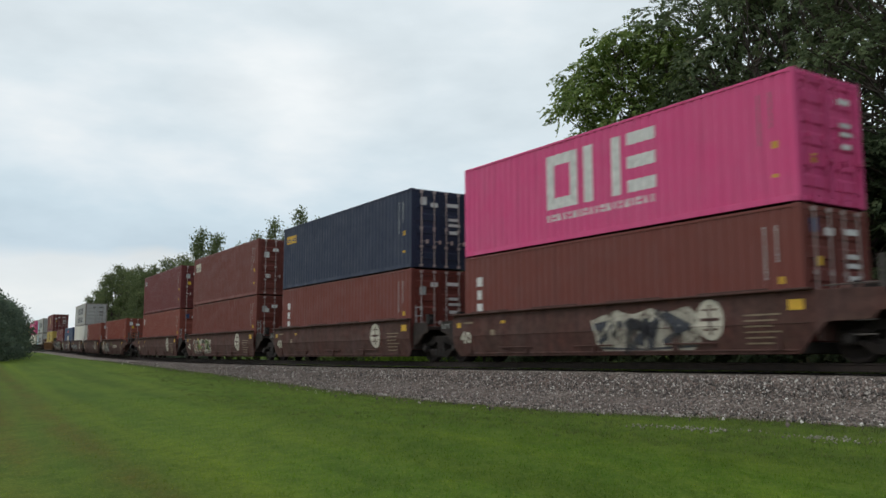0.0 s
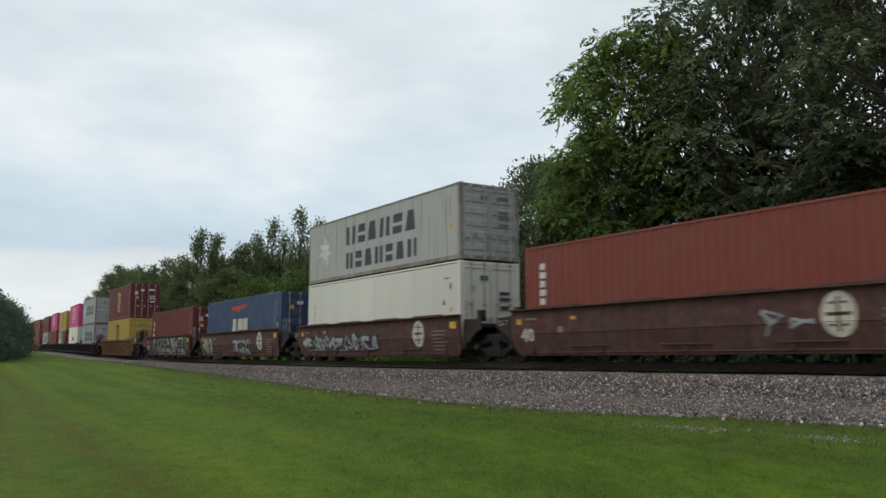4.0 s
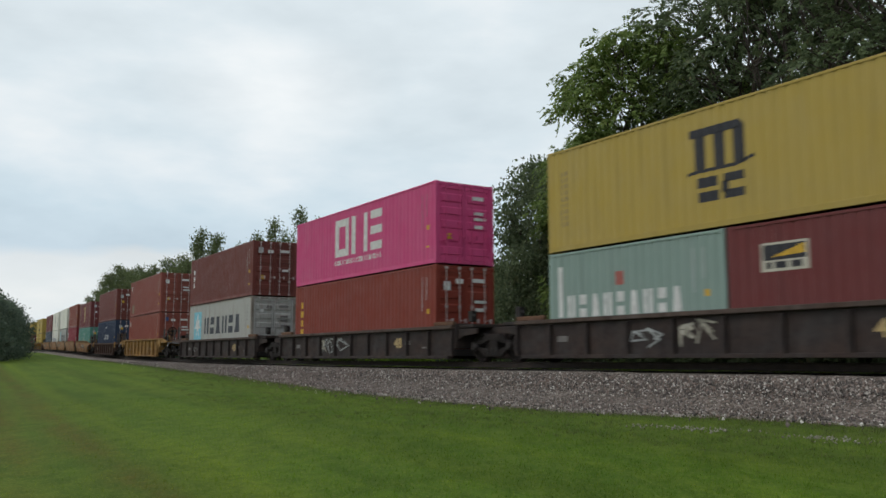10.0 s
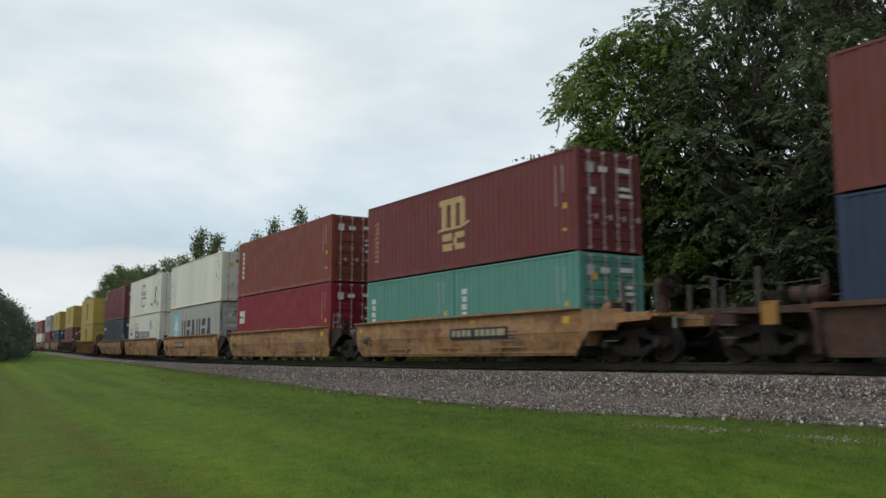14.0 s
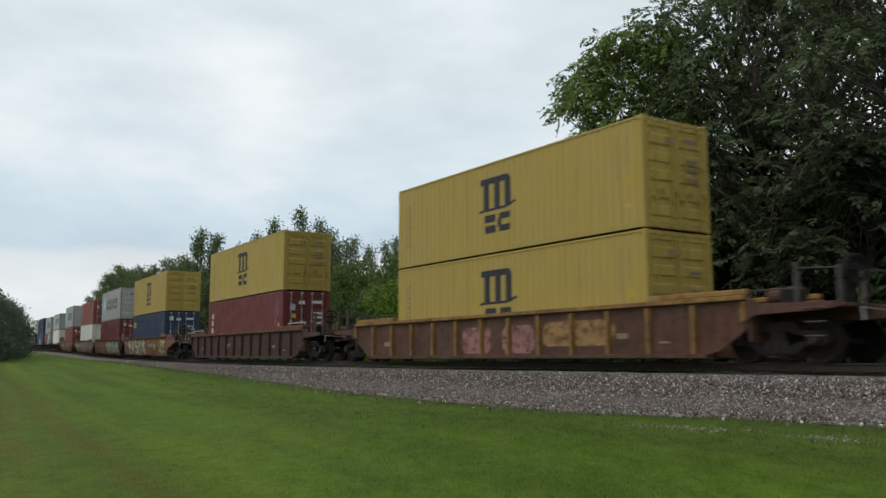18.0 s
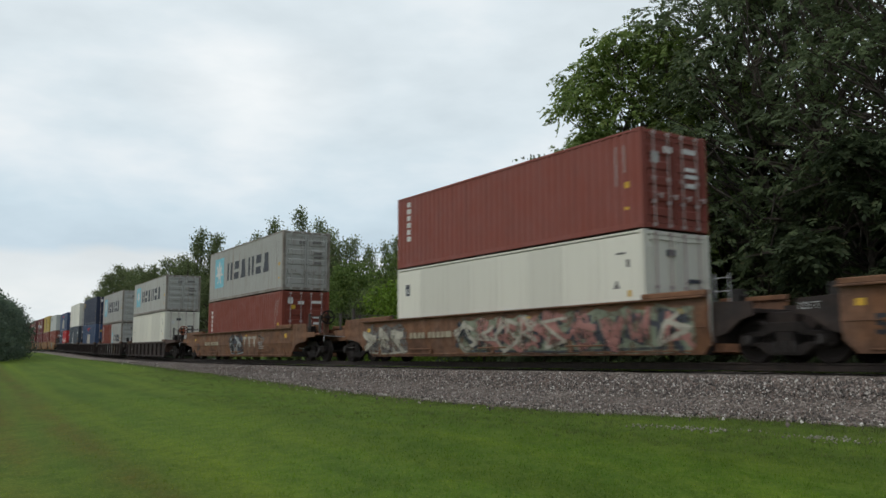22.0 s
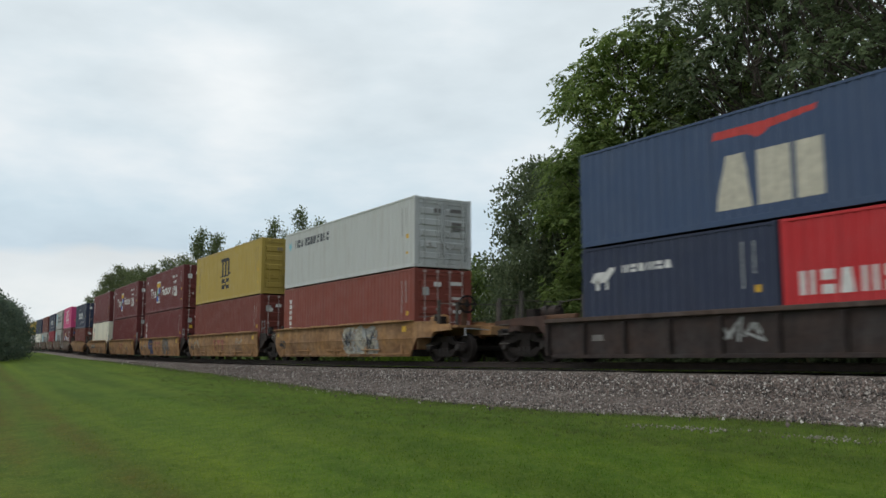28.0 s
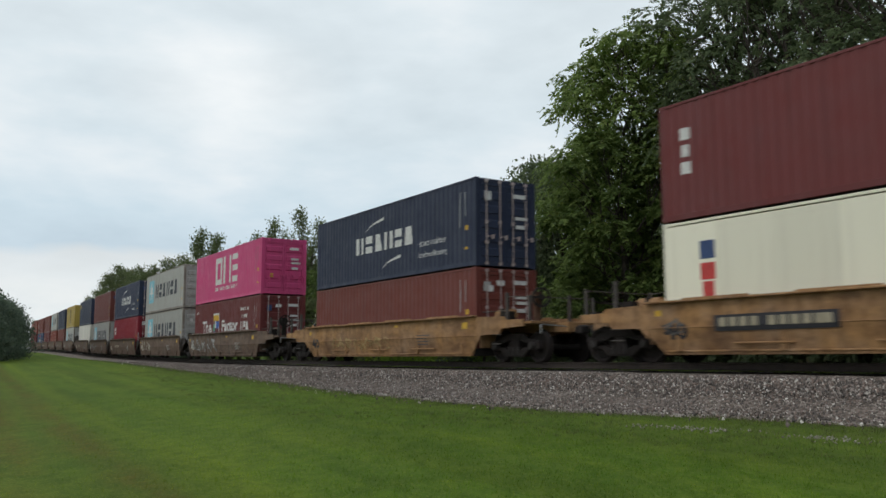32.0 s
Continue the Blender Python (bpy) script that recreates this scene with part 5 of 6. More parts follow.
def lawn_material(name="mown_grass", leafy=False):
    """Mown grass; the mower's lanes run towards the far end of the track."""
    m, n, l, b = material(name)
    tc = n.new("ShaderNodeTexCoord")
    aim = n.new("ShaderNodeMapping")
    aim.inputs["Rotation"].default_value = (0, 0, radians(4.7))
    l.new(tc.outputs["Object"], aim.inputs[0])

    def grain(scale, detail, stretch, rough=0.55):
        mp = n.new("ShaderNodeMapping")
        mp.inputs["Scale"].default_value = stretch
        l.new(aim.outputs[0], mp.inputs[0])
        k = node(n, "ShaderNodeTexNoise", Scale=scale, Detail=detail, Roughness=rough)
        l.new(mp.outputs[0], k.inputs["Vector"])
        return k.outputs["Fac"]

    def drift(scale, detail, stretch, rough=0.55):
        """Patches that lie along the wind, off the lanes."""
        mp = n.new("ShaderNodeMapping")
        mp.vector_type = "TEXTURE"
        mp.inputs["Rotation"].default_value = (0, 0, radians(147))
        mp.inputs["Scale"].default_value = tuple(1 / q for q in stretch)
        l.new(tc.outputs["Object"], mp.inputs[0])
        k = node(n, "ShaderNodeTexNoise", Scale=scale, Detail=detail, Roughness=rough)
        l.new(mp.outputs[0], k.inputs["Vector"])
        return k.outputs["Fac"]
    col = ramp(n, l, grain(0.5, 4, (0.35, 0.8, 1.0)), [(0.30, (0.066, 0.124, 0.016)), (0.5, (0.088, 0.153, 0.018)), (0.70, (0.121, 0.176, 0.024))])
    lanes = ramp(n, l, grain(1.0, 2, (0.03, 1.1, 1.0)), [(0.44, (0, 0, 0)), (0.62, (0.45, 0.45, 0.45))])
    col = mix(n, l, lanes, col, (0.126, 0.165, 0.022))
    dull = ramp(n, l, grain(1.0, 3, (0.05, 0.62, 1.0)), [(0.44, (0, 0, 0)), (0.62, (0.45, 0.45, 0.45))])
    col = mix(n, l, dull, col, (0.049, 0.094, 0.014))
    patchy = drift(1.5, 5, (0.45, 1.3, 1.0), 0.6)
    col = mix(n, l, ramp(n, l, patchy, [(0.51, (0, 0, 0)), (0.70, (0.45, 0.45, 0.45))]), col, (0.121, 0.172, 0.028))
    col = mix(n, l, ramp(n, l, patchy, [(0.31, (0.65, 0.65, 0.65)), (0.49, (0, 0, 0))]), col, (0.044, 0.085, 0.010))
    # a worn wheel lane near the path
    sp = n.new("ShaderNodeSeparateXYZ")
    l.new(aim.outputs[0], sp.inputs[0])
    across = node(n, "ShaderNodeMapRange")
    across.inputs["From Min"].default_value, across.inputs["From Max"].default_value = -17.25, -13.25
    l.new(sp.outputs[1], across.inputs["Value"])
    worn = ramp(n, l, across.outputs[0], [(0.08, (0.15, 0.15, 0.15)), (0.2, (0.95, 0.95, 0.95)), (0.31, (0.35, 0.35, 0.35)), (0.455, (1, 1, 1)), (0.56, (0.15, 0.15, 0.15)), (0.64, (0, 0, 0))])
    worn = mix(n, l, 1.0, worn, ramp(n, l, grain(0.9, 5, (0.4, 1.0, 1.0)), [(0.34, (0.25, 0.25, 0.25)), (0.56, (1, 1, 1))]), "MULTIPLY")
    col = mix(n, l, worn, col, (0.112, 0.098, 0.022))
    bright = ramp(n, l, across.outputs[0], [(0.55, (0, 0, 0)), (0.64, (0.6, 0.6, 0.6)), (0.78, (0, 0, 0))])
    col = mix(n, l, bright, col, (0.147, 0.194, 0.018))
    rim = node(n, "ShaderNodeMapRange")
    rim.inputs["From Min"].default_value, rim.inputs["From Max"].default_value = -10.5, -5.5
    wide = n.new("ShaderNodeMath")
    wide.operation = "MULTIPLY_ADD"
    l.new(grain(0.8, 4, (0.6, 1.0, 1.0)), wide.inputs[0])
    wide.inputs[1].default_value = 3.0
    l.new(sp.outputs[1], wide.inputs[2])
    shift = n.new("ShaderNodeMath")
    shift.operation = "SUBTRACT"
    l.new(wide.outputs[0], shift.inputs[0])
    shift.inputs[1].default_value = 1.5
    l.new(shift.outputs[0], rim.inputs["Value"])
    # rougher, duller grass beside the ballast
    along = node(n, "ShaderNodeMapRange")
    along.inputs["From Min"].default_value, along.inputs["From Max"].default_value = -27.0, -13.0
    l.new(sp.outputs[0], along.inputs["Value"])
    rough = ramp(n, l, rim.outputs[0], [(0.0, (0, 0, 0)), (0.45, (0.42, 0.42, 0.42)), (1.0, (0.75, 0.75, 0.75))])
    rough = mix(n, l, 1.0, rough, ramp(n, l, along.outputs[0], [(0.0, (0.1, 0.1, 0.1)), (1.0, (1, 1, 1))]), "MULTIPLY")
    col = mix(n, l, rough, col, (0.086, 0.118, 0.034))
    tuft = grain(7.0, 7, (0.8, 1.2, 1.0), 0.66)
    col = mix(n, l, ramp(n, l, tuft, [(0.36, (0.55, 0.55, 0.55)), (0.56, (0, 0, 0))]), col, (0.050, 0.093, 0.012))
    clump = drift(3.4, 6, (0.7, 1.15, 1.0), 0.66)
    col = mix(n, l, ramp(n, l, clump, [(0.36, (0.55, 0.55, 0.55)), (0.5, (0, 0, 0))]), col, (0.050, 0.093, 0.012))
    col = mix(n, l, ramp(n, l, clump, [(0.54, (0, 0, 0)), (0.70, (0.4, 0.4, 0.4))]), col, (0.148, 0.196, 0.026))
    col = mix(n, l, ramp(n, l, grain(24.0, 3, (0.7, 1.3, 1.0)), [(0.48, (0, 0, 0)), (0.70, (0.6, 0.6, 0.6))]), col, (0.158, 0.196, 0.045))
    stripe = ramp(n, l, grain(1.0, 2, (0.028, 0.95, 1.0)), [(0.37, (0.88, 0.89, 0.90)), (0.5, (1.0, 1.0, 1.0)), (0.63, (1.09, 1.07, 1.0))])
    col = mix(n, l, 1.0, col, stripe, "MULTIPLY")
    isle = n.new("ShaderNodeNewGeometry")
    col = mix(n, l, 1.0, col, ramp(n, l, isle.outputs["Random Per Island"], [(0.0, (0.86, 0.9, 0.8)), (0.6, (1.0, 1.0, 1.0)), (1.0, (1.2, 1.1, 1.0))]), "MULTIPLY")
    l.new(col, b.inputs["Base Color"])
    b.inputs["Roughness"].default_value = 0.75
    b.inputs["Specular IOR Level"].default_value = 0.02
    if leafy:
        hs = node(n, "ShaderNodeHueSaturation", Value=1.75)
        l.new(col, hs.inputs["Color"])
        col = hs.outputs[0]
        l.new(col, b.inputs["Base Color"])
        tr = n.new("ShaderNodeBsdfTranslucent")
        l.new(col, tr.inputs["Color"])
        mx = node(n, "ShaderNodeMixShader", Fac=0.5)
        l.new(b.outputs[0], mx.inputs[1])
        l.new(tr.outputs[0], mx.inputs[2])
        l.new(mx.outputs[0], n["Material Output"].inputs["Surface"])
    else:
        bump(n, l, tuft, 0.4, 0.04, b)
    return m


def gravel_material():
    m, n, l, b = material("grey_ballast")
    tc = n.new("ShaderNodeTexCoord")
    vo = node(n, "ShaderNodeTexVoronoi", Scale=22.0)
    l.new(tc.outputs["Object"], vo.inputs["Vector"])
    sep = n.new("ShaderNodeSeparateColor")
    l.new(vo.outputs["Color"], sep.inputs[0])
    col = ramp(n, l, sep.outputs[0], [(0.0, (0.06, 0.047, 0.038)), (0.45, (0.165, 0.132, 0.108)), (0.8, (0.25, 0.206, 0.174)), (1.0, (0.46, 0.415, 0.36))])
    col = mix(n, l, ramp(n, l, noise_tex(n, l, 0.6, 4), [(0.4, (0, 0, 0)), (0.7, (0.5, 0.5, 0.5))]), col, (0.11, 0.088, 0.075))
    l.new(col, b.inputs["Base Color"])
    b.inputs["Roughness"].default_value = 0.9
    bump(n, l, vo.outputs["Distance"], 0.9, 0.05, b)
    return m


def stone_material():
    m, n, l, b = material("crushed_stone")
    isle = n.new("ShaderNodeNewGeometry")
    col = ramp(n, l, isle.outputs["Random Per Island"], [(0.0, (0.014, 0.012, 0.010)), (0.26, (0.060, 0.048, 0.041)), (0.50, (0.138, 0.112, 0.096)), (0.72, (0.235, 0.160, 0.128)), (0.84, (0.33, 0.285, 0.25)), (0.93, (0.48, 0.44, 0.39)), (1.0, (0.80, 0.77, 0.70))])
    col = mix(n, l, 0.25, col, ramp(n, l, noise_tex(n, l, 14, 5), [(0.3, (0.1, 0.085, 0.075)), (0.7, (0.33, 0.30, 0.27))]))
    l.new(col, b.inputs["Base Color"])
    b.inputs["Roughness"].default_value = 0.85
    return m


M_BLADE = lawn_material("grass_blades", True)
M_LAWN, M_GRAVEL, M_STONE = lawn_material(), gravel_material(), stone_material()


def sheet(name, us, vs, place, mat, label, category, kind="structure"):
    me = bpy.data.meshes.new(name)
    pts = [place(u, v) for v in vs for u in us]
    w = len(us)
    me.from_pydata(pts, [], [(j * w + i, j * w + i + 1, (j + 1) * w + i + 1, (j + 1) * w + i) for j in range(len(vs) - 1) for i in range(w - 1)])
    me.materials.append(mat)
    me.polygons.foreach_set("use_smooth", [True] * len(me.polygons))
    return tagged(new(name, me), label, category, "", kind)


def under_bed(x, y):
    """The soil lies lower beneath the ballast."""
    s, d, z = side_of(x, y)
    return 0.2 * smooth(toe(s) + 0.5, toe(s) + 1.6, d) * (1 - smooth(3.0, 4.2, d))


gx = steps([(-3500, -600, 290), (-600, -260, 20), (-260, -70, 4), (-70, -36, 1.5), (-36, 6, 0.6), (6, 60, 5), (60, 700, 40), (700, 3500, 280)])
gy = steps([(-3500, -400, 310), (-400, -60, 20), (-60, -22, 2.5), (-22, 6, 0.5), (6, 40, 2), (40, 120, 10), (120, 600, 60), (600, 3500, 290)])
sheet("ground", gx, gy, lambda x, y: (x, y, ground_z(x, y) - under_bed(x, y)), M_LAWN, "mown green lawn beside a railway line, with faint wheel tracks", "lawn")


def ballast_point(s, f):
    x, y, z, dy, dz = track(s)
    t = toe(s) - 0.25 + 0.2 * noise.noise((s * 1.3, 0.2, 4.0)) + 0.16 * noise.noise((s * 3.7, 0.9, 1.0))
    d = {0: t - 0.15, 1: t + 0.1, 2: t * 0.8 - 0.4, 3: t * 0.5 - 1.0, 4: -2.0, 5: -1.6, 6: -0.7, 7: 0.7, 8: 1.6, 9: 2.0, 10: 3.2, 11: 4.4, 12: 4.9}[f]
    n = math.sqrt(1 + dy * dy)
    px, py = x - d * dy / n, y + d / n
    h = ground_z(px, py)
    lift = {0: -0.14, 1: 0.03, 2: 0.05, 3: 0.06, 11: 0.04, 12: -0.12, 10: 0.05, 5: 0.125, 6: 0.11, 7: 0.12, 8: 0.12, 4: 0.06}.get(f, 0.07)
    return px, py, h + lift + 0.025 * noise.noise((px * 1.7, py * 1.7, 1.0))


sheet("ballast", steps([(-950, -260, 15), (-260, -60, 2), (-60, 10, 0.2), (10, 60, 4), (60, 720, 20)]), list(range(13)), ballast_point, M_GRAVEL, "grey crushed-stone ballast bed under the railway track", "ballast")


def fine_gravel_material():
    m, n, l, b = material("fine_gravel")
    tc = n.new("ShaderNodeTexCoord")
    vo = node(n, "ShaderNodeTexVoronoi", Scale=70.0)
    l.new(tc.outputs["Object"], vo.inputs["Vector"])
    sep = n.new("ShaderNodeSeparateColor")
    l.new(vo.outputs["Color"], sep.inputs[0])
    col = ramp(n, l, sep.outputs[0], [(0.0, (0.14, 0.122, 0.105)), (0.6, (0.26, 0.23, 0.20)), (1.0, (0.46, 0.42, 0.38))])
    col = mix(n, l, ramp(n, l, noise_tex(n, l, 1.5, 5), [(0.4, (0, 0, 0)), (0.66, (0.7, 0.7, 0.7))]), col, (0.155, 0.135, 0.115))
    l.new(col, b.inputs["Base Color"])
    b.inputs["Roughness"].default_value = 0.95
    bump(n, l, vo.outputs["Distance"], 0.6, 0.02, b)
    return m


def gravel_edge_point(s, f):
    a, b = ballast_point(s, 1), ballast_point(s, 2)
    k = -0.06 + 0.62 * f / 3 + 0.12 * noise.noise((s * 0.5, f, 2.0)) + (0.26 if f == 0 else 0.10) * noise.noise((s * 2.7, f, 5.0)) + (0.16 * noise.noise((s * 1.1, f, 9.0)) if f == 0 else 0.0)
    return a[0] + (b[0] - a[0]) * k, a[1] + (b[1] - a[1]) * k, a[2] + (b[2] - a[2]) * k + (0.014 if 0 < f < 3 else -0.03)


sheet("gravel_strip", steps([(-150, -60, 2), (-60, 10, 0.2), (10, 40, 3)]), list(range(4)), gravel_edge_point, fine_gravel_material(), "pale fine gravel along the foot of the ballast", "gravel")

RNG = np.random.default_rng(7)


def stones(name, pos, size, label, mat=None):
    """Small broken stones, each its own island."""
    n = len(pos)
    base = np.array([(1, 0, 0), (-1, 0, 0), (0, 1, 0), (0, -1, 0), (0, 0, 1), (0, 0, -1)], float)
    faces = np.array([(0, 2, 4), (2, 1, 4), (1, 3, 4), (3, 0, 4), (2, 0, 5), (1, 2, 5), (3, 1, 5), (0, 3, 5)])
    v = base[None] * RNG.uniform(0.55, 1.2, (n, 6, 1)) + RNG.normal(0, 0.22, (n, 6, 3))
    a = RNG.uniform(0, 2 * np.pi, n)
    ca, sa = np.cos(a)[:, None], np.sin(a)[:, None]
    v = np.stack([v[..., 0] * ca - v[..., 1] * sa, v[..., 0] * sa + v[..., 1] * ca, v[..., 2] * 1.1], -1)
    v = v * size[:, None, None] + pos[:, None, :]
    f = (faces[None] + 6 * np.arange(n)[:, None, None]).reshape(-1, 3)
    me = bpy.data.meshes.new(name)
    me.from_pydata(v.reshape(-1, 3).tolist(), [], f.tolist())
    me.materials.append(mat or M_STONE)
    return tagged(new(name, me), label, "stones", "", "stuff")


pts, sizes = [], []
for _ in range(115000):
    s = -4 - 62 * RNG.random() ** 1.7
    x, y, z, dy, dz = track(s)
    t = toe(s)
    g = 0.04 + 0.96 * RNG.random() ** 0.75
    d = t - 0.1 + (-1.0 - t) * g + 0.12 * RNG.normal()
    if RNG.random() < 0.035:
        d = t + 0.15 - RNG.exponential(0.35)
    px, py = x - d * dy, y + d
    pts.append((px, py, ground_z(px, py) + 0.055 + 0.03 * RNG.random()))
    sizes.append((0.008 + 0.008 * min(1.0, g * 1.8)) * (1 + 1.4 * RNG.random() ** 2))
stones("ballast_stones", np.array(pts), np.array(sizes), "loose broken grey stones on the ballast shoulder")
pts = []
for cx, cy, rx, ry, k in ((-9.3, -7.25, 0.32, 0.3, 46), (-8.75, -7.1, 0.3, 0.3, 60), (-8.3, -7.0, 0.3, 0.3, 40), (-6.85, -6.95, 0.25, 0.25, 50), (-6.4, -6.85, 0.3, 0.3, 60), (-7.6, -6.9, 0.8, 0.4, 14)):
    for _ in range(k):
        px, py = cx + rx * RNG.normal() * 0.6, cy + ry * RNG.normal() * 0.6
        pts.append((px, py, ground_z(px, py) + 0.012))
stones("scattered_stones", np.array(pts), 0.006 + 0.022 * RNG.random(len(pts)) ** 2, "pale stones lying scattered in the grass edge", plain("pale_limestone", (0.25, 0.24, 0.185), 0.85, 0, 9.0, 0.5, 0.2))


# ---- rails and sleepers ----
def rail(side):
    prof = [(-0.075, -0.172), (0.075, -0.172), (0.075, -0.16), (0.012, -0.145), (0.01, -0.045), (0.036, -0.036), (0.036, -0.006), (0.026, 0.0), (-0.026, 0.0), (-0.036, -0.006), (-0.036, -0.036), (-0.01, -0.045), (-0.012, -0.145), (-0.075, -0.16)]
    ss = steps([(-950, -260, 12), (-260, 0, 2.5), (0, 720, 40)])
    v, f, k = [], [], len(prof)
    for s in ss:
        x, y, z, dy, dz = track(s)
        n = math.sqrt(1 + dy * dy)
        for a, h in prof:
            d = side * 0.755 + a
            v.append((x - d * dy / n, y + d / n, z - DROP + h))
    for i in range(len(ss) - 1):
        for j in range(k):
            f.append((i * k + j, i * k + (j + 1) % k, (i + 1) * k + (j + 1) % k, (i + 1) * k + j))
    me = bpy.data.meshes.new("rail")
    me.from_pydata(v, [], f)
    me.materials.append(M_RAIL)
    me.materials.append(M_SHINE)
    for p in me.polygons:
        p.material_index = 1 if p.index % k == 7 else 0
    return tagged(new("rail", me), "rusty steel running rail with a polished head", "rail", "rails of the track", "structure")


for side in (-1, 1):
    rail(side)
s = -150.0
ties = []
while s < 30:
    x, y, z, dy, dz = track(s)
    ties.append((s, x, y, z - DROP, dy))
    s += 0.52
tie_mesh = Shape().box(-0.115, 0.115, -1.28, 1.28, -0.42, -0.245).mesh("sleeper", 0.012)
tie_mesh.materials.append(M_TIE)
track_bed = thing("sleepers", "dark creosoted wooden sleepers under the rails", "sleepers", "", "structure")
for s, x, y, z, dy in ties:
    if -62 < s < 12:
        o = new("sleeper", tie_mesh)
        o.parent = track_bed
        o.matrix_basis = pose(x, y, z, 0, 0, math.degrees(math.atan(dy)))


# ---- grass blades ----
def leaf_material(name, dark, light, warm):
    m, n, l, b = material(name)
    isle = n.new("ShaderNodeNewGeometry")
    col = ramp(n, l, isle.outputs["Random Per Island"], [(0.0, dark), (0.7, light), (0.93, light), (1.0, warm)])
    col = mix(n, l, ramp(n, l, noise_tex(n, l, 0.45, 3), [(0.35, (0, 0, 0)), (0.65, (0.5, 0.5, 0.5))]), col, dark)
    l.new(col, b.inputs["Base Color"])
    b.inputs["Roughness"].default_value = 0.6
    b.inputs["Specular IOR Level"].default_value = 0.15
    tr = n.new("ShaderNodeBsdfTranslucent")
    l.new(col, tr.inputs["Color"])
    mx = node(n, "ShaderNodeMixShader", Fac=0.45)
    l.new(b.outputs[0], mx.inputs[1])
    l.new(tr.outputs[0], mx.inputs[2])
    l.new(mx.outputs[0], n["Material Output"].inputs["Surface"])
    return m


M_SPRIG = leaf_material("rough_edge_grass", (0.088, 0.116, 0.042), (0.172, 0.196, 0.080), (0.28, 0.26, 0.14))
M_STRAW = leaf_material("dry_grass", (0.135, 0.145, 0.075), (0.25, 0.24, 0.14), (0.38, 0.34, 0.22))


def blades(name, pos, h, w, mat, label, lean=0.5):
    n = len(pos)
    a = RNG.uniform(0, 2 * np.pi, n)
    g = RNG.uniform(0, 2 * np.pi, n)
    side = np.stack([np.cos(a), np.sin(a), np.zeros(n)], -1) * w[:, None]
    tip = np.stack([np.cos(g) * h * lean * RNG.random(n), np.sin(g) * h * lean * RNG.random(n), h], -1)
    v = np.stack([pos - side, pos + side, pos + tip], 1).reshape(-1, 3)
    f = np.arange(3 * n).reshape(-1, 3)
    me = bpy.data.meshes.new(name)
    me.from_pydata(v.tolist(), [], f.tolist())
    me.materials.append(mat)
    return tagged(new(name, me), label, "grass", "", "stuff")


pts = []
while len(pts) < 70000:
    r = 3.6 * (26 / 3.6) ** (RNG.random() ** 0.8)
    a = radians(56.7 + 31 * (2 * RNG.random() - 1))
    if RNG.random() < 1.6 * (a - 0.85):
        continue
    px, py = -r * math.sin(a), -17.08 + r * math.cos(a)
    s, d, z = side_of(px, py)
    thick = noise.noise((px * 2.3, py * 2.3, 2.0)) + 0.6 * noise.noise((px * 6.0, py * 6.0, 7.0))
    if thick > -0.75 + 0.7 * RNG.random() and d < toe(s) + 0.15 * RNG.normal():
        pts.append((px, py, ground_z(px, py) - 0.005, r))
pts = np.array(pts)
r = pts[:, 3]
blades("lawn_blades", pts[:, :3], RNG.uniform(0.014, 0.042, len(pts)) * np.clip(0.5 + r / 14, 0.6, 1.2), 0.0013 + 0.00026 * r, M_BLADE, "short mown blades of green grass", 1.0)
pts = []
for _ in range(22000):
    s = -4 - 76 * RNG.random() ** 1.4
    x, y, z, dy, dz = track(s)
    d = toe(s) - 0.35 + 0.4 * RNG.normal()
    d = min(d, toe(s) + 0.3 * RNG.random())
    pts.append((x - d * dy, y + d, ground_z(x - d * dy, y + d) - 0.01))
blades("edge_grass", np.array(pts), RNG.uniform(0.03, 0.09, len(pts)), RNG.uniform(0.0025, 0.006, len(pts)), M_SPRIG, "longer rough grass where the lawn meets the ballast")
pts = []
while len(pts) < 17000:
    s = -4 - 60 * RNG.random() ** 1.3
    x, y, z, dy, dz = track(s)
    out = -0.5 + RNG.gamma(2.0, 0.42)
    px, py = x - (toe(s) + out) * dy, y + toe(s) + out
    if noise.noise((px * 2.2, py * 2.2, 4.0)) + 0.5 * noise.noise((px * 7, py * 7, 1.0)) > 0.25 * RNG.normal():
        pts.append((px, py, ground_z(px, py) + 0.005))
blades("dry_sprigs", np.array(pts), RNG.uniform(0.02, 0.075, len(pts)), RNG.uniform(0.0015, 0.0035, len(pts)), M_STRAW, "thin dry grass growing between the gravel", 0.9)
pts, tall = [], []
while len(pts) < 30000:
    s = -3 - 44 * RNG.random() ** 1.3
    x, y, z, dy, dz = track(s)
    d = toe(s) - 0.1 - 4.2 * RNG.random() ** 1.5
    cx, cy = x - d * dy, y + d
    if noise.noise((cx * 0.9, cy * 0.9, 6.0)) < -0.1 + 0.3 * RNG.normal():
        continue
    size = RNG.uniform(0.6, 1.3)
    for _ in range(12):
        px, py = cx + 0.05 * size * RNG.normal(), cy + 0.05 * size * RNG.normal()
        pts.append((px, py, ground_z(px, py) - 0.006))
        tall.append(size * RNG.uniform(0.03, 0.075))
blades("grass_tufts", np.array(pts), np.array(tall), RNG.uniform(0.002, 0.0045, len(pts)), M_SPRIG, "taller uneven tufts of grass on the rough lawn edge", 0.8)


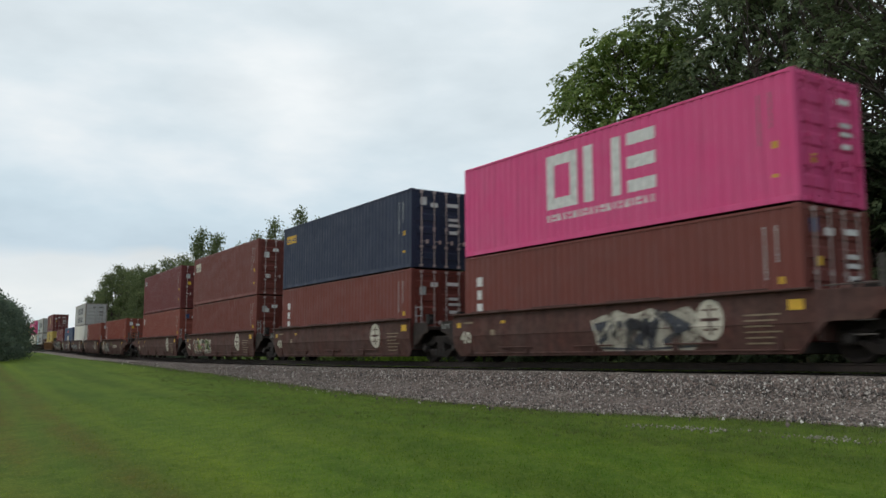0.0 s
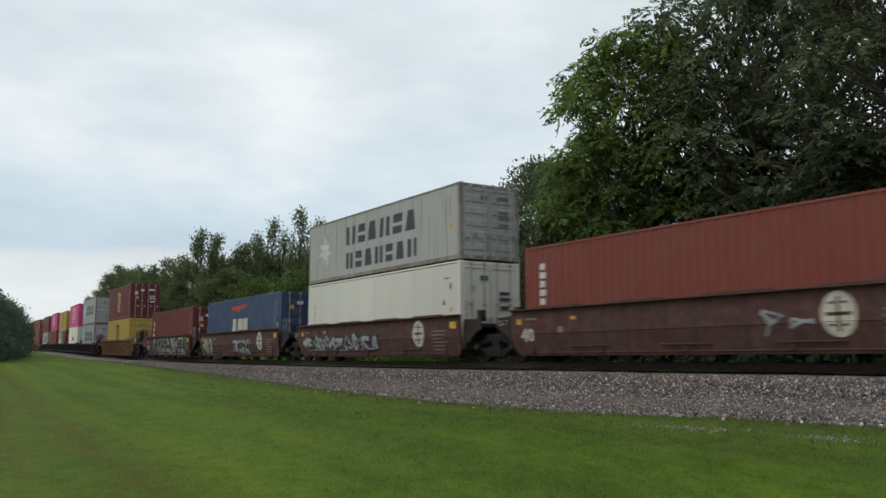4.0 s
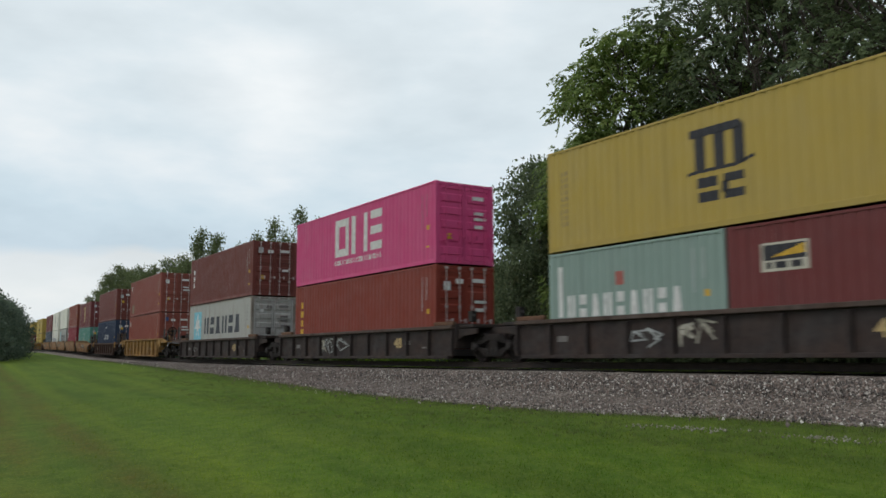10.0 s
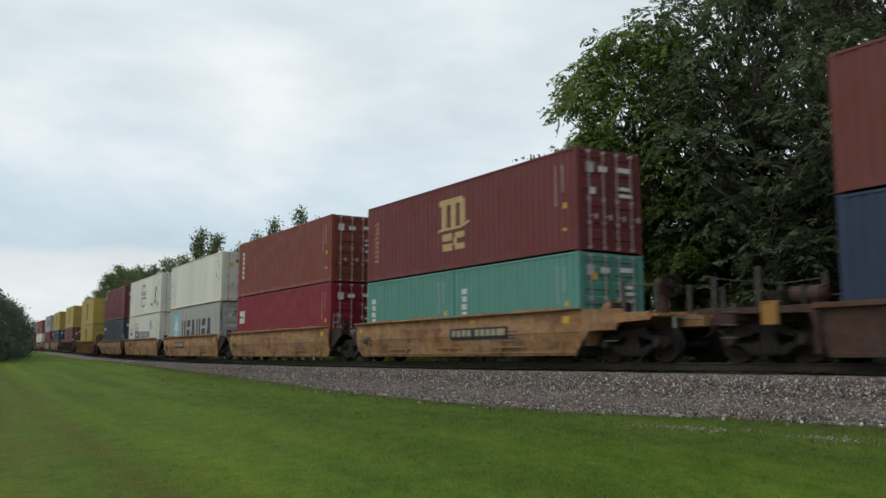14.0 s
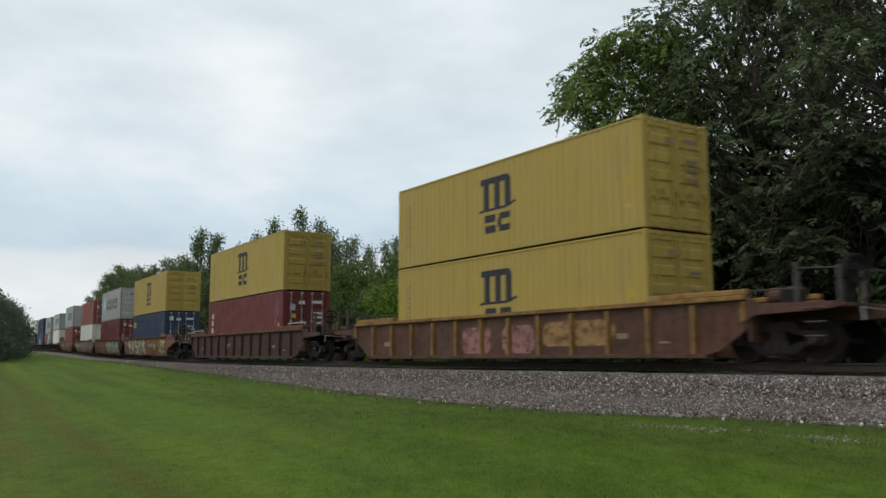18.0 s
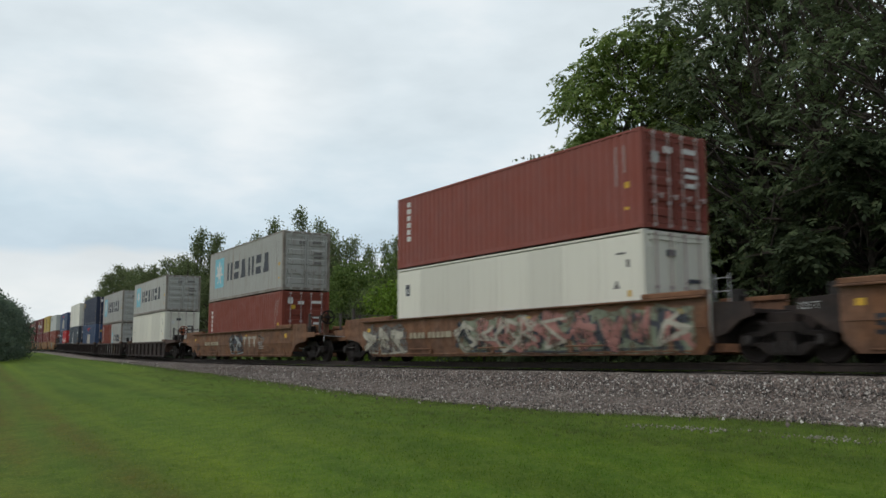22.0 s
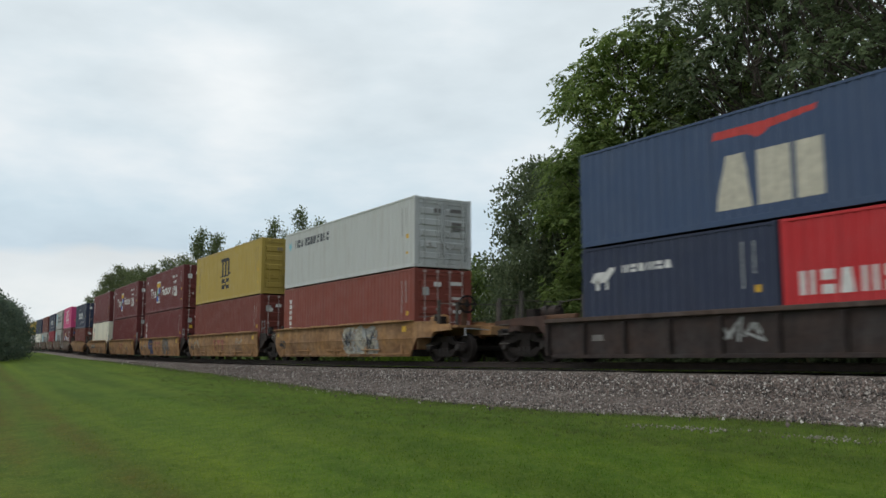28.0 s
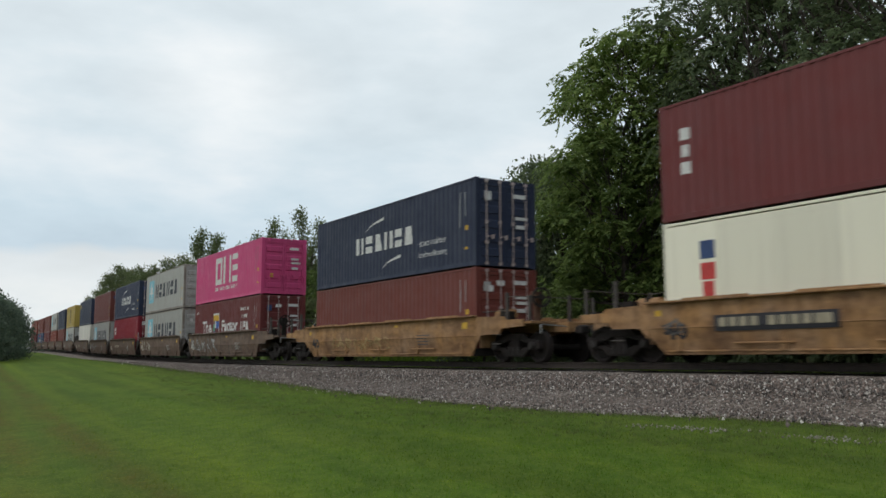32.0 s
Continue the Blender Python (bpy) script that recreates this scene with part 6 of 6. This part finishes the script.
pts = []
for _ in range(16000):
    s = 12 - 90 * RNG.random() ** 1.2
    x, y, z, dy, dz = track(s)
    d = 4.7 + 3.2 * RNG.random() ** 1.3
    pts.append((x - d * dy, y + d, ground_z(x - d * dy, y + d) - 0.02))
blades("tall_weeds", np.array(pts), RNG.uniform(0.35, 0.95, len(pts)), RNG.uniform(0.012, 0.03, len(pts)), M_BLADE, "tall green weeds growing along the far side of the track", 0.7)


# ---- trees ----
M_LEAF = leaf_material("dark_green_leaves", (0.075, 0.104, 0.056), (0.165, 0.215, 0.100), (0.21, 0.20, 0.10))
# darker copy of M_LEAF: the wood's inner shade is put into the colour
M_LEAF_SHADE = leaf_material("shade_toned_leaves", (0.042, 0.060, 0.034), (0.090, 0.120, 0.055), (0.10, 0.10, 0.05))
M_LEAF_EDGE = leaf_material("grey_green_leaves", (0.085, 0.115, 0.065), (0.19, 0.235, 0.12), (0.22, 0.24, 0.12))
M_LEAF_SIDE = leaf_material("mid_green_leaves", (0.105, 0.165, 0.045), (0.265, 0.345, 0.100), (0.30, 0.33, 0.11))
# bluish and lightened: haze of distance is put into these leaves' colour
M_LEAF_HEDGE = leaf_material("haze_toned_hedge_leaves", (0.080, 0.112, 0.084), (0.175, 0.222, 0.150), (0.17, 0.19, 0.12))
# the belt's base green is raised and greyed to stand in for aerial haze
M_LEAF_MID = leaf_material("green_leaves", (0.085, 0.115, 0.052), (0.195, 0.235, 0.100), (0.24, 0.23, 0.11))
M_LEAF_BRIGHT = leaf_material("fresh_green_leaves", (0.10, 0.17, 0.022), (0.22, 0.34, 0.05), (0.28, 0.34, 0.07))
M_LEAF_FRESH = leaf_material("light_green_leaves", (0.066, 0.108, 0.030), (0.18, 0.245, 0.068), (0.26, 0.30, 0.08))
M_BARK = plain("furrowed_bark", (0.060, 0.048, 0.038), 0.9, 0, 4.0, 0.5, 0.6)


def limb(sh, pts, radii, sides=7):
    for (a, b), (ra, rb) in zip(zip(pts, pts[1:]), zip(radii, radii[1:])):
        a, b = Vector(a), Vector(b)
        d = (b - a).normalized()
        p = d.orthogonal().normalized()
        q = d.cross(p)
        k = len(sh.v)
        for c, r in ((a, ra), (b, rb)):
            for i in range(sides):
                g = 2 * math.pi * i / sides
                sh.v.append(tuple(c + p * r * math.cos(g) + q * r * math.sin(g)))
        sh.f += [(k + i, k + (i + 1) % sides, k + sides + (i + 1) % sides, k + sides + i) for i in range(sides)]


TREES = {}


def tree_stock(key, seed, h, spread, base, lobes, leaves, leaf, mat, shape="round"):
    """Meshes of a trunk with limbs and of a crown of many leaves, at true size."""
    rng = np.random.default_rng(seed)
    sh = Shape()
    lean = rng.normal(0, 0.025, 2) * h
    top = np.array([lean[0], lean[1], h * 0.72])
    stem = [np.array([0, 0, -0.3]), np.array([lean[0] * 0.2, lean[1] * 0.3, h * 0.28]), np.array([lean[0] * 0.7, lean[1] * 0.6, h * 0.55]), top]
    r0 = h * 0.017 + 0.03
    limb(sh, stem, [r0 * 1.3, r0, r0 * 0.6, r0 * 0.15], 9)
    centres, radii = [], []
    for i in range(lobes):
        f = (i + 0.5) / lobes
        z = h * (base + (0.98 - base) * f)
        if shape == "round":
            out = spread * math.sqrt(max(0.05, 1 - (2 * (f - 0.38) / 1.28) ** 2)) * rng.uniform(0.45, 0.85)
            size = spread * rng.uniform(0.13, 0.25)
        elif shape == "spire":
            out = spread * (1 - f * 0.85) * rng.uniform(0.3, 0.8)
            size = spread * (0.42 - 0.25 * f) * rng.uniform(0.7, 1.2)
        elif shape == "plume":
            out = spread * rng.uniform(0.05, 1.0)
            z = h * rng.uniform(0.35, 0.93 - 0.35 * out / spread)
            size = h * rng.uniform(0.018, 0.032)
        else:
            out = spread * math.sqrt(max(0.02, 1 - f * f)) * rng.uniform(0.3, 0.9)
            size = spread * rng.uniform(0.3, 0.45)
        a = i * 2.399 + rng.normal(0, 0.4)
        c = np.array([math.cos(a) * out + lean[0] * f, math.sin(a) * out + lean[1] * f, min(z, h - size * 0.6)])
        centres.append(c)
        radii.append(size)
        root = stem[1] + (stem[3] - stem[1]) * max(0.0, f - 0.25)
        if shape == "bush":
            root = np.array([0, 0, 0.0])
        span = float(np.linalg.norm(c - root))
        mid = (root + c) / 2 + rng.normal(0, 0.10, 3) * span - np.array([0, 0, 0.06 * span])
        near, far = (root + mid) / 2 + rng.normal(0, 0.05, 3) * span, (mid + c) / 2 + rng.normal(0, 0.05, 3) * span
        limb(sh, [root, near, mid, far, c], [r0 * 0.34, r0 * 0.25, r0 * 0.17, r0 * 0.10, r0 * 0.04], 5)
        for _ in range(4):
            e = c + rng.normal(0, 0.5, 3) * size
            limb(sh, [mid + (c - mid) * rng.uniform(0.2, 0.9), e], [r0 * 0.13, r0 * 0.03], 4)
    trunk = sh.mesh("trunk")
    trunk.materials.append(M_BARK)
    # sprays of leaves at the outer part of each lobe
    per = np.array(radii) ** 2
    per = per / per.sum()
    spray = max(60, leaves // 11)
    which = rng.choice(lobes, spray, p=per)
    d = rng.normal(0, 1, (spray, 3))
    d /= np.linalg.norm(d, axis=1)[:, None]
    fine = shape in ("round", "bush") and leaf < 0.21
    if fine:
        d[:, 2] = np.abs(d[:, 2]) * 1.2 - 0.35
    R = np.array(radii)[which] * rng.uniform(0.3, 1.0, spray) ** 0.5 * (1 + 0.28 * np.sin(5 * d[:, 0] + which) * np.cos(4 * d[:, 2] + 2 * which))
    squash = {"spire": 2.4, "plume": 3.6}.get(shape, 0.75)
    p = np.array(centres)[which] + d * R[:, None] * np.array([1, 1, squash])
    p[:, 2] = np.maximum(p[:, 2], 0.12 * h * (0.3 if shape == "bush" else 1.0))
    n = 11
    m = spray * n
    if fine:
        # compound leaves: leaflets in pairs along a drooping rib
        w = d * np.array([1, 1, 0.35]) + rng.normal(0, 0.45, (spray, 3))
        w /= np.linalg.norm(w, axis=1)[:, None]
        up = d * 0.5 + rng.normal(0, 0.3, (spray, 3)) + np.array([0, 0, 1.0])
        cross = np.cross(w, up)
        cross /= np.linalg.norm(cross, axis=1)[:, None] + 1e-9
        rib = leaf * rng.uniform(2.2, 3.4, spray)
        k = np.tile(np.arange(n), spray)
        f = (k // 2 + 1) / 6.0
        hand = np.where(k == n - 1, 0.0, np.where(k % 2 == 0, 1.0, -1.0))
        W, C, up, rib = [np.repeat(q, n, 0) for q in (w, cross, up, rib)]
        q = np.repeat(p, n, 0) + W * (rib * f)[:, None] - np.array([0, 0, 1.0]) * (rib * 0.45 * f * f)[:, None]
        way = C * (hand * 0.85)[:, None] + W * 0.55 + np.array([0, 0, -0.35]) + rng.normal(0, 0.2, (m, 3))
        way /= np.linalg.norm(way, axis=1)[:, None]
        across = np.cross(way, up + rng.normal(0, 0.25, (m, 3)))
        q = q + way * leaf * 0.5
    else:
        q = np.repeat(p, n, 0) + rng.normal(0, 1, (m, 3)) * leaf * np.array([1.5, 1.5, 1.0])
        way = np.repeat(d, n, 0) * 0.5 + rng.normal(0, 0.7, (m, 3)) + np.array([0, 0, -0.25])
        way /= np.linalg.norm(way, axis=1)[:, None]
        across = np.cross(way, rng.normal(0, 1, (m, 3)))
    across /= np.linalg.norm(across, axis=1)[:, None] + 1e-9
    size = leaf * rng.uniform(0.7, 1.3, m)
    a, b = way * size[:, None], across * (size * 0.30)[:, None]
    v = np.stack([q - a * 0.5, q + b, q + a * 0.6, q - b], 1).reshape(-1, 3)
    f = np.arange(4 * m).reshape(-1, 4)
    crown = bpy.data.meshes.new("crown")
    crown.from_pydata(v.tolist(), [], f.tolist())
    crown.materials.append(mat)
    TREES[key] = (trunk, crown, h)


def tree(key, x, y, h, turn=0.0, label="", category="tree", group="trees behind the track", wide=1.0):
    trunk, crown, h0 = TREES[key]
    k = h / h0
    ob = thing("bush" if category == "bush" else "tree", label, category, group)
    ob.matrix_basis = pose(x, y, ground_z(x, y), 0, 0, turn) @ Matrix.Diagonal((k * wide, k * wide, k, 1))
    for name, me in (("trunk", trunk), ("crown", crown)):
        o = new(name, me)
        o.parent = ob
    return ob


tree_stock("big_a", 3, 14.0, 5.6, 0.14, 84, 56000, 0.185, M_LEAF_SIDE)
tree_stock("big_b", 11, 17.0, 6.2, 0.12, 96, 42000, 0.185, M_LEAF)
tree_stock("edge", 29, 11.5, 5.6, 0.08, 84, 48000, 0.22, M_LEAF_EDGE)
tree_stock("airy", 13, 17.0, 6.2, 0.12, 90, 25000, 0.17, M_LEAF)
tree_stock("light", 17, 10.5, 3.6, 0.2, 30, 28000, 0.17, M_LEAF_FRESH)
tree_stock("under", 19, 8.0, 4.2, 0.05, 34, 34000, 0.2, M_LEAF_SHADE)
tree_stock("mid", 21, 10.0, 3.6, 0.08, 24, 9500, 0.25, M_LEAF_MID)
tree_stock("mid_b", 22, 14.0, 4.2, 0.15, 26, 9500, 0.30, M_LEAF_MID)
tree_stock("spire", 31, 16.0, 1.5, 0.12, 20, 4600, 0.26, M_LEAF_MID, "plume")
tree_stock("mid_fresh", 25, 8.0, 3.6, 0.06, 26, 8000, 0.24, M_LEAF_FRESH)
tree_stock("spire_b", 33, 16.0, 1.1, 0.12, 14, 3400, 0.26, M_LEAF_MID, "plume")
tree_stock("bright", 41, 5.0, 3.0, 0.05, 16, 6500, 0.24, M_LEAF_BRIGHT, "bush")
tree_stock("hedge", 47, 7.0, 3.4, 0.03, 24, 9000, 0.27, M_LEAF_HEDGE, "bush")
tree_stock("shrub", 43, 3.0, 2.2, 0.05, 14, 13000, 0.12, M_LEAF_SHADE, "bush")

DENSE = "tall broadleaf tree with a dense dark green crown"
tree("big_a", -27.2, 11.5, 15.7, 20, "tall broadleaf tree with a yellowish green crown", wide=0.85)
tree("big_b", -23.0, 14.8, 19.6, 75, DENSE, wide=0.98)
tree("airy", -18.5, 11.0, 17.5, 160, DENSE)
tree("airy", -13.0, 11.5, 18.0, 230, DENSE)
tree("edge", -36.2, 14.5, 11.9, 300, "grey-green broadleaf tree at the edge of the wood", wide=0.84)
tree("big_b", -4.0, 13.0, 17.0, 310, DENSE)
tree("light", -25.4, 8.8, 10.6, 200, "lighter green tree in front of the dark wood")
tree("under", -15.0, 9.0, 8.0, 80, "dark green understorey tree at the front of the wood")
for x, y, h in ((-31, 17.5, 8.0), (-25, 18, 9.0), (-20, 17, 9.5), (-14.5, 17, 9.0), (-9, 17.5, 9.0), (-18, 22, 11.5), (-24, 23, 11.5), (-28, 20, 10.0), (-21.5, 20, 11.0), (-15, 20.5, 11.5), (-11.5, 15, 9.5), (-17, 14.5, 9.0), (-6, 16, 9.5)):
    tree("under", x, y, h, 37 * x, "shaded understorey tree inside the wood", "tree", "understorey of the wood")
tree("bright", -43.5, 9.5, 5.4, 30, "bright green bush beside the track", "bush")
tree("bright", -39.0, 9.0, 3.6, 130, "bright green bush beside the track", "bush")
tree("shrub", -34.0, 7.6, 3.0, 50, "dark green shrub beside the track", "bush")
tree("shrub", -29.0, 7.2, 2.6, 150, "dark green shrub beside the track", "bush")
rng = random.Random(5)
for i in range(9):
    tree("shrub", -26 + 3.1 * i + rng.uniform(-0.6, 0.6), 7.4 + rng.uniform(-0.4, 1.0), rng.uniform(1.8, 3.2), rng.uniform(0, 360), "dark green shrub under the trees", "bush", "shrubs under the trees")
for x, y, h in ((-122.4, 30.0, 21.0), (-119.7, 31.2, 23.1), (-119.0, 32.4, 23.3), (-111.3, 30.6, 21.3), (-110.6, 31.8, 23.6), (-103.8, 30.0, 19.8), (-103.4, 31.2, 20.8), (-103.4, 32.4, 21.4), (-97.6, 30.6, 20.1), (-98.2, 31.8, 18.9), (-92.7, 30.0, 16.4), (-93.4, 31.2, 17.1), (-92.3, 32.4, 15.8), (-87.3, 30.6, 15.9), (-86.6, 31.8, 15.6), (-82.1, 30.0, 16.0), (-82.8, 31.2, 15.7), (-83.0, 32.4, 15.1), (-78.2, 30.6, 15.6), (-79.2, 31.8, 15.6), (-73.4, 30.0, 15.7), (-74.2, 31.2, 15.3), (-74.6, 32.4, 14.6), (-69.9, 30.6, 12.7)):
    tree(rng.choice(("spire", "spire_b")), x, y, h, rng.uniform(0, 360), "tall slender tree with thin upright branches", "tree", "slender trees behind the track", 0.7)
tree("mid_b", -120, 22, 18.0, 40, "round-topped tree standing above its neighbours", wide=0.62)
for x, y, h in ((-207.1, 25, 14.7), (-189.0, 24, 16.6), (-181.0, 24, 17.6), (-170.1, 24, 16.6), (-161.0, 24, 15.1), (-149.0, 23, 15.2), (-144.2, 24, 16.5), (-133.7, 23, 14.8), (-119.9, 25, 14.6), (-117.9, 26, 15.1), (-117.2, 27, 16.6)):
    tree("mid_b", x, y, h, rng.uniform(0, 360), "broadleaf tree behind the track", wide=0.85)
for i in range(15):
    tree("mid_fresh", -46 - 4.6 * i + rng.uniform(-1.5, 1.5), 23 + rng.uniform(-3, 5), rng.uniform(7.4, 9.0) + 0.18 * i, rng.uniform(0, 360), "broadleaf tree in the belt along the track", "tree", "tree belt along the track")
for i in range(24):
    x = -46 - 7.2 * i + rng.uniform(-2, 2)
    y = track(x)[1] + rng.uniform(13, 20) + (4 if x > -90 else 0)
    tree("mid", x, y, rng.uniform(6.5, 8.0) + (4.0 if x < -110 else 0), rng.uniform(0, 360), "broadleaf tree in the belt along the track", "tree", "tree belt along the track")
for x, y, h, w in ((-92, -8.6, 8.8, 1.0), (-97, -6.6, 8.4, 1.0), (-104, -4.9, 8.0, 0.9), (-112, -3.4, 7.4, 0.9), (-121, -2.3, 6.2, 0.8), (-131, -0.9, 5.4, 0.8), (-142, 0.8, 4.8, 0.8), (-155, 2.7, 4.6, 0.75), (-170, 4.8, 4.4, 0.75), (-186, 6.2, 4.4, 0.75), (-86, -12, 9.4, 1.0), (-80, -10.6, 9.0, 1.0), (-204, 7.6, 5.4, 0.9), (-224, 8.0, 6.0, 0.9)):
    tree("hedge", x, y - 0.6, h * 0.755, rng.uniform(0, 360), "dark leafy tree at the far end of the lawn", "tree", "trees at the end of the lawn", w)
for i in range(44):
    x, y, z, dy, dz = track(-84 - 4.2 * i + rng.uniform(-1, 1))
    d = rng.uniform(5.2, 6.4)
    tree("hedge", x - d * dy, y + d, rng.uniform(2.2, 3.0), rng.uniform(0, 360), "low dark bush along the far side of the track", "bush", "bushes along the far track", 1.5)


# ---- the cloud deck beyond everything, drifting slowly ----
def cloud_deck():
    m, n, l, b = material("cloud_deck")
    n.remove(b)
    tc = n.new("ShaderNodeTexCoord")
    mp = n.new("ShaderNodeMapping")
    mp.inputs["Scale"].default_value = (0.0011, 0.0011, 0.0030)
    l.new(tc.outputs["Object"], mp.inputs[0])
    big = node(n, "ShaderNodeTexNoise", Scale=1.3, Detail=5.0, Roughness=0.52)
    l.new(mp.outputs[0], big.inputs["Vector"])
    col = ramp(n, l, big.outputs["Fac"], [(0.30, (0.50, 0.60, 0.67)), (0.48, (0.66, 0.765, 0.835)), (0.60, (0.82, 0.88, 0.925)), (0.72, (1.0, 1.0, 1.0))])
    sp = n.new("ShaderNodeSeparateXYZ")
    l.new(tc.outputs["Object"], sp.inputs[0])
    wob = n.new("ShaderNodeMath")
    wob.operation = "MULTIPLY_ADD"
    l.new(big.outputs["Fac"], wob.inputs[0])
    wob.inputs[1].default_value = 260.0
    l.new(sp.outputs[2], wob.inputs[2])
    low = node(n, "ShaderNodeMapRange")
    low.inputs["From Min"].default_value, low.inputs["From Max"].default_value = 130.0, 1130.0
    l.new(wob.outputs[0], low.inputs["Value"])
    lift = ramp(n, l, low.outputs[0], [(0.0, (0.80, 0.83, 0.83)), (0.20, (0.92, 0.91, 0.86)), (0.29, (0.86, 0.86, 0.84)), (0.33, (0.54, 0.67, 0.77)), (0.48, (0.57, 0.71, 0.80)), (0.75, (0.73, 0.81, 0.85)), (1.0, (0.80, 0.86, 0.885))])
    col = mix(n, l, 0.5, col, lift)
    gap = n.new("ShaderNodeVectorMath")
    gap.operation = "SUBTRACT"
    l.new(tc.outputs["Object"], gap.inputs[0])
    gap.inputs[1].default_value = (-2642, 1116, 880)
    squeeze = n.new("ShaderNodeVectorMath")
    squeeze.operation = "MULTIPLY"
    squeeze.inputs[1].default_value = (1.0, 1.0, 1.9)
    l.new(gap.outputs[0], squeeze.inputs[0])
    away = n.new("ShaderNodeVectorMath")
    away.operation = "LENGTH"
    l.new(squeeze.outputs[0], away.inputs[0])
    near = node(n, "ShaderNodeMapRange")
    near.inputs["From Min"].default_value, near.inputs["From Max"].default_value = 420.0, 60.0
    l.new(away.outputs["Value"], near.inputs["Value"])
    fade = n.new("ShaderNodeMath")
    fade.operation = "MULTIPLY"
    l.new(near.outputs[0], fade.inputs[0])
    l.new(big.outputs["Fac"], fade.inputs[1])
    col = mix(n, l, fade.outputs[0], col, (1.05, 1.05, 1.04))
    em = node(n, "ShaderNodeEmission", Strength=1.0)
    l.new(col, em.inputs["Color"])
    l.new(em.outputs[0], n["Material Output"].inputs["Surface"])
    m.cycles.emission_sampling = "NONE"
    v, f, R = [], [], 3000.0
    na, ne = 40, 16
    for j in range(ne + 1):
        e = radians(-3 + 46 * j / ne)
        for i in range(na + 1):
            a = radians(56.7 - 62 + 124 * i / na)
            v.append((-R * math.cos(e) * math.sin(a), R * math.cos(e) * math.cos(a), R * math.sin(e)))
    for j in range(ne):
        for i in range(na):
            k = j * (na + 1) + i
            f.append((k, k + 1, k + na + 2, k + na + 1))
    me = bpy.data.meshes.new("backdrop")
    me.from_pydata(v, [], f)
    me.materials.append(m)
    me.polygons.foreach_set("use_smooth", [True] * len(me.polygons))
    return tagged(new("backdrop", me), "grey overcast sky with soft brighter breaks", "sky", "", "structure")


CLOUDS = cloud_deck()


# ---- what moves ----
def motions():
    for ob, c, mid, z in MOVERS:
        walk(ob, [(t, on_track(c + SPEED * t) @ pose(mid, 0, z)) for t in [2.0 * i for i in range(17)]])
    # every wheel in the same place of its bogie rolls alike
    for (e, s), alike in WHEELS.items():
        turn = -math.degrees(SPEED / 0.47) / FPS * s
        walk(alike[0], [(i / FPS, pose(e * 0.89, s * 0.77, 0.46, 0, 0, 0 if s < 0 else 180) @ pose(0, 0, 0, 0, -turn * i, 0)) for i in range(frame(SECONDS))])
        keys = alike[0].animation_data
        for other in alike[1:]:
            other.rotation_mode = "QUATERNION"
            other.animation_data_create()
            other.animation_data.action = keys.action
            other.animation_data.action_slot = keys.action_slot
    walk(CLOUDS, [(0, pose(0, 0, 0)), (16, pose(0, 0, 0, 0, 0, 2.2)), (32, pose(0, 0, 0, 0, 0, 4.4))])


motions()
